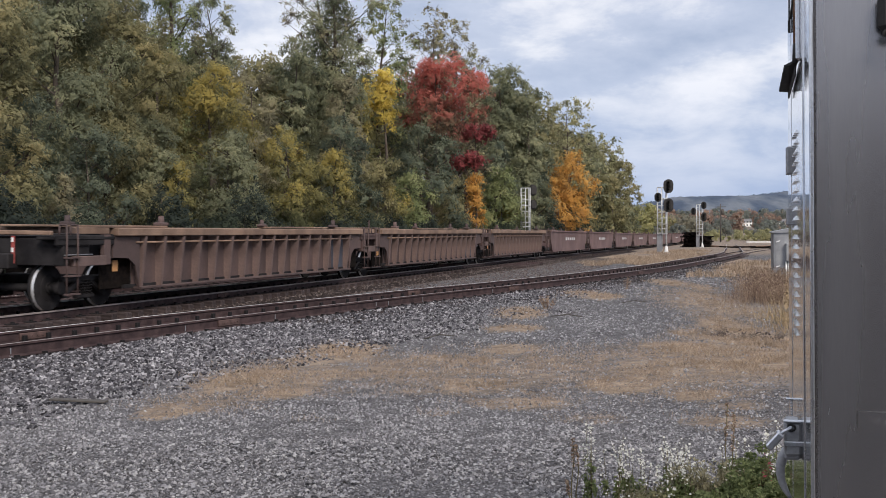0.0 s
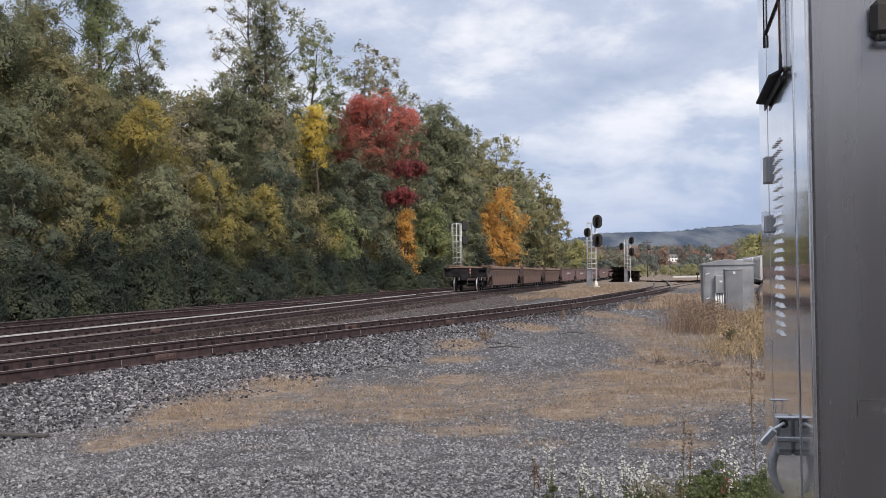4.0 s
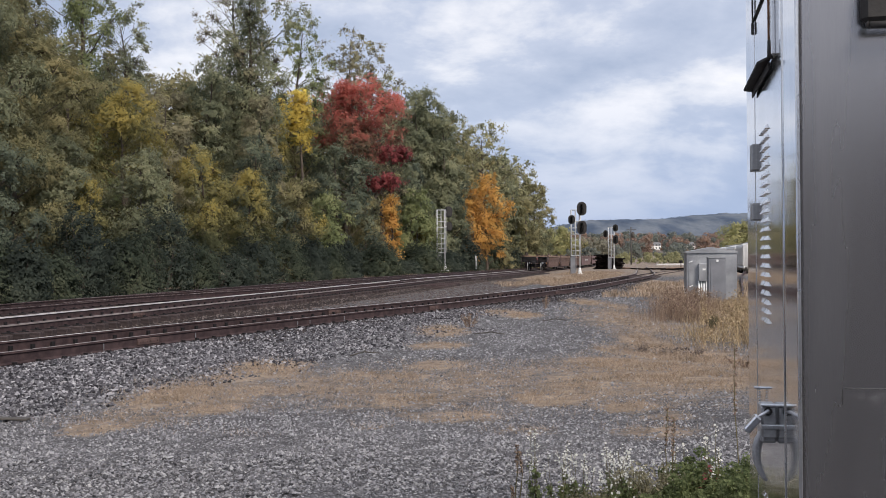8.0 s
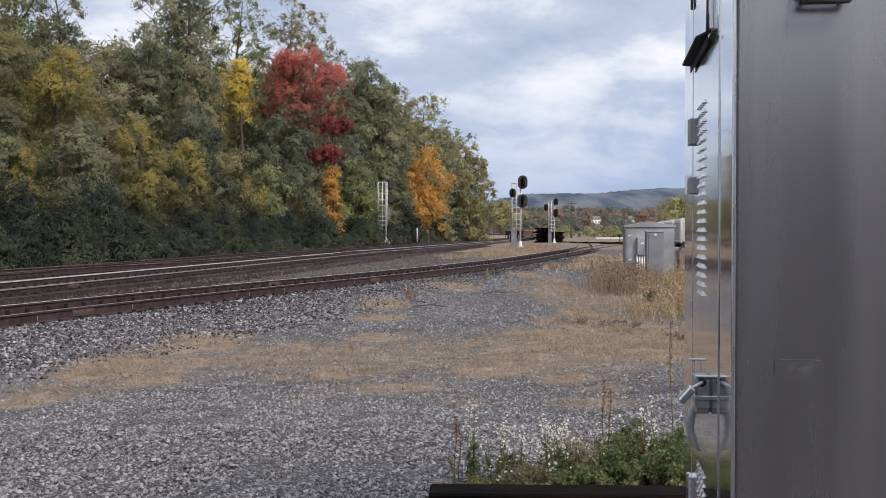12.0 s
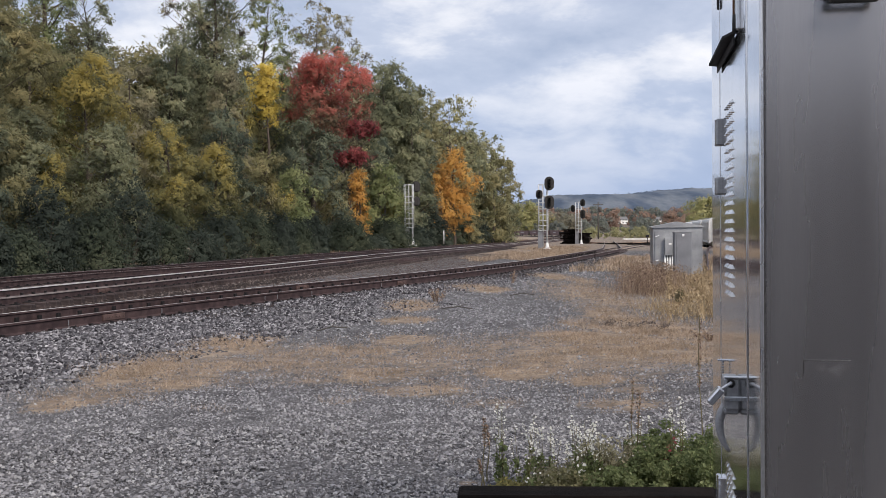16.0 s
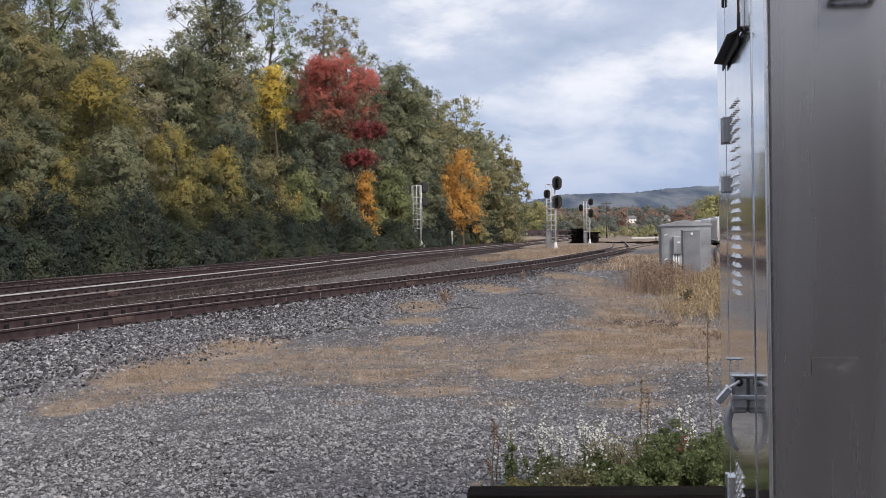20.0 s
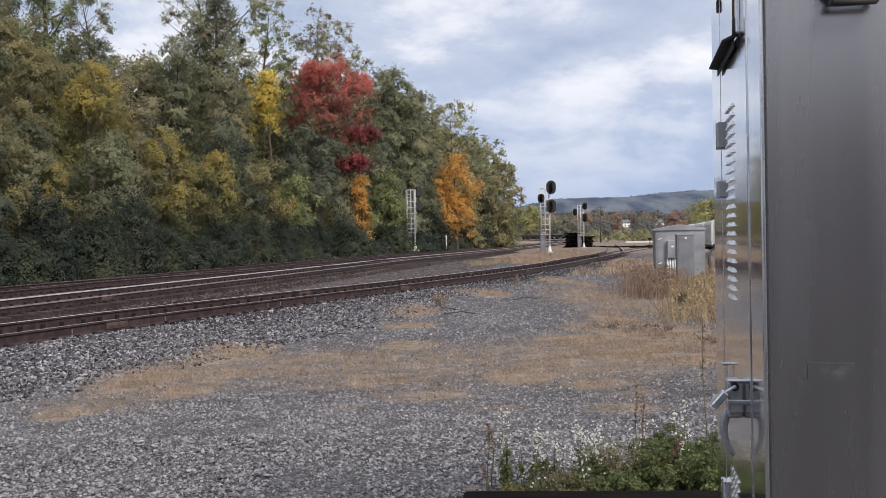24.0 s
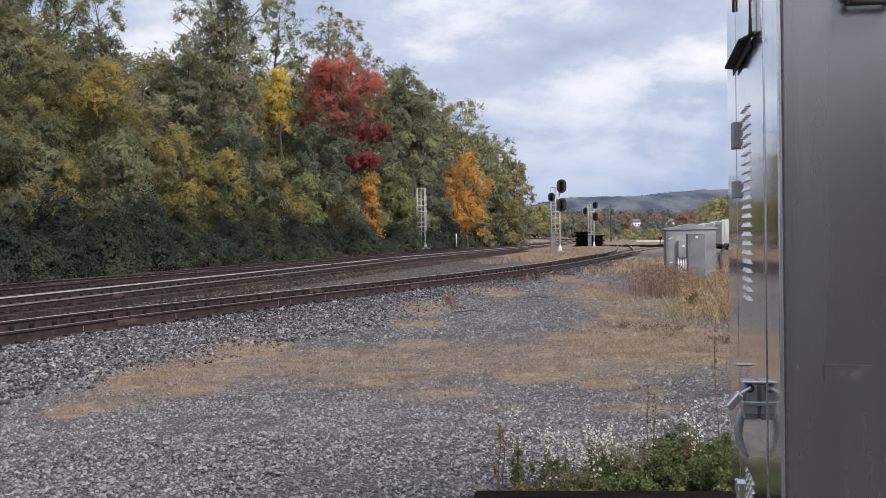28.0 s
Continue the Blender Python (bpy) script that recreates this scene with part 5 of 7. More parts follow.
# ---- trees ----
def leaf_mesh(name, P, N, along, size, mat, rng, soft=0.9):
    """Small pointed leaves at P, facing N, pointing along; they are shaded as the foliage's soft surface."""
    n = len(P)
    nrm = N + rng.normal(size=(n, 3)) * 0.34
    nrm /= np.linalg.norm(nrm, axis=1)[:, None]
    t = along + rng.normal(size=(n, 3)) * 0.6
    b = np.cross(nrm, t); b /= np.linalg.norm(b, axis=1)[:, None] + 1e-9
    t = np.cross(b, nrm)
    s = size * rng.uniform(0.6, 1.4, n)[:, None]
    V = np.stack([P - t * s * 0.5 - b * s * 0.36, P - t * s * 0.5 + b * s * 0.36, P + t * s * 0.8], 1)
    flip = np.einsum("ij,ij->i", np.cross(V[:, 1] - V[:, 0], V[:, 2] - V[:, 0]), nrm) < 0
    V[flip] = V[flip][:, ::-1]
    me = raw_mesh(name, V.reshape(-1, 3), np.arange(3 * n).reshape(n, 3), mat, True)
    sn = N * soft + nrm * (1 - soft)
    sn /= np.linalg.norm(sn, axis=1)[:, None]
    at = me.attributes.new("custom_normal", "FLOAT_VECTOR", "POINT")
    at.data.foreach_set("vector", np.repeat(sn, 3, axis=0).astype(np.float32).ravel())
    return me


def leaf_cloud(rng, centers, radii, counts, size, droop=0.0):
    """Quads scattered over clumps; returns verts and faces."""
    C = np.repeat(centers, counts, axis=0)
    R = np.repeat(radii, counts)
    n = len(C)
    d = rng.normal(size=(n, 3)); d /= np.linalg.norm(d, axis=1)[:, None]
    r = R * rng.uniform(0.35, 1.0, n) ** 0.6
    P = C + d * r[:, None] * np.array([1, 1, 0.8])
    nrm = d * 0.8 + rng.normal(size=(n, 3)) * 0.6 + np.array([0, 0, 0.45])
    nrm /= np.linalg.norm(nrm, axis=1)[:, None]
    t = np.cross(nrm, rng.normal(size=(n, 3))); t /= np.linalg.norm(t, axis=1)[:, None] + 1e-9
    t[:, 2] -= droop; t /= np.linalg.norm(t, axis=1)[:, None]
    b = np.cross(nrm, t)
    s = size * rng.uniform(0.6, 1.35, n)[:, None]
    k = (nrm * s) * 0.18
    V = np.stack([P - t * s * 0.62, P + b * s * 0.36 + k, P + t * s * 0.62, P - b * s * 0.36 + k], 1).reshape(-1, 3)
    F = np.arange(4 * n).reshape(n, 4)
    return V, F


def unit(v):
    return v / (np.linalg.norm(v, axis=-1, keepdims=True) + 1e-9)


def tree(x, y, h, w, mat, seed=0, label="", low=0.05, sparse=0.0, coarse=1.0, form="dome", size=None, z=None):
    """A broadleaf tree: tapered trunk, limbs that carry lobes of foliage, and sprays of leaves over each lobe.
    low: where the crown starts; sparse: share of bare twigs; form: dome, or tower for a vine-hung trunk."""
    rng = np.random.default_rng(seed * 7919 + 5)
    t = new("tree")
    tagged(t, label or "tree in the woods", "tree", "woodland trees")
    t.matrix_basis = pose(x, y, float(ground_z(x, y)) if z is None else z)
    size = size or max(0.092, 0.00175 * y) * coarse
    r, tower = w / 2, form == "tower"
    g = Geo()
    bend = np.cumsum(np.r_[np.zeros((1, 2)), rng.normal(0, 0.012 * h, (7, 2))], axis=0)
    pts = [Vector((bend[k][0], bend[k][1], h * 0.94 * k / 7)) for k in range(8)]
    r0 = 0.013 * h + 0.05
    for k in range(7):
        g.cyl(pts[k], pts[k + 1], r0 * (1 - k / 7.4), r0 * (1 - (k + 1) / 7.4), 7, caps=False)

    def stem(u):
        a = min(6.99, max(0.0, u / 0.94 * 7))
        return pts[int(a)].lerp(pts[int(a) + 1], a - int(a))

    # lobes of foliage
    nl = int(np.clip(12 + 1.2 * h * (1 - low), 16, 40)) + (16 if tower else 0)
    fine = sparse > 0 and not tower
    nl = int(nl * 2.4) if fine else nl
    C, R, O = [], [], []
    for k in range(nl):
        v = ((k + rng.uniform(0, 1)) / nl) ** 0.85
        u = low + (1 - low) * v
        ang = k * 2.4 + rng.uniform(-0.7, 0.7)
        if tower:
            prof = (0.80 + 0.22 * math.sin(7 * v + seed)) * (1.2 - 0.6 * v)
            rl = r * prof * rng.uniform(0.55, 0.95)
            L = r * prof * rng.uniform(0.05, 0.75)
            if rng.uniform() < 0.28 and v > 0.5:
                L, rl = r * rng.uniform(1.0, 1.9), r * rng.uniform(0.25, 0.5)
        else:
            prof = math.sqrt(max(0.05, 1 - ((v - 0.42) / 0.66) ** 2)) * (1 + 0.14 * math.sin(2.7 * ang + seed))
            rl = max(0.25, 0.5 * (r + min(r, 2.2)) * prof * rng.uniform(0.34, 0.58) * (0.50 if fine else 1.0))
            L = max(0.0, 1.12 * r * prof * rng.uniform(0.45, 1.05) - rl * 0.7)
        zc = min(u * h, h - rl * 0.7)
        base = stem(max(0.05, zc / h - 0.55 * L / h - 0.02))
        top = stem(zc / h)
        c = Vector((top.x + math.cos(ang) * L, top.y + math.sin(ang) * L, max(zc, rl * 0.35)))
        m = base.lerp(c, 0.5) + Vector((0, 0, -0.06 * L))
        q = max(0.02, r0 * 0.42 * (1.05 - u))
        g.cyl(base, m, q, q * 0.65, 5, caps=False); g.cyl(m, c, q * 0.65, q * 0.3, 5, caps=False)
        C.append(tuple(c)); R.append(rl); O.append((math.cos(ang), math.sin(ang), 0.35))
    C, R, O = np.array(C), np.array(R), np.array(O)
    # sprays over the lobes
    total = 6.2 * w * h * (1 - low * 0.8) / size ** 2 * (1.5 if tower else 1.0) * (1.5 if coarse > 1 else 1.0) * (1 - 0.72 * sparse)
    per = 16
    cnt = np.maximum(8, total / per * R ** 2 / (R ** 2).sum()).astype(int)
    k = np.repeat(np.arange(nl), cnt)
    n = len(k)
    d = unit(unit(rng.normal(size=(n, 3))) + 0.42 * O[k] + np.array([0, 0, 0.22]))
    bump = 1 + 0.22 * np.sin(5 * d[:, 0] + k) * np.sin(5 * d[:, 2] + 2 * k) + rng.normal(0, 0.10, n)
    P = C[k] + d * (R[k] * bump * rng.uniform(0.62, 1.06, n))[:, None] * np.array([1, 1, 0.82 if not tower else 1.25])
    droop = 0.9 if tower else 0.30
    s = unit(d * 0.75 + rng.normal(size=(n, 3)) * 0.55 + np.array([0, 0, -droop]))
    ln = size * rng.uniform(3.0, 7.0, n) * (1.35 if tower else 1.0)
    keep = np.ones(n, bool)
    if sparse:
        keep = rng.uniform(0, 1, n) > sparse * np.clip(0.55 + 0.6 * (P[:, 2] / h), 0, 1)
    sticks = np.flatnonzero(rng.uniform(0, 1, n) < (min(1.0, 700 / n) if fine else min(0.6, 110 / n)))
    for j in sticks:
        a = Vector(C[k[j]]); e = Vector(P[j] + s[j] * ln[j] * 0.2)
        if fine:
            e.z += 0.3 * R[k[j]]
        g.cyl(a.lerp(e, 0.1), a.lerp(e, 0.6) + Vector((0, 0, 0.06 * R[k[j]])), 0.028, 0.016, 3, caps=False)
        g.cyl(a.lerp(e, 0.6) + Vector((0, 0, 0.06 * R[k[j]])), e, 0.016, 0.006, 3, caps=False)
    part("trunk", g, M_BARK, t)
    P, s, ln, d, kk = P[keep], s[keep], ln[keep], d[keep], k[keep]
    n = len(P)
    i = np.repeat(np.arange(n), per)
    a = rng.uniform(-0.5, 0.5, n * per)
    off = rng.normal(size=(n * per, 3)) * (0.17 * ln[i] * (1.1 - np.abs(a)))[:, None]
    Q = P[i] + s[i] * (a * ln[i])[:, None] + off
    Q[:, 2] = np.maximum(Q[:, 2], 0.05)
    N = unit(d[i] * 0.85 + 0.35 * O[kk][i] + np.array([0, 0, 0.35]))
    part("crown", leaf_mesh("crown", Q, N, s[i], size, mat, rng), None, t)
    return t


def shrub(x, y, h, w, mat, leaves=7200, size=0.09, seed=0, label="", d=None):
    rng = np.random.default_rng(seed * 104729 + int(abs(x) * 311 + y * 23))
    t = new("shrub")
    tagged(t, label or "understorey shrub at the foot of the woods, shade in its leaf colour", "shrub", "woodland shrubs")
    t.matrix_basis = pose(x, y, float(ground_z(x, y)))
    d = d or w
    h *= rng.uniform(0.75, 1.5)
    size = max(size, 0.0016 * y)
    g = Geo()
    for k in range(7):
        a = k * 0.9 + rng.uniform(0, 0.5)
        g.cyl((0.1 * math.cos(a), 0.1 * math.sin(a), 0), (math.cos(a) * w * 0.3, math.sin(a) * d * 0.3, h * rng.uniform(0.6, 0.95)), 0.03, 0.008, 4, caps=False)
    part("stem", g, M_BARK, t)
    m = leaves // 12
    th, u = rng.uniform(0, 2 * np.pi, m), rng.uniform(0, 1, m)
    lob = 1 + 0.16 * np.sin(3 * th + seed) * np.cos(6 * u) + rng.normal(0, 0.09, m)
    rr = np.sqrt(1 - (u * 0.94) ** 2) * rng.uniform(0.72, 1.02, m) * lob
    P = np.stack([np.cos(th) * rr * w / 2, np.sin(th) * rr * d / 2, h * (0.04 + 0.92 * u) * lob], 1)
    N = unit(P / np.array([w / 2, d / 2, h]) ** 2 * np.array([1, 1, 0.5]) + np.array([0, 0, 0.3]))
    s = unit(N * 0.6 + rng.normal(size=(m, 3)) * 0.6)
    i = np.repeat(np.arange(m), 12)
    ln = size * rng.uniform(2.5, 6, m)
    Q = P[i] + s[i] * (rng.uniform(-0.5, 0.5, m * 12) * ln[i])[:, None] + rng.normal(size=(m * 12, 3)) * (0.2 * ln[i])[:, None]
    Q[:, 2] = np.maximum(Q[:, 2], 0.03)
    part("foliage", leaf_mesh("foliage", Q, N[i], s[i], size, mat, rng), None, t)


tree(-26.2, 62.0, 21.4, 4.3, L_DARK, seed=1, label='tall vine-hung tree with thin top', form='tower')
tree(-22.4, 64.0, 22.7, 3.2, L_GREEN, seed=2, label='tall thin tree draped in vines', form='tower')
tree(-21.0, 67.0, 17.9, 4.3, L_DARK, seed=3, label='dark tree with open twiggy crown', sparse=0.35, low=0.35)
tree(-16.3, 80.0, 24.3, 4.2, L_DARK, seed=4, label='tall dark tree smothered in vines', form='tower')
tree(-16.9, 81.0, 24.6, 6.6, L_BROWN, seed=5, label='half-bare tree behind the vine-hung one', sparse=0.75, low=0.45)
tree(-14.7, 93.0, 23.0, 6.0, L_GREEN, seed=6, label='tall tree with open light-green crown', sparse=0.4, low=0.3)
tree(-11.7, 106.0, 24.2, 8.5, L_BROWN, seed=7, label='tall half-bare brown tree', sparse=0.55, low=0.3)
tree(-8.4, 112.0, 21.1, 5.9, L_SPARSE, seed=8, label='tall half-bare tree with pale leaves', sparse=0.6, low=0.3)
tree(-18.3, 73.0, 15.6, 4.2, L_DARK, seed=9, label='dark green tree among the woods', low=0.1)
tree(-4.1, 121.0, 20.8, 8.6, L_DARK, seed=10, label='dense dark green tree', low=0.05)
tree(-7.9, 125.0, 20.4, 5.3, L_DARK, seed=11, label='dark green tree among the woods', low=0.05)
tree(2.7, 152.0, 20.8, 8.4, L_SPARSE, seed=12, label='pale green tree with an open crown', sparse=0.45, low=0.1)
tree(8.2, 172.0, 17.8, 9.6, L_SPARSE, seed=13, label='pale green tree at the end of the woods', sparse=0.3, low=0.05)
tree(11.9, 178.0, 13.9, 5.7, L_OLIVE, seed=14, label='olive tree at the end of the woods', sparse=0.3, low=0.02)
tree(-2.2, 122.0, 19.4, 6.1, L_DARK, seed=15, label='dense dark green tree', low=0.05)
tree(-9.4, 108.0, 23.0, 7.2, L_BROWN, seed=16, label='tall half-bare brown tree', sparse=0.6, low=0.35)
tree(-21.8, 45.0, 15.8, 6.1, L_DARK, seed=17, label='tall green tree among the woods', low=0.0)
tree(-20.3, 49.0, 14.1, 5.6, L_OLIVE, seed=18, label='olive-green tree turning brown', low=0.0)
tree(-20.9, 38.0, 12.8, 4.6, L_OLIVE, seed=19, label='olive-green tree turning brown', low=0.0)
tree(-20.3, 54.0, 13.0, 3.4, L_OLIVE, seed=20, label='olive-green tree turning brown', low=0.0)
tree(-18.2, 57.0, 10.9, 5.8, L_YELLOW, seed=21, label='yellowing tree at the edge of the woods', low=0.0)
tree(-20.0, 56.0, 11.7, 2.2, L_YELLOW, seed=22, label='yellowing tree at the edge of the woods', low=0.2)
tree(-18.0, 65.0, 11.8, 3.4, L_BROWN, seed=23, label='brown tree hung with dead vines', low=0.0)
tree(-16.3, 54.0, 7.1, 3.9, L_DARK, seed=24, label='dark green tree among the woods', low=0.0)
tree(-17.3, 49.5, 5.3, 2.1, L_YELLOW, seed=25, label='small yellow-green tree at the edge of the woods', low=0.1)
tree(-19.4, 50.0, 7.6, 3.4, L_DARK, seed=26, label='dark green tree among the woods', low=0.0)
tree(-18.8, 43.0, 6.1, 3.2, L_DEEP, seed=27, label='dark green tree among the woods', low=0.0)
tree(-20.8, 42.0, 7.6, 3.5, L_DEEP, seed=28, label='dark green tree among the woods', low=0.0)
tree(-18.6, 40.0, 4.1, 1.4, L_BROWN, seed=29, label='small brown-leaved tree at the edge of the woods', low=0.0)
tree(-14.5, 75.0, 12.9, 3.6, L_BROWN, seed=30, label='brown tree hung with dead vines', low=0.0)
tree(-13.0, 69.0, 9.4, 4.1, L_DEEP, seed=31, label='deep green tree among the woods', low=0.0)
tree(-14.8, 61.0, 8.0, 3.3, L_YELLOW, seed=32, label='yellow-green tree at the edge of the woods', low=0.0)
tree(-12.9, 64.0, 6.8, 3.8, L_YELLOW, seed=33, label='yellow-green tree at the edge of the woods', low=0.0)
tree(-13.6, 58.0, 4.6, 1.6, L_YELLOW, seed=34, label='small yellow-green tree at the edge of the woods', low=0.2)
tree(-11.8, 73.0, 7.1, 3.3, L_OLIVE, seed=35, label='olive-green tree turning brown', low=0.0)
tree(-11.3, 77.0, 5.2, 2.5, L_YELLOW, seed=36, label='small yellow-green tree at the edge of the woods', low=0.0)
tree(-14.0, 89.0, 15.6, 3.1, L_BRIGHT, seed=37, label='bright yellow tree among the woods', low=0.68)
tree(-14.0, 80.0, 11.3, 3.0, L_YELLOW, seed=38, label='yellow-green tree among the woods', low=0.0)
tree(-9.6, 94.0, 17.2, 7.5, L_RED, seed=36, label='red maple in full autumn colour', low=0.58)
tree(-10.3, 91.0, 11.2, 7.3, L_DEEP, seed=40, label='dark green tree below the red maple', low=0.0)
tree(-6.9, 103.0, 12.2, 3.4, L_CRIMSON, seed=41, label='small red-leaved tree below the maple', low=0.9, sparse=0.45)
tree(-7.3, 102.5, 9.5, 3.4, L_CRIMSON, seed=42, label='small red-leaved tree below the maple', low=0.88, sparse=0.45)
tree(-10.6, 85.0, 6.7, 4.1, L_GREEN, seed=43, label='green tree at the edge of the woods', low=0.0)
tree(-8.8, 95.0, 6.9, 3.8, L_OLIVE, seed=44, label='olive-green tree beside the tracks', low=0.0)
tree(-6.7, 101.0, 7.4, 1.6, L_ORANGE, seed=45, label='slender orange tree beside the tracks', low=0.25)
tree(-4.7, 109.0, 8.6, 5.2, L_GREEN, seed=46, label='green tree at the edge of the woods', low=0.0)
tree(-5.4, 113.0, 11.6, 4.2, L_DEEP, seed=47, label='deep green tree among the woods', low=0.0)
tree(-1.4, 125.0, 11.6, 5.0, L_DEEP, seed=48, label='deep green tree among the woods', low=0.0)
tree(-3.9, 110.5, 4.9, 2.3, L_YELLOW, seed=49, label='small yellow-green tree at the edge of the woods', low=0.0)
tree(3.2, 141.0, 12.5, 6.0, L_ORANGE, seed=50, label='glowing orange maple by the tracks', low=0.12)
tree(1.1, 137.0, 8.9, 3.3, L_ORANGE, seed=51, label='small orange maple by the tracks', low=0.15)
tree(5.4, 150.0, 8.8, 4.8, L_OLIVE, seed=52, label='olive-green tree at the edge of the woods', low=0.0)
tree(9.5, 165.0, 10.8, 6.1, L_OLIVE, seed=53, label='olive-green tree at the edge of the woods', low=0.0)
tree(11.9, 176.0, 6.8, 5.1, L_DARK, seed=54, label='dark green tree at the end of the woods', low=0.0)
tree(-31.7, 60.0, 17.0, 9.3, L_DARK, seed=55, label='dim tree deep in the woods', low=0.0, coarse=1.7)
tree(-28.8, 66.0, 15.2, 9.9, L_OLIVE, seed=56, label='dim tree deep in the woods', low=0.0, coarse=1.7)
tree(-27.5, 72.0, 15.3, 9.0, L_OLIVE, seed=57, label='dim tree deep in the woods', low=0.0, coarse=1.7)
tree(-22.5, 76.0, 14.5, 10.0, L_OLIVE, seed=58, label='dim tree deep in the woods', low=0.0, coarse=1.7)
tree(-19.9, 86.0, 15.9, 9.3, L_OLIVE, seed=59, label='dim tree deep in the woods', low=0.0, coarse=1.7)
tree(-17.1, 96.0, 15.1, 8.2, L_OLIVE, seed=60, label='dim tree deep in the woods', low=0.0, coarse=1.7)
tree(-14.3, 110.0, 16.8, 9.4, L_DARK, seed=61, label='dim tree deep in the woods', low=0.0, coarse=1.7)
tree(-9.6, 125.0, 18.1, 9.9, L_DARK, seed=62, label='dim tree deep in the woods', low=0.0, coarse=1.7)
tree(-5.4, 136.0, 18.0, 10.8, L_OLIVE, seed=63, label='dim tree deep in the woods', low=0.0, coarse=1.7)
tree(0.4, 160.0, 18.3, 10.1, L_OLIVE, seed=64, label='dim tree deep in the woods', low=0.0, coarse=1.7)
tree(6.8, 185.0, 16.4, 10.8, L_OLIVE, seed=65, label='dim tree deep in the woods', low=0.0, coarse=1.7)
tree(-28.6, 70.0, 18.3, 8.0, L_DARK, seed=66, label='dim tree deep in the woods', low=0.0, coarse=1.7)
tree(-23.7, 70.0, 15.2, 5.9, L_OLIVE, seed=67, label='dim tree deep in the woods', low=0.0, coarse=1.7)
tree(-21.1, 80.0, 15.5, 7.0, L_OLIVE, seed=68, label='dim tree deep in the woods', low=0.0, coarse=1.7)
tree(-18.4, 90.0, 16.3, 7.3, L_DARK, seed=69, label='dim tree deep in the woods', low=0.0, coarse=1.7)
tree(-15.4, 100.0, 16.2, 6.9, L_OLIVE, seed=70, label='dim tree deep in the woods', low=0.0, coarse=1.7)
tree(-11.6, 113.0, 18.6, 9.0, L_OLIVE, seed=71, label='dim tree deep in the woods', low=0.0, coarse=1.7)
tree(-6.8, 130.0, 20.4, 8.9, L_DARK, seed=72, label='dim tree deep in the woods', low=0.0, coarse=1.7)
tree(-2.5, 140.0, 19.9, 8.9, L_OLIVE, seed=73, label='dim tree deep in the woods', low=0.0, coarse=1.7)
tree(3.0, 165.0, 17.0, 9.6, L_DARK, seed=74, label='dim tree deep in the woods', low=0.0, coarse=1.7)
tree(-26.9, 56.0, 15.6, 6.6, L_OLIVE, seed=75, label='dim tree deep in the woods', low=0.0, coarse=1.7)

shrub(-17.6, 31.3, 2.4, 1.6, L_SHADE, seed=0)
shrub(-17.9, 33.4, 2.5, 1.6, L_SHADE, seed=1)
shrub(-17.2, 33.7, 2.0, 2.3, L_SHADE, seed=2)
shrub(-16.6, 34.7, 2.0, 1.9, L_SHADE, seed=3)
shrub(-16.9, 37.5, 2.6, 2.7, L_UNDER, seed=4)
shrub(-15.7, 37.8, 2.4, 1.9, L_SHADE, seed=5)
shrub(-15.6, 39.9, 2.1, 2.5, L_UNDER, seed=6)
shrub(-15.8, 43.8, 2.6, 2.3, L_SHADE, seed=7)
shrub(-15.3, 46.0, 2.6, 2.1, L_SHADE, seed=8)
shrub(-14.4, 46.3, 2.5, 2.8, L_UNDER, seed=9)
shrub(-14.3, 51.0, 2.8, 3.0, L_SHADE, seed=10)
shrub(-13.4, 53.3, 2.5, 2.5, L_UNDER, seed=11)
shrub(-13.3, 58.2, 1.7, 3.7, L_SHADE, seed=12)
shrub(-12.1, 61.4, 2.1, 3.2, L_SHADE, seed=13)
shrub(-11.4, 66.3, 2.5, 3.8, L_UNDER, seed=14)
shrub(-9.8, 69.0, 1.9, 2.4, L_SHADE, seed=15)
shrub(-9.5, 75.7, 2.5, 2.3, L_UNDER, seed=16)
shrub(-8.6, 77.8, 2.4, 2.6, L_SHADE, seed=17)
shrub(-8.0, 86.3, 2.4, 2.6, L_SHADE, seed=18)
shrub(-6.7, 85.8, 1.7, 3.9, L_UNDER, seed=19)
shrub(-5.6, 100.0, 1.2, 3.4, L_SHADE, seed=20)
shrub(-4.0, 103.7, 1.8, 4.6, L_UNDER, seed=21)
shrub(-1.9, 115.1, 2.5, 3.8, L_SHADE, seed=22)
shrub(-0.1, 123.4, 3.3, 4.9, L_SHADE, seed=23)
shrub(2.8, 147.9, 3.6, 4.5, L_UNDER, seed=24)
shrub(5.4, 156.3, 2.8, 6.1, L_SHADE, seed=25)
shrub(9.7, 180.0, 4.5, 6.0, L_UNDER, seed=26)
tree(40.5, 455.0, 13.5, 14.0, L_PALE, seed=60, low=0.06, size=0.7, label="pale yellow-green tree beyond the curve of the line")
tree(27.0, 468.0, 13.0, 17.0, L_SPARSE, seed=61, low=0.05, size=0.7, label="green tree beyond the curve of the line")
tree(49.0, 480.0, 9.0, 14.0, L_OLIVE, seed=65, low=0.05, size=0.7, label="low olive tree beyond the curve of the line")
tree(64.0, 250.0, 10.0, 11.0, L_PALE, seed=62, low=0.1, label="pale yellow-green tree beyond the hopper cars")
tree(70.0, 255.0, 11.5, 12.0, L_OLIVE, seed=63, low=0.1, label="green tree beyond the hopper cars")
tree(80.0, 262.0, 11.0, 12.0, L_OLIVE, seed=64, low=0.1, label="olive tree beyond the hopper cars")
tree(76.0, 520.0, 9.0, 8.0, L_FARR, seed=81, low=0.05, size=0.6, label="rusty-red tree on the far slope")
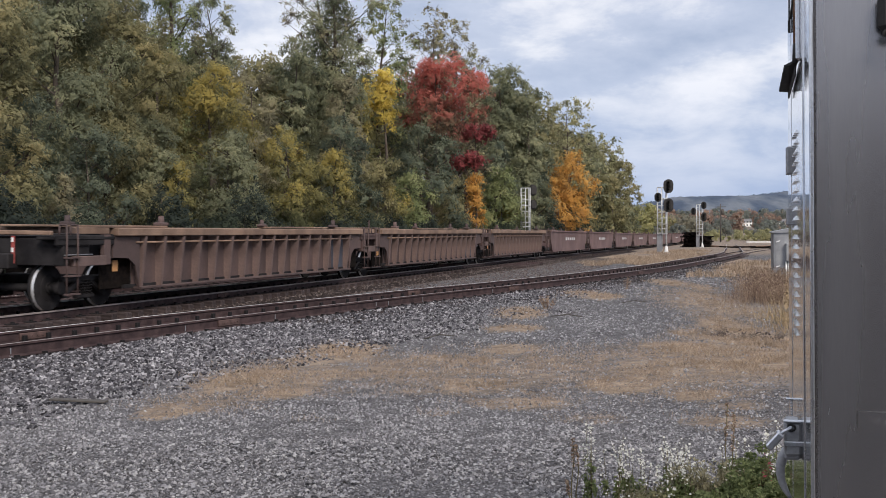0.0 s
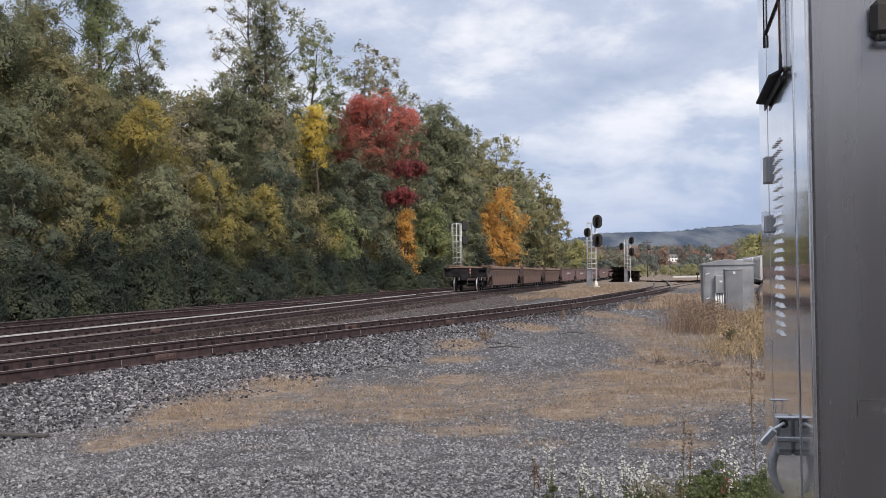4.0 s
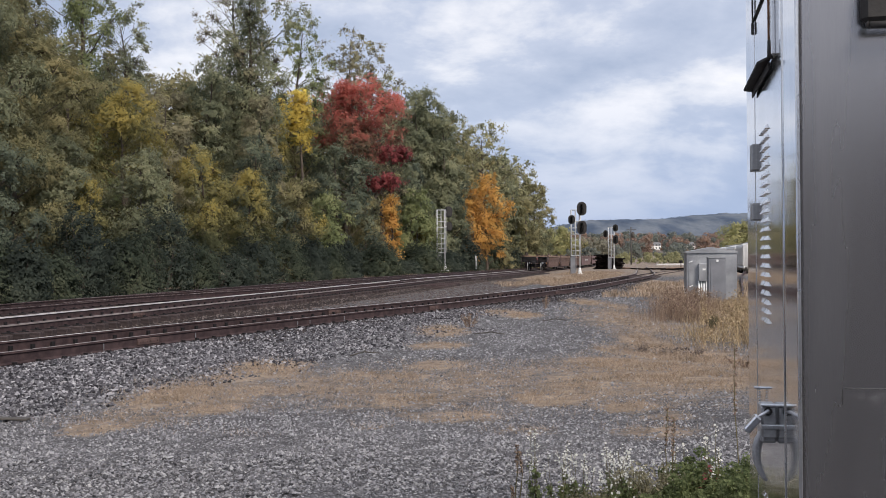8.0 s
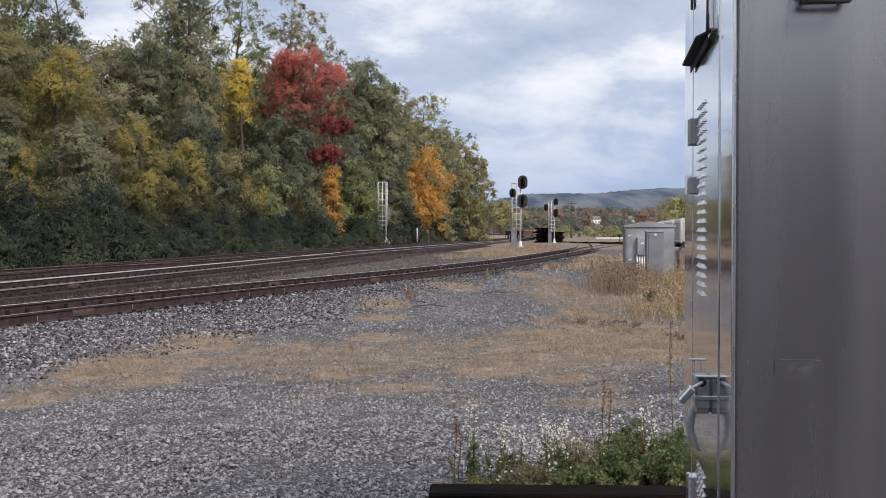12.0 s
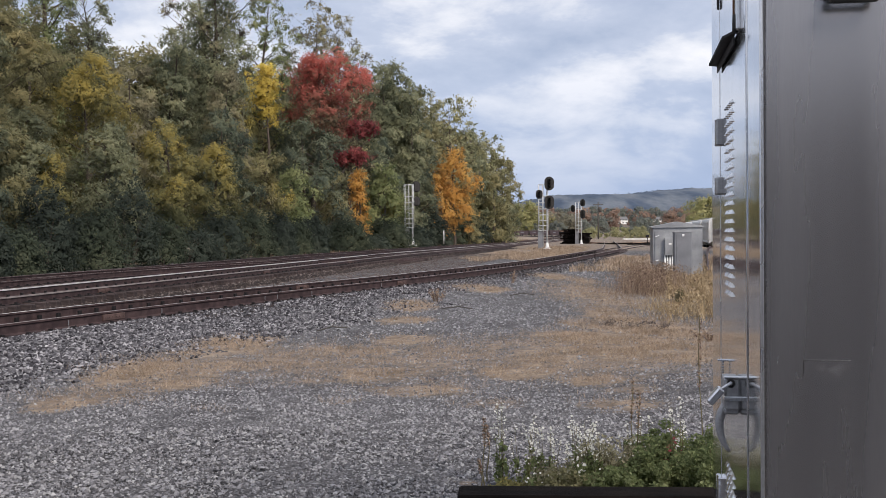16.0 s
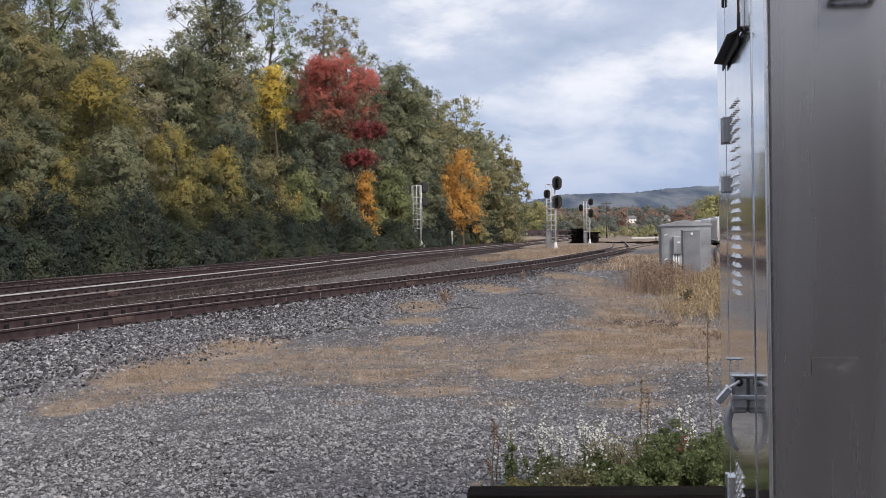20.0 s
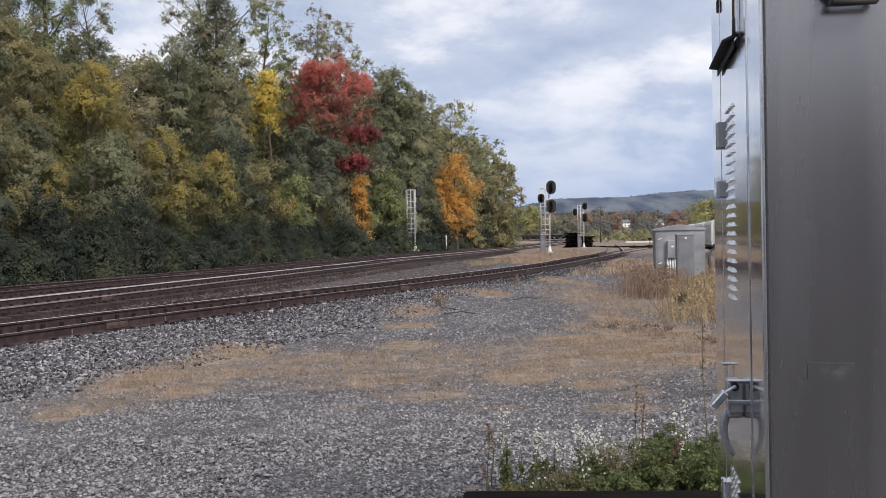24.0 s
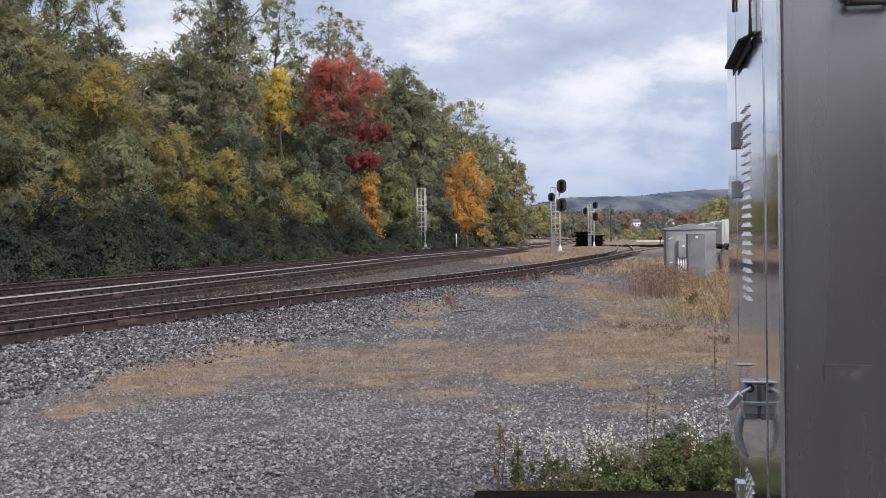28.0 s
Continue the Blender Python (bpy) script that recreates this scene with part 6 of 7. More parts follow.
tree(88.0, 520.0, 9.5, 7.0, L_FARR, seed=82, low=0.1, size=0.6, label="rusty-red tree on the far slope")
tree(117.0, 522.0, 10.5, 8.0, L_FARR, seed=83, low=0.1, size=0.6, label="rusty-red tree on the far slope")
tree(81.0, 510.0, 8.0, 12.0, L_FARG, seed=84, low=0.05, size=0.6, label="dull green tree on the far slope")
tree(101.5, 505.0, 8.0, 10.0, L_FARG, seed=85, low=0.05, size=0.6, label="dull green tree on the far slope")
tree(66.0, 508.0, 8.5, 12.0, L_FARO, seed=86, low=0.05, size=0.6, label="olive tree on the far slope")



# ---- distance ----
def distance():
    # a long wooded ridge
    xs = np.linspace(-900, 3400, 420); rows = 44
    V = []
    rng = np.random.default_rng(11)
    for j in range(rows):
        u = j / (rows - 1)
        y = 2250 + 700 * u + 0 * xs
        top = 100 + 0.042 * np.clip(xs - 321, 0, 1200) - 0.22 * np.clip(321 - xs, 0, 320) + 3 * np.sin(xs / 140 + 1.0) + 2 * np.sin(xs / 47)
        z = -6 + top * np.sin(np.pi / 2 * u) ** 0.8 + rng.normal(0, 0.9, len(xs)) * (0.4 + u)
        V.append(np.stack([xs, y, z], 1))
    V = np.stack(V, 0); i = np.arange(V.shape[0] * V.shape[1]).reshape(V.shape[:2])
    F = np.stack([i[:-1, :-1], i[:-1, 1:], i[1:, 1:], i[1:, :-1]], -1).reshape(-1, 4)
    # Distance haze is put into the blue-grey colours of ridge and ridge trees.
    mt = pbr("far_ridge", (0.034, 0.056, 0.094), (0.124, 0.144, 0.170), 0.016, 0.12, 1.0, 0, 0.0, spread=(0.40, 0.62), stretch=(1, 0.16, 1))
    tagged(new("backdrop_ridge", raw_mesh("backdrop_ridge", V.reshape(-1, 3), F, mt, True)), "long wooded ridge in the distance, haze in its blue-grey colour", "hill", kind="structure")
    # woods on and below the ridge
    n = 1500
    C = []
    for k in range(n):
        x = rng.uniform(100, 1500); y = rng.uniform(2650, 2960)
        C.append((x, y, 0))
    rd = [V[-1][int(np.argmin(np.abs(xs - c[0])))][2] for c in C]
    C = np.array([(c[0], 2950, z + rng.uniform(-6, 0)) for c, z in zip(C, rd)])
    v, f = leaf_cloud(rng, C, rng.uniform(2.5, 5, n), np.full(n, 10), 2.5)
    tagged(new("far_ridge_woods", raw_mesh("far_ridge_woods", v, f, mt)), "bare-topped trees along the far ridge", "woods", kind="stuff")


distance()


def far_wood(name, label, x0, x1, y0, y1, n, h0, h1, mat, seed, size=0.9):
    rng = np.random.default_rng(seed)
    y = rng.uniform(y0, y1, n)
    x = rng.uniform(x0, x1, n) * y
    h = rng.uniform(h0, h1, n)
    C, R = [], []
    for a, b, c, g in zip(x, y, h, ground_z(x, y)):
        if 480 < b < 980 and min(abs(a / b - 0.1795), abs(a / b - 0.2125)) < 0.009:
            continue  # clearings before the houses
        for k in range(12):
            C.append((a + rng.normal(0, c * 0.24), b + rng.normal(0, c * 0.2), g + c * rng.uniform(0.1, 0.9))); R.append(c * rng.uniform(0.10, 0.22))
    C, R = np.array(C), np.array(R)
    i = np.repeat(np.arange(len(C)), 60)
    d = unit(rng.normal(size=(len(i), 3)) + np.array([0, -0.2, 0.35]))
    P = C[i] + d * (R[i] * rng.uniform(0.6, 1.05, len(i)))[:, None]
    me = leaf_mesh(name, P, unit(d + np.array([0, 0, 0.3])), d, size * 0.7, mat, rng, 0.8)
    tagged(new(name, me), label, "woods", kind="stuff")


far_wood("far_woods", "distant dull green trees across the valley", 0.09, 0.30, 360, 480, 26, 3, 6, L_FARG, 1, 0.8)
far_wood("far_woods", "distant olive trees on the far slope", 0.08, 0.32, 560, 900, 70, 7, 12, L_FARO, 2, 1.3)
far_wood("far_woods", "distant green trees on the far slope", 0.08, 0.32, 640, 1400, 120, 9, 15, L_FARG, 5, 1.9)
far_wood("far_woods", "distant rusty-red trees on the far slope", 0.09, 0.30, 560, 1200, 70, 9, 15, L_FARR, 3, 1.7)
far_wood("far_scrub", "pale green scrub beyond the yard", 0.135, 0.30, 225, 300, 80, 1.2, 3.0, L_SPARSE, 4, 0.32)


def house(x, y, w, d, h, turn):
    o = new("house")
    tagged(o, "small white house among distant trees", "house", "distant houses")
    o.matrix_basis = pose(x, y, float(ground_z(x, y)) - 0.2, 0, 0, turn)
    part("wall", Geo().box((0, 0, h / 2), (w, d, h)), M_SIDING, o)
    g = Geo(); e = 0.5
    g.add([(-w / 2 - e, -d / 2 - e, h), (w / 2 + e, -d / 2 - e, h), (w / 2 + e, d / 2 + e, h), (-w / 2 - e, d / 2 + e, h), (-w / 2 - e, 0, h + d * 0.4), (w / 2 + e, 0, h + d * 0.4)], [(0, 1, 5, 4), (2, 3, 4, 5), (0, 4, 3), (1, 2, 5), (0, 3, 2, 1)])
    part("roof", g, M_ROOF, o)
    for k in range(3):
        for j in range(2):
            part("window", Geo().box((-w / 2 + w * (k + 0.6) / 3.2, -d / 2 - 0.03, 1.4 + j * 2.5), (1.0, 0.1, 1.3)), M_GLASS, o)


house(161, 900, 9, 6, 3.6, 15)
house(171, 945, 7, 6, 3.6, -10)
house(203, 960, 8, 6, 3.6, 5)
house(209, 985, 6, 6, 4.0, 25)


def utility_pole():
    p = new("utility_pole")
    tagged(p, "dark utility pole at the far end of the yard", "pole")
    p.matrix_basis = pose(36.9, 235, float(ground_z(36.9, 235)))
    part("pole", Geo().cyl((0, 0, 0), (0, 0, 8.2), 0.17, 0.11, 8), M_POLE, p)
    part("crossarm", Geo().box((0, 0, 7.6), (2.2, 0.12, 0.14)), M_POLE, p)
    part("transformer", Geo().cyl((0.42, -0.1, 5.9), (0.42, -0.1, 7.0), 0.34, n=10).cyl((0.42, -0.1, 7.0), (0.42, -0.1, 7.15), 0.3, 0.12, 10), M_POLE, p, "dark pole transformer")


utility_pole()


def switch_stand(x, y):
    s = new("switch_stand")
    tagged(s, "dark low switch stand beside the yard tracks", "switch stand")
    s.matrix_basis = pose(x, y, float(ground_z(x, y)))
    part("base", Geo().box((0, 0, 0.08), (0.6, 0.5, 0.16), ch=0.02), M_DARK, s)
    part("mast", Geo().cyl((0, 0, 0.1), (0, 0, 1.1), 0.05, n=8), M_DARK, s)
    part("target", Geo().box((0, 0, 1.05), (0.4, 0.04, 0.3), ch=0.02), M_DARK, s)


switch_stand(25.6, 126.0)


def far_wall():
    tagged(part("wall_far", Geo().box((0, 0, 0.18), (9, 0.6, 0.36), ch=0.04), M_CONCRETE, m=pose(43.2, 215, float(ground_z(44, 215)) - 0.05, 0, 0, 4)), "low pale concrete wall at the far yard", "wall", kind="structure")


far_wall()


# ---- loose stones ----
def chips(name, label, x, y, z, size, mat, seed):
    """Small angular chips lying on the ground: jittered four-sided points."""
    rng = np.random.default_rng(seed)
    n = len(x)
    base = np.array([(1, 0, -0.2), (0, 1, -0.2), (-1, 0, -0.2), (0, -1, -0.2), (0, 0, 0.72)], float)
    V = base[None] * rng.uniform(0.6, 1.2, (n, 5, 1)) + rng.normal(0, 0.2, (n, 5, 3))
    a = rng.uniform(0, 2 * np.pi, n); c, s = np.cos(a)[:, None], np.sin(a)[:, None]
    V = np.stack([V[:, :, 0] * c - V[:, :, 1] * s, V[:, :, 0] * s + V[:, :, 1] * c, V[:, :, 2]], 2) * (size * 0.5)[:, None, None]
    V += np.stack([x, y, z + size * 0.05], 1)[:, None, :]
    f = np.array([(0, 1, 4), (1, 2, 4), (2, 3, 4), (3, 0, 4)])
    F = (f[None] + 5 * np.arange(n)[:, None, None]).reshape(-1, 3)
    tagged(new(name, raw_mesh(name, V.reshape(-1, 3), F, mat)), label, "gravel", kind="stuff")


def stones(name, label, x, y, z, size, mat, seed):
    """Angular stones, each a squashed and jittered octahedron."""
    rng = np.random.default_rng(seed)
    n = len(x)
    base = np.array([(1, 0, 0), (-1, 0, 0), (0, 1, 0), (0, -1, 0), (0, 0, 1), (0, 0, -1)], float)
    V = base[None] * rng.uniform(0.55, 1.15, (n, 6, 1)) + rng.normal(0, 0.22, (n, 6, 3))
    V[:, :, 2] *= 0.75
    a = rng.uniform(0, 2 * np.pi, n); c, s = np.cos(a), np.sin(a)
    b = rng.uniform(-0.6, 0.6, n); cb, sb = np.cos(b), np.sin(b)
    X = V[:, :, 0] * cb[:, None] + V[:, :, 2] * sb[:, None]; Z = -V[:, :, 0] * sb[:, None] + V[:, :, 2] * cb[:, None]
    Y = V[:, :, 1]
    V = np.stack([X * c[:, None] - Y * s[:, None], X * s[:, None] + Y * c[:, None], Z], 2) * (size * 0.5)[:, None, None]
    V += np.stack([x, y, z + size * 0.16], 1)[:, None, :]
    f = np.array([(0, 2, 4), (2, 1, 4), (1, 3, 4), (3, 0, 4), (2, 0, 5), (1, 2, 5), (3, 1, 5), (0, 3, 5)])
    F = (f[None] + 6 * np.arange(n)[:, None, None]).reshape(-1, 3)
    tagged(new(name, raw_mesh(name, V.reshape(-1, 3), F, mat)), label, "gravel", kind="stuff")


def siding_side(x, y):
    """Distance to the right of the siding's centre line."""
    return near_dist(np.stack([x, y], 1), SIDING) * np.where(x > np.interp(y, SIDING[:, 1], SIDING[:, 0]), 1, -1)


def bed_z(x, y, d):
    top = rail_z(y) - 0.215
    g = ground_z(x, y)
    w = np.clip((3.05 - np.abs(d)) / 1.5, 0, 1)
    return np.maximum(g * (1 - w) + top * w, g)


def loose_stones():
    rng = np.random.default_rng(21)
    # fine gravel of the yard
    xs, ys, ss = [], [], []
    for y0, y1, dens, lo, hi in ((5.6, 8.0, 2300, 0.014, 0.045), (8.0, 11.0, 1700, 0.015, 0.045), (11.0, 16.0, 800, 0.018, 0.048), (16.0, 26.0, 210, 0.028, 0.066), (26.0, 46.0, 48, 0.045, 0.095)):
        n = int(dens * (y1 - y0) * (y1 + y0) / 2 * 1.02)
        y = rng.uniform(y0, y1, n); x = rng.uniform(-0.56, 0.46, n) * y
        xs.append(x); ys.append(y); ss.append(rng.uniform(0, 1, n) ** 2.2 * (hi - lo) + lo)
    x, y, s = np.concatenate(xs), np.concatenate(ys), np.concatenate(ss)
    d = siding_side(x, y)
    keep = (d > 2.6) & (rng.uniform(0, 1, len(x)) > 0.85 * np.clip(dryness(x, y) * 1.5, 0, 1))
    x, y, s = x[keep], y[keep], s[keep]
    near = y < 8.5
    stones("gravel", "loose grey gravel scattered over the yard", x[near], y[near], ground_z(x[near], y[near]), s[near], M_STONES, 1)
    far = ~near
    chips("gravel", "grey gravel spread over the yard towards the cabinets", x[far], y[far], ground_z(x[far], y[far]), s[far], M_STONES, 4)
    # large pale ballast beside the siding
    xs, ys = [], []
    for y0, y1, dens in ((7.5, 20, 560), (20, 34, 260), (34, 60, 60)):
        n = int(dens * (y1 - y0) * 10)
        y = rng.uniform(y0, y1, n); xc = np.interp(y, SIDING[:, 1], SIDING[:, 0])
        xs.append(xc + rng.uniform(-3.0, 7.0, n)); ys.append(y)
    x, y = np.concatenate(xs), np.concatenate(ys)
    d = siding_side(x, y)
    keep = (np.abs(x) < 0.56 * y) & (np.abs(np.abs(d) - 0.755) > 0.12) & ((d > 0.6) | (rng.uniform(0, 1, len(x)) < 0.12)) & (d > -1.2) & (rng.uniform(0, 1, len(x)) < np.clip((np.where(y > 24, 3.6, 5.2) - d) / 1.6, 0, 1) * (1 - 0.75 * np.clip(dryness(x, y) * 1.2, 0, 1)))
    x, y, d = x[keep], y[keep], d[keep]
    s = rng.uniform(0.03, 0.075, len(x)) * np.where(rng.uniform(0, 1, len(x)) < 0.05, 1.4, 1)
    z = bed_z(x, y, d)
    stones("ballast_stones", "angular pale grey ballast stones beside the siding", x, y, z, s, M_STONES_B, 2)
    # browner ballast between the siding and the main line
    n = 42000
    y = rng.uniform(16, 75, n) ; y = 16 + (y - 16) ** 1.6 / 59 ** 0.6
    xm = np.interp(y, MAIN[:620, 1], MAIN[:620, 0])
    x = xm + rng.uniform(-7, 7, n)
    d = siding_side(x, y)
    keep = (d < -1.3) & (x > xm - 6.4)
    x, y, xm = x[keep], y[keep], xm[keep]
    s = rng.uniform(0.04, 0.075, len(x))
    zt = rail_z(y) - 0.285 - 0.02 * np.clip((36 - y) / 14, 0, 1)
    off = (x - xm) * 0.98
    w = np.clip((3.1 - off) / 1.3, 0, 1)
    z = np.maximum(zt * w + ground_z(x, y) * (1 - w), np.where(off > 1.8, bed_z(x, y, siding_side(x, y)), -9))
    rail = (np.abs(np.abs(off) - 0.755) < 0.12) | (np.abs(np.abs(off + 4.55) - 0.755) < 0.12)
    k = ~rail
    stones("ballast_stones", "brownish ballast stones along the main line", x[k], y[k], z[k], s[k], M_STONES_M, 3)


loose_stones()


# ---- dry grass and weeds ----
def blades(name, label, x, y, z, h, width, lean, mat, seed, cat="grass"):
    rng = np.random.default_rng(seed)
    n = len(x)
    a = rng.uniform(0, 2 * np.pi, n)
    w = np.stack([np.cos(a), np.sin(a), np.zeros(n)], 1) * width[:, None] * 0.5
    b = rng.uniform(0, 2 * np.pi, n)
    l = np.stack([np.cos(b), np.sin(b), np.zeros(n)], 1) * (h * lean * rng.uniform(0.2, 1.0, n))[:, None]
    P = np.stack([x, y, z], 1)
    up = np.zeros((n, 3)); up[:, 2] = h
    V = np.stack([P - w, P + w, P + w * 0.6 + l * 0.45 + up * 0.6, P + l + up * 0.96, P - w * 0.6 + l * 0.45 + up * 0.6], 1).reshape(-1, 3)
    F = np.array([(0, 1, 2, 4)])[None] + 5 * np.arange(n)[:, None, None]
    G = np.array([(4, 2, 3)])[None] + 5 * np.arange(n)[:, None, None]
    F = np.concatenate([F.reshape(-1, 4)[:, [0, 1, 2]], F.reshape(-1, 4)[:, [0, 2, 3]], G.reshape(-1, 3)])
    tagged(new(name, raw_mesh(name, V, F, mat)), label, cat, kind="stuff")


def grasses():
    rng = np.random.default_rng(31)
    X, Y = [], []
    for px, py, a, b, d in PATCHES:
        if py > 60:
            continue
        n = int(min(12000, 420 * a * b * d * (14 / py) ** 0.8 * 9))
        u = rng.normal(0, 0.48, (n * 2, 2))
        u = u[(u ** 2).sum(1) < 1.3][:n]
        X.append(px + u[:, 0] * a); Y.append(py + u[:, 1] * b)
    x, y = np.concatenate(X), np.concatenate(Y)
    keep = np.array([noise.noise((p * 1.3, q * 1.3, 0)) > -0.22 for p, q in zip(x, y)]) & (siding_side(x, y) > 1.5)
    x, y = x[keep], y[keep]
    n = len(x)
    blades("dry_grass", "low straw-coloured dead grass on the gravel", x, y, ground_z(x, y) - 0.01, rng.uniform(0.0, 1.0, n) ** 2.0 * 0.085 + 0.012, rng.uniform(0.0025, 0.005, n) * np.clip(y / 12, 0.8, 2.5), 1.5, M_STRAW, 1)
    # strip of pale grass between the siding and the main line
    n = 22000
    u = rng.uniform(0, 1, n); y = 55 + 60 * u
    xa = np.interp(y, MAIN[:620, 1], MAIN[:620, 0]) + 4.3; xb = np.interp(y, SIDING[:, 1], SIDING[:, 0]) - 2.0
    x = xa + (xb - xa) * rng.beta(1.6, 1.2, n)
    keep = np.array([noise.noise((p * 0.45, q * 0.12, 5)) > -0.12 for p, q in zip(x, y)])
    x, y = x[keep], y[keep]; n = len(x)
    blades("dry_grass", "pale dry grass between the two lines", x, y, ground_z(x, y), rng.uniform(0.0, 1.0, n) ** 1.7 * 0.24 + 0.04, rng.uniform(0.012, 0.024, n), 1.3, M_STRAW, 2)
    # weeds round the relay case: low straw, golden clumps, dark stems
    def clear(x, y):
        return ((np.abs(x - 8.6) > 1.05) | (np.abs(y - 37.6) > 1.6)) & ((np.abs(x - 8.45) > 0.45) | (np.abs(y - 35.4) > 0.5))
    n = 15000
    y = rng.uniform(16, 42, n); x = rng.uniform(0.165, 0.36, n) * y
    keep = clear(x, y) & np.array([noise.noise((p * 0.8, q * 0.45, 3)) > -0.30 + 0.42 * (p < 0.204 * q) for p, q in zip(x, y)])
    x, y = x[keep], y[keep]
    n = len(x)
    blades("dry_grass", "matted straw grass round the relay case", x, y, ground_z(x, y) - 0.01, rng.uniform(0.0, 1.0, n) ** 2.0 * 0.13 + 0.02, rng.uniform(0.004, 0.009, n), 1.8, M_STRAW, 3)
    n = 9000
    k = rng.integers(0, 60, n)
    cy = rng.uniform(18.5, 33, 60); cx = (0.222 + rng.uniform(0, 0.08, 60)) * cy
    y = cy[k] + rng.normal(0, 0.55, n); x = cx[k] + rng.normal(0, 0.28, n)
    keep = clear(x, y); x, y = x[keep], y[keep]; n = len(x)
    blades("dead_weeds", "golden dead weeds beside the relay case", x, y, ground_z(x, y), rng.uniform(0.12, 1.0, n) ** 1.4 * np.where(np.abs(x / y - 0.238) < 0.014, 0.27, 0.52), rng.uniform(0.006, 0.012, n), 1.0, M_GOLD, 7, "weeds")
    n = 5600
    k = rng.integers(0, 46, n)
    cy = rng.uniform(24.5, 34.0, 46); cx = (0.193 + rng.uniform(0, 1, 46) * 0.029) * cy
    y = cy[k] + rng.normal(0, 0.5, n); x = cx[k] + rng.normal(0, 0.34, n)
    keep = clear(x, y); x, y = x[keep], y[keep]; n = len(x)
    blades("dead_weeds", "dark red-brown dead weeds before the relay case", x, y, ground_z(x, y), rng.uniform(0.12, 1.0, n) ** 1.5 * 0.68, rng.uniform(0.004, 0.008, n), 0.35, M_WEED, 4, "weeds")
    # seed heads
    m = 1200
    i = rng.integers(0, n, m)
    V, F = leaf_cloud(rng, np.stack([x[i], y[i], ground_z(x[i], y[i]) + rng.uniform(0.25, 0.62, m)], 1), np.full(m, 0.04), np.full(m, 4), 0.03)
    tagged(new("seed_heads", raw_mesh("seed_heads", V, F, M_WEED)), "brown seed heads on the dead weeds", "weeds", kind="stuff")
    # dry leaves and seeds clinging to the weeds
    for nm, lb, lo, hi, mt, q in (("dead_leaves", "dark dry leaves on the dead weeds", 0.192, 0.220, M_WEED, 1500), ("seed_fluff", "golden seed tufts on the dead weeds", 0.222, 0.31, M_GOLD, 5000), ("seed_fluff", "pale seed tufts on the dead weeds", 0.186, 0.25, M_STRAW, 900)):
        yy = rng.uniform(19 if mt == M_GOLD else 24.5, 34, q); xx = rng.uniform(lo, hi, q) * yy
        kk = clear(xx, yy) & np.array([noise.noise((a * 1.1, b * 0.7, 9)) > -0.1 for a, b in zip(xx, yy)])
        xx, yy = xx[kk], yy[kk]
        V, F = leaf_cloud(rng, np.stack([xx, yy, ground_z(xx, yy) + rng.uniform(0.05, 1, len(xx)) ** 1.3 * np.where(np.abs(xx / yy - 0.238) < 0.012, 0.25, 0.5)], 1), np.full(len(xx), 0.05), np.full(len(xx), 4), 0.035)
        tagged(new(nm, raw_mesh(nm, V, F, mt)), lb, "weeds", kind="stuff")
    n = 7000
    y = rng.uniform(40, 62, n); x = rng.uniform(0.13, 0.27, n) * y
    keep = np.array([noise.noise((p * 0.5, q * 0.3, 7)) > -0.1 for p, q in zip(x, y)])
    x, y = x[keep], y[keep]
    keep = (siding_side(x, y) > 2.2)
    x, y = x[keep], y[keep]; n = len(x)
    blades("dry_grass", "dry grass at the yard's far side", x, y, ground_z(x, y), rng.uniform(0.05, 0.28, n), rng.uniform(0.02, 0.035, n), 0.9, M_STRAW, 5)
    # rough strip at the foot of the woods
    n = 2600
    i = rng.integers(190, 520, n)
    P = beside(MAIN, 8.2)[i] + rng.normal(0, 0.5, (n, 2))
    blades("verge_grass", "tangled pale grass at the foot of the woods", P[:, 0], P[:, 1], ground_z(P[:, 0], P[:, 1]), rng.uniform(0.1, 0.35, n), rng.uniform(0.02, 0.05, n), 0.8, M_WEED, 6)


grasses()


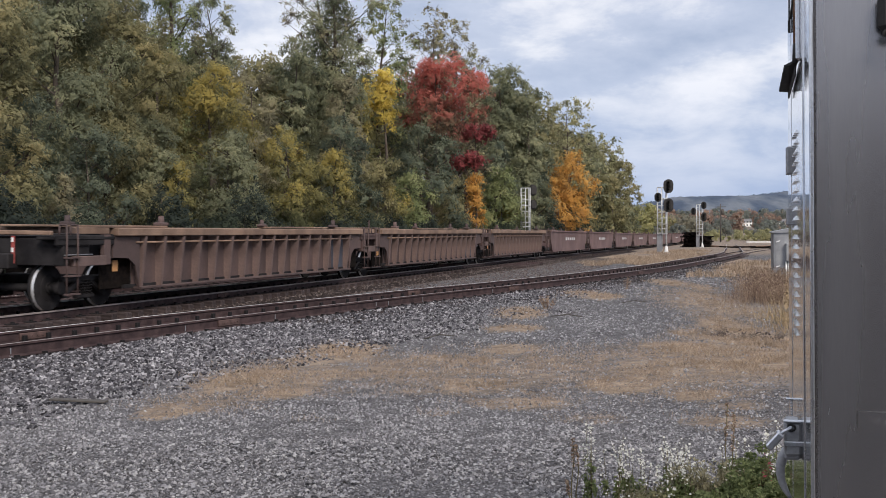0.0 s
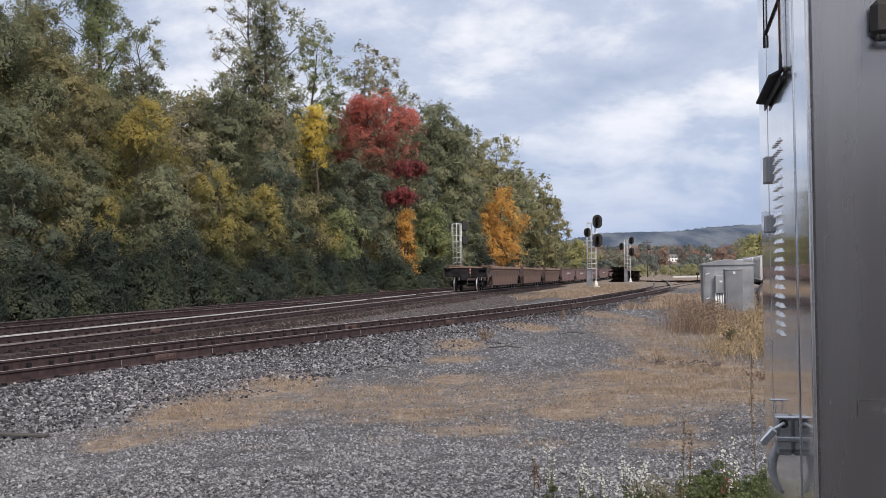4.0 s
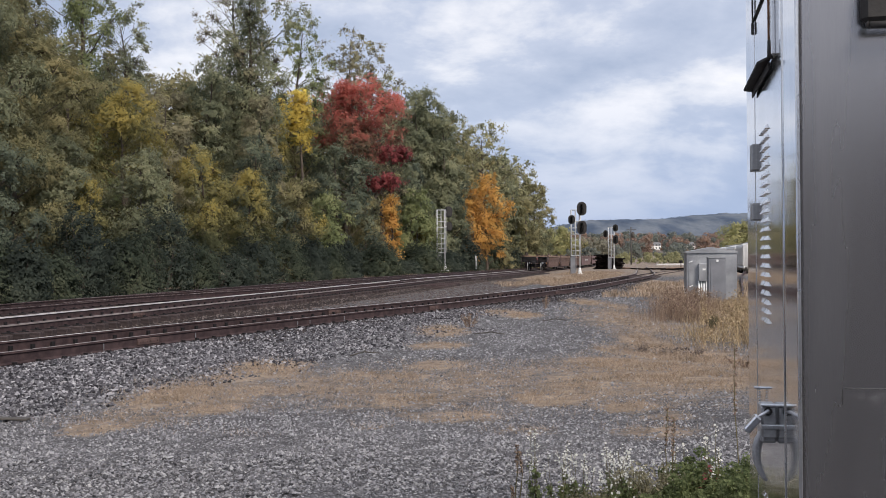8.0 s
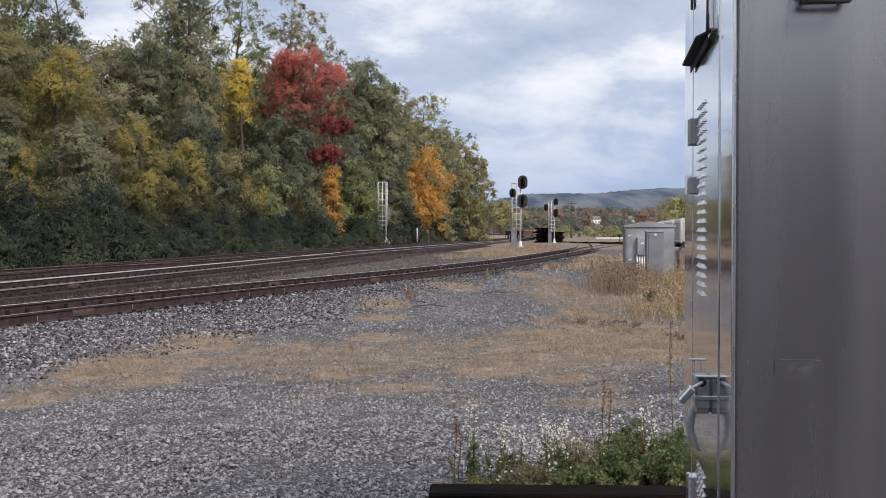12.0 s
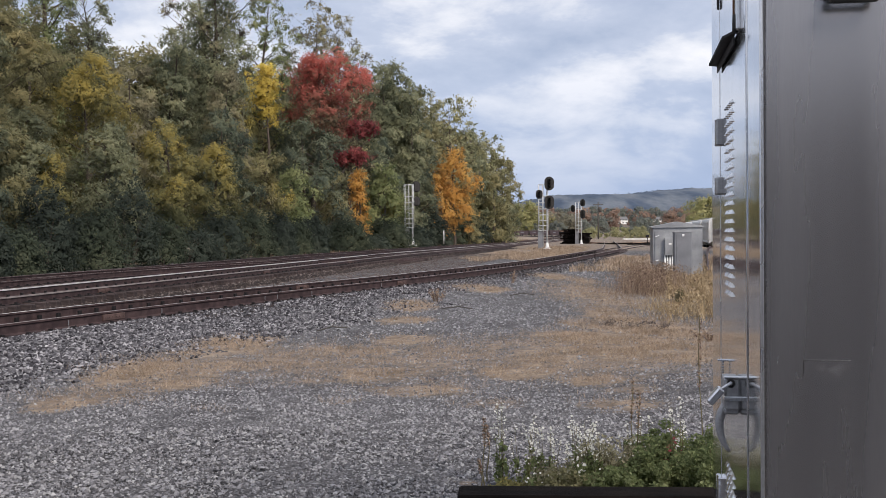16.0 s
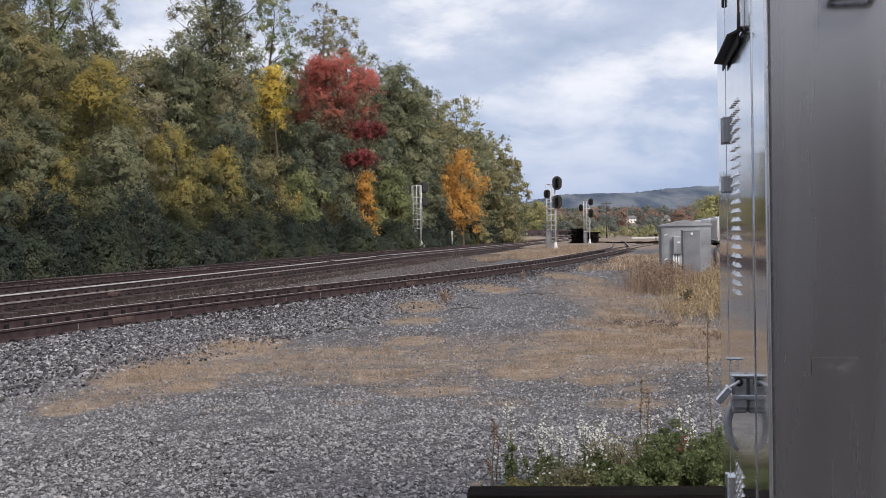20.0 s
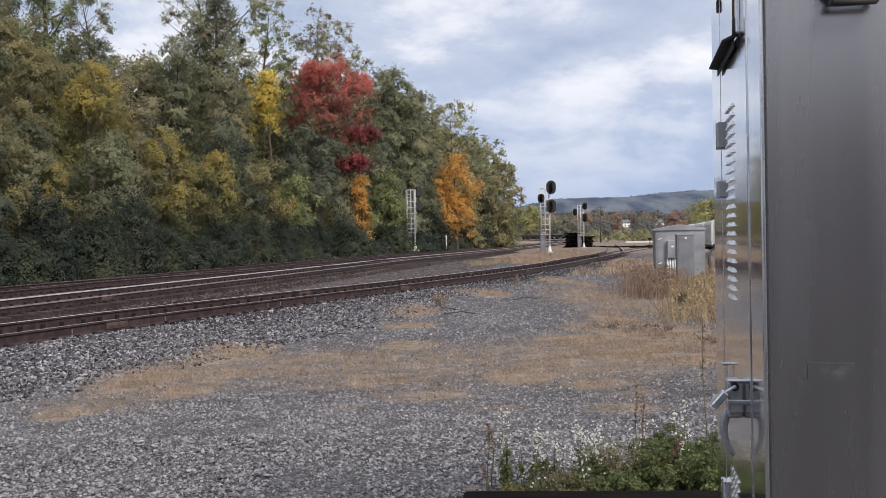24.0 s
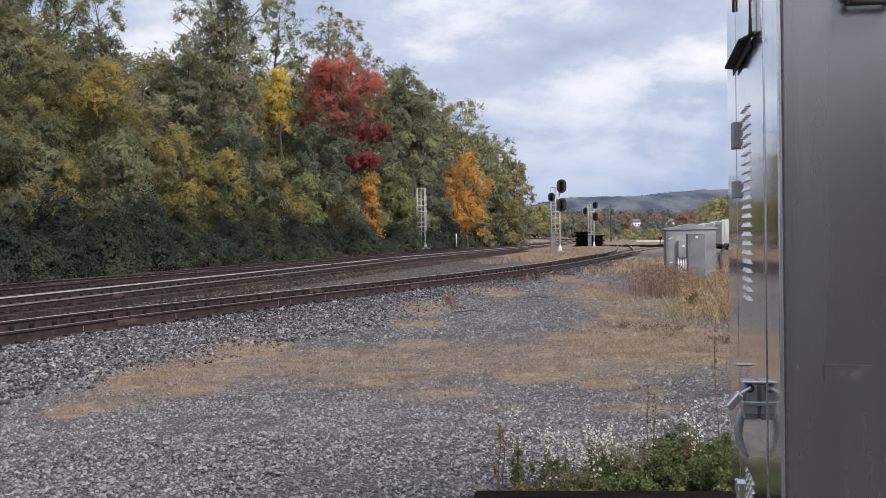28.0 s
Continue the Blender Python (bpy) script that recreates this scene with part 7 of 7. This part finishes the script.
# ---- weeds beside the cabinet ----
def aster(x, y, h, spread, stems, seed, flowers=1.0):
    rng = np.random.default_rng(seed)
    a = new("aster_plant")
    tagged(a, "wild aster with small white flowers on thin stems", "plant", "asters by the cabinet")
    a.matrix_basis = pose(x, y, float(ground_z(x, y)))
    g, fl, lv = Geo(), [], []
    for k in range(stems):
        t = rng.uniform(0, 2 * math.pi); r = spread * math.sqrt(rng.uniform(0, 1))
        hh = h * rng.uniform(0.55, 1.0)
        p0 = Vector((r * 0.35 * math.cos(t), r * 0.35 * math.sin(t), 0)); p1 = Vector((r * 0.7 * math.cos(t), r * 0.7 * math.sin(t), hh * 0.55)); p2 = Vector((r * math.cos(t), r * math.sin(t), hh))
        g.cyl(p0, p1, 0.003, 0.0022, 4, caps=False); g.cyl(p1, p2, 0.0022, 0.001, 4, caps=False)
        for j in range(int(11 * flowers)):
            u = rng.uniform(0.45, 1.0)
            q = p1.lerp(p2, u) + Vector(rng.normal(0, 1, 3)) * 0.020 * (1.4 - u)
            fl.append(tuple(q))
        for j in range(14):
            lv.append(tuple(p0.lerp(p1, rng.uniform(0.1, 1.0)) + Vector(rng.normal(0, 0.012, 3))))
    part("stem", g, M_STALK, a)
    if fl:
        V, F = [], []
        for q in fl:
            n = Vector(rng.normal(0, 0.6, 3)) + Vector((0, -0.4, 0.8)); n.normalize()
            u = n.orthogonal().normalized(); w = n.cross(u)
            s = rng.uniform(0.0045, 0.0092)
            o = len(V)
            V += [Vector(q) + s * (math.cos(k * math.pi / 3) * u + math.sin(k * math.pi / 3) * w) for k in range(6)]
            F += [(o, o + 1, o + 2, o + 3), (o, o + 3, o + 4, o + 5)]
        part("blossom", raw_mesh("blossom", [tuple(v) for v in V], F, L_PETAL), None, a, "small white aster flowers")
    V, F = leaf_cloud(rng, np.array(lv), np.full(len(lv), 0.018), np.full(len(lv), 2), 0.028)
    part("foliage", raw_mesh("foliage", V, F, L_BUSH), None, a)


def low_bush(x, y, h, w, seed, mat, n=11000, size=0.02, label="green leafy weed bush beside the cabinet"):
    rng = np.random.default_rng(seed)
    b = new("weed_bush")
    tagged(b, label, "bush", "weeds by the cabinet")
    b.matrix_basis = pose(x, y, float(ground_z(x, y)))
    g = Geo()
    C = []
    for k in range(34):
        t = rng.uniform(0, 2 * math.pi); r = w / 2 * math.sqrt(rng.uniform(0, 1)); e = h * rng.uniform(0.5, 1.0) * (1 - 0.45 * (2 * r / w) ** 2)
        p = Vector((r * math.cos(t), r * math.sin(t), e))
        g.cyl((p.x * 0.3, p.y * 0.3, 0), p, 0.004, 0.0015, 4, caps=False)
        for u in (0.35, 0.55, 0.75, 0.95):
            C.append((p.x * (0.3 + 0.7 * u), p.y * (0.3 + 0.7 * u), e * u))
    part("stem", g, M_STALK, b)
    C = np.array(C)
    V, F = leaf_cloud(rng, C, rng.uniform(0.03, 0.075, len(C)), np.full(len(C), n // len(C)), size, 0.1)
    part("foliage", raw_mesh("foliage", V, F, mat), None, b)


def stalk(x, y, h, seed):
    rng = np.random.default_rng(seed)
    s = new("dead_stalk")
    tagged(s, "thin dark dead weed stalk", "plant", "dead stalks")
    s.matrix_basis = pose(x, y, float(ground_z(x, y)))
    g = Geo()
    p = [Vector((0.01 * math.sin(k * 1.3 + seed), 0.01 * k, h * k / 5)) for k in range(6)]
    for k in range(5):
        g.cyl(p[k], p[k + 1], 0.0045 - 0.0005 * k, 0.004 - 0.0005 * k, 5, caps=False)
    part("stem", g, M_STALK, s)
    V, F = leaf_cloud(rng, np.array([tuple(p[3].lerp(p[5], rng.uniform(0, 1))) for _ in range(26)]), np.full(26, 0.012), np.full(26, 3), 0.014)
    tagged(part("seed_head", raw_mesh("seed_head", V, F, M_WEED), None, s), kind="stuff")


for k, (x, y, h, sp, st, f) in enumerate([(0.44, 6.55, 0.56, 0.07, 7, 1.3), (0.56, 6.5, 0.50, 0.08, 6, 0.8), (0.72, 6.6, 0.42, 0.16, 12, 1.2), (0.86, 6.5, 0.45, 0.17, 14, 1.2), (1.0, 6.7, 0.43, 0.17, 13, 1.1),
                                          (1.12, 6.55, 0.36, 0.15, 10, 0.9), (1.28, 6.75, 0.44, 0.12, 8, 0.8), (1.53, 6.5, 0.60, 0.08, 7, 1.5), (1.42, 6.8, 0.42, 0.13, 8, 0.7), (0.95, 6.3, 0.30, 0.2, 12, 0.7), (0.62, 6.25, 0.26, 0.15, 8, 0.3)]):
    aster(x, y, h, sp, st, 40 + k, f)
for k, (x, y, h, w, m) in enumerate([(1.30, 6.35, 0.34, 0.55, L_BUSH), (1.66, 6.3, 0.42, 0.6, L_BUSH), (1.05, 6.3, 0.26, 0.5, L_BUSH), (1.50, 6.7, 0.40, 0.6, L_BUSH), (0.82, 6.25, 0.18, 0.4, L_OLIVE), (1.95, 6.6, 0.5, 0.6, L_BUSH), (0.45, 6.2, 0.10, 0.35, L_YELLOW)]):
    low_bush(x, y, h, w, 60 + k, m)
for k, (x, y, h, w) in enumerate([(0.74, 6.35, 0.24, 0.4), (1.02, 6.42, 0.36, 0.4), (1.18, 6.5, 0.36, 0.36)]):
    low_bush(x, y, h, w, 80 + k, L_BROWN, 1800, 0.02, "thin browned weeds among the asters")
low_bush(1.45, 6.42, 0.40, 0.14, 71, L_CRIMSON, 200, 0.018, "sprig of reddened leaves among the weeds")
for k, (x, y, h) in enumerate([(1.66, 6.5, 1.08), (1.26, 6.6, 0.66), (1.30, 6.62, 0.6), (0.33, 6.6, 0.42), (0.36, 6.7, 0.36), (0.30, 6.4, 0.2)]):
    stalk(x, y, h, k)


def dead_tufts():
    """Single dead weeds standing on the gravel."""
    rng = np.random.default_rng(77)
    for x, y, h, w, n, mt, lb in ((2.45, 32.0, 0.42, 0.35, 90, M_WEED, "small dark dead weed on the gravel"), (0.15, 24.2, 0.30, 0.45, 160, M_WEED, "small brown dead weed on the gravel"), (3.2, 17.6, 0.11, 1.1, 78, M_WITHER, "low dark withered weed in the straw"),
                                 (3.6, 17.2, 0.10, 0.9, 66, M_WITHER, "low dark withered weed in the straw"), (2.9, 17.9, 0.11, 0.8, 54, M_WITHER, "low dark withered weed in the straw"), (5.15, 22.2, 0.35, 0.3, 160, M_STALK, "small green-brown weed among the straw"), (4.0, 15.2, 0.12, 0.6, 130, M_WEED, "low brown withered weed in the straw")):
        t = new("dead_weed")
        tagged(t, lb, "weed", "single dead weeds")
        t.matrix_basis = pose(x, y, float(ground_z(x, y)))
        g = Geo()
        tips = []
        for k in range(n // 6):
            a, r = rng.uniform(0, 6.283), w * 0.5 * math.sqrt(rng.uniform(0, 1))
            e = Vector((r * math.cos(a), r * math.sin(a), h * rng.uniform(0.5, 1.0)))
            g.cyl((e.x * 0.4, e.y * 0.4, 0), e, 0.006, 0.003, 3, caps=False)
            tips += [tuple(e * q) for q in (1.0, 0.8, 0.6)]
        tagged(part("stem", g, mt, t), kind="stuff")
        V, F = leaf_cloud(rng, np.array(tips), np.full(len(tips), 0.035), np.full(len(tips), 4), 0.028)
        tagged(part("foliage", raw_mesh("foliage", V, F, mt), None, t), kind="stuff")


dead_tufts()


def debris():
    """A flat board and dark scraps on the stones."""
    tagged(part("board", Geo().box((0, 0, 0.012), (0.62, 0.09, 0.02), ch=0.003), M_POLE, m=pose(-4.55, 10.4, 0.03, 2, 1, -8)), "weathered grey board lying on the gravel", "board")
    for k, (x, y, r) in enumerate([(2.25, 26.0, 20), (-1.6, 17.5, 50), (0.55, 21.5, -10)]):
        g = Geo(); g.tube([(-0.35, 0, 0.02), (0, 0.03, 0.06), (0.3, -0.02, 0.02)], 0.012, 5).tube([(0, 0.03, 0.06), (0.15, 0.12, 0.1)], 0.008, 4)
        tagged(part("stick", g, M_POLE, m=pose(x, y, float(ground_z(x, y)), 0, 0, r)), "dark dead stick on the gravel", "stick", "sticks")


debris()
# Unseen wall, added so that the cabinet's front reflects something dark.
tagged(part("added_reflection_wall", Geo().box((2.5, 0, 1.35), (9, 0.3, 2.7), ch=0.02), M_WALL, m=pose(0, -3.4, 0)), "added unseen dark wall behind the viewpoint that darkens the cabinet's reflection", "wall", kind="structure")


motions()
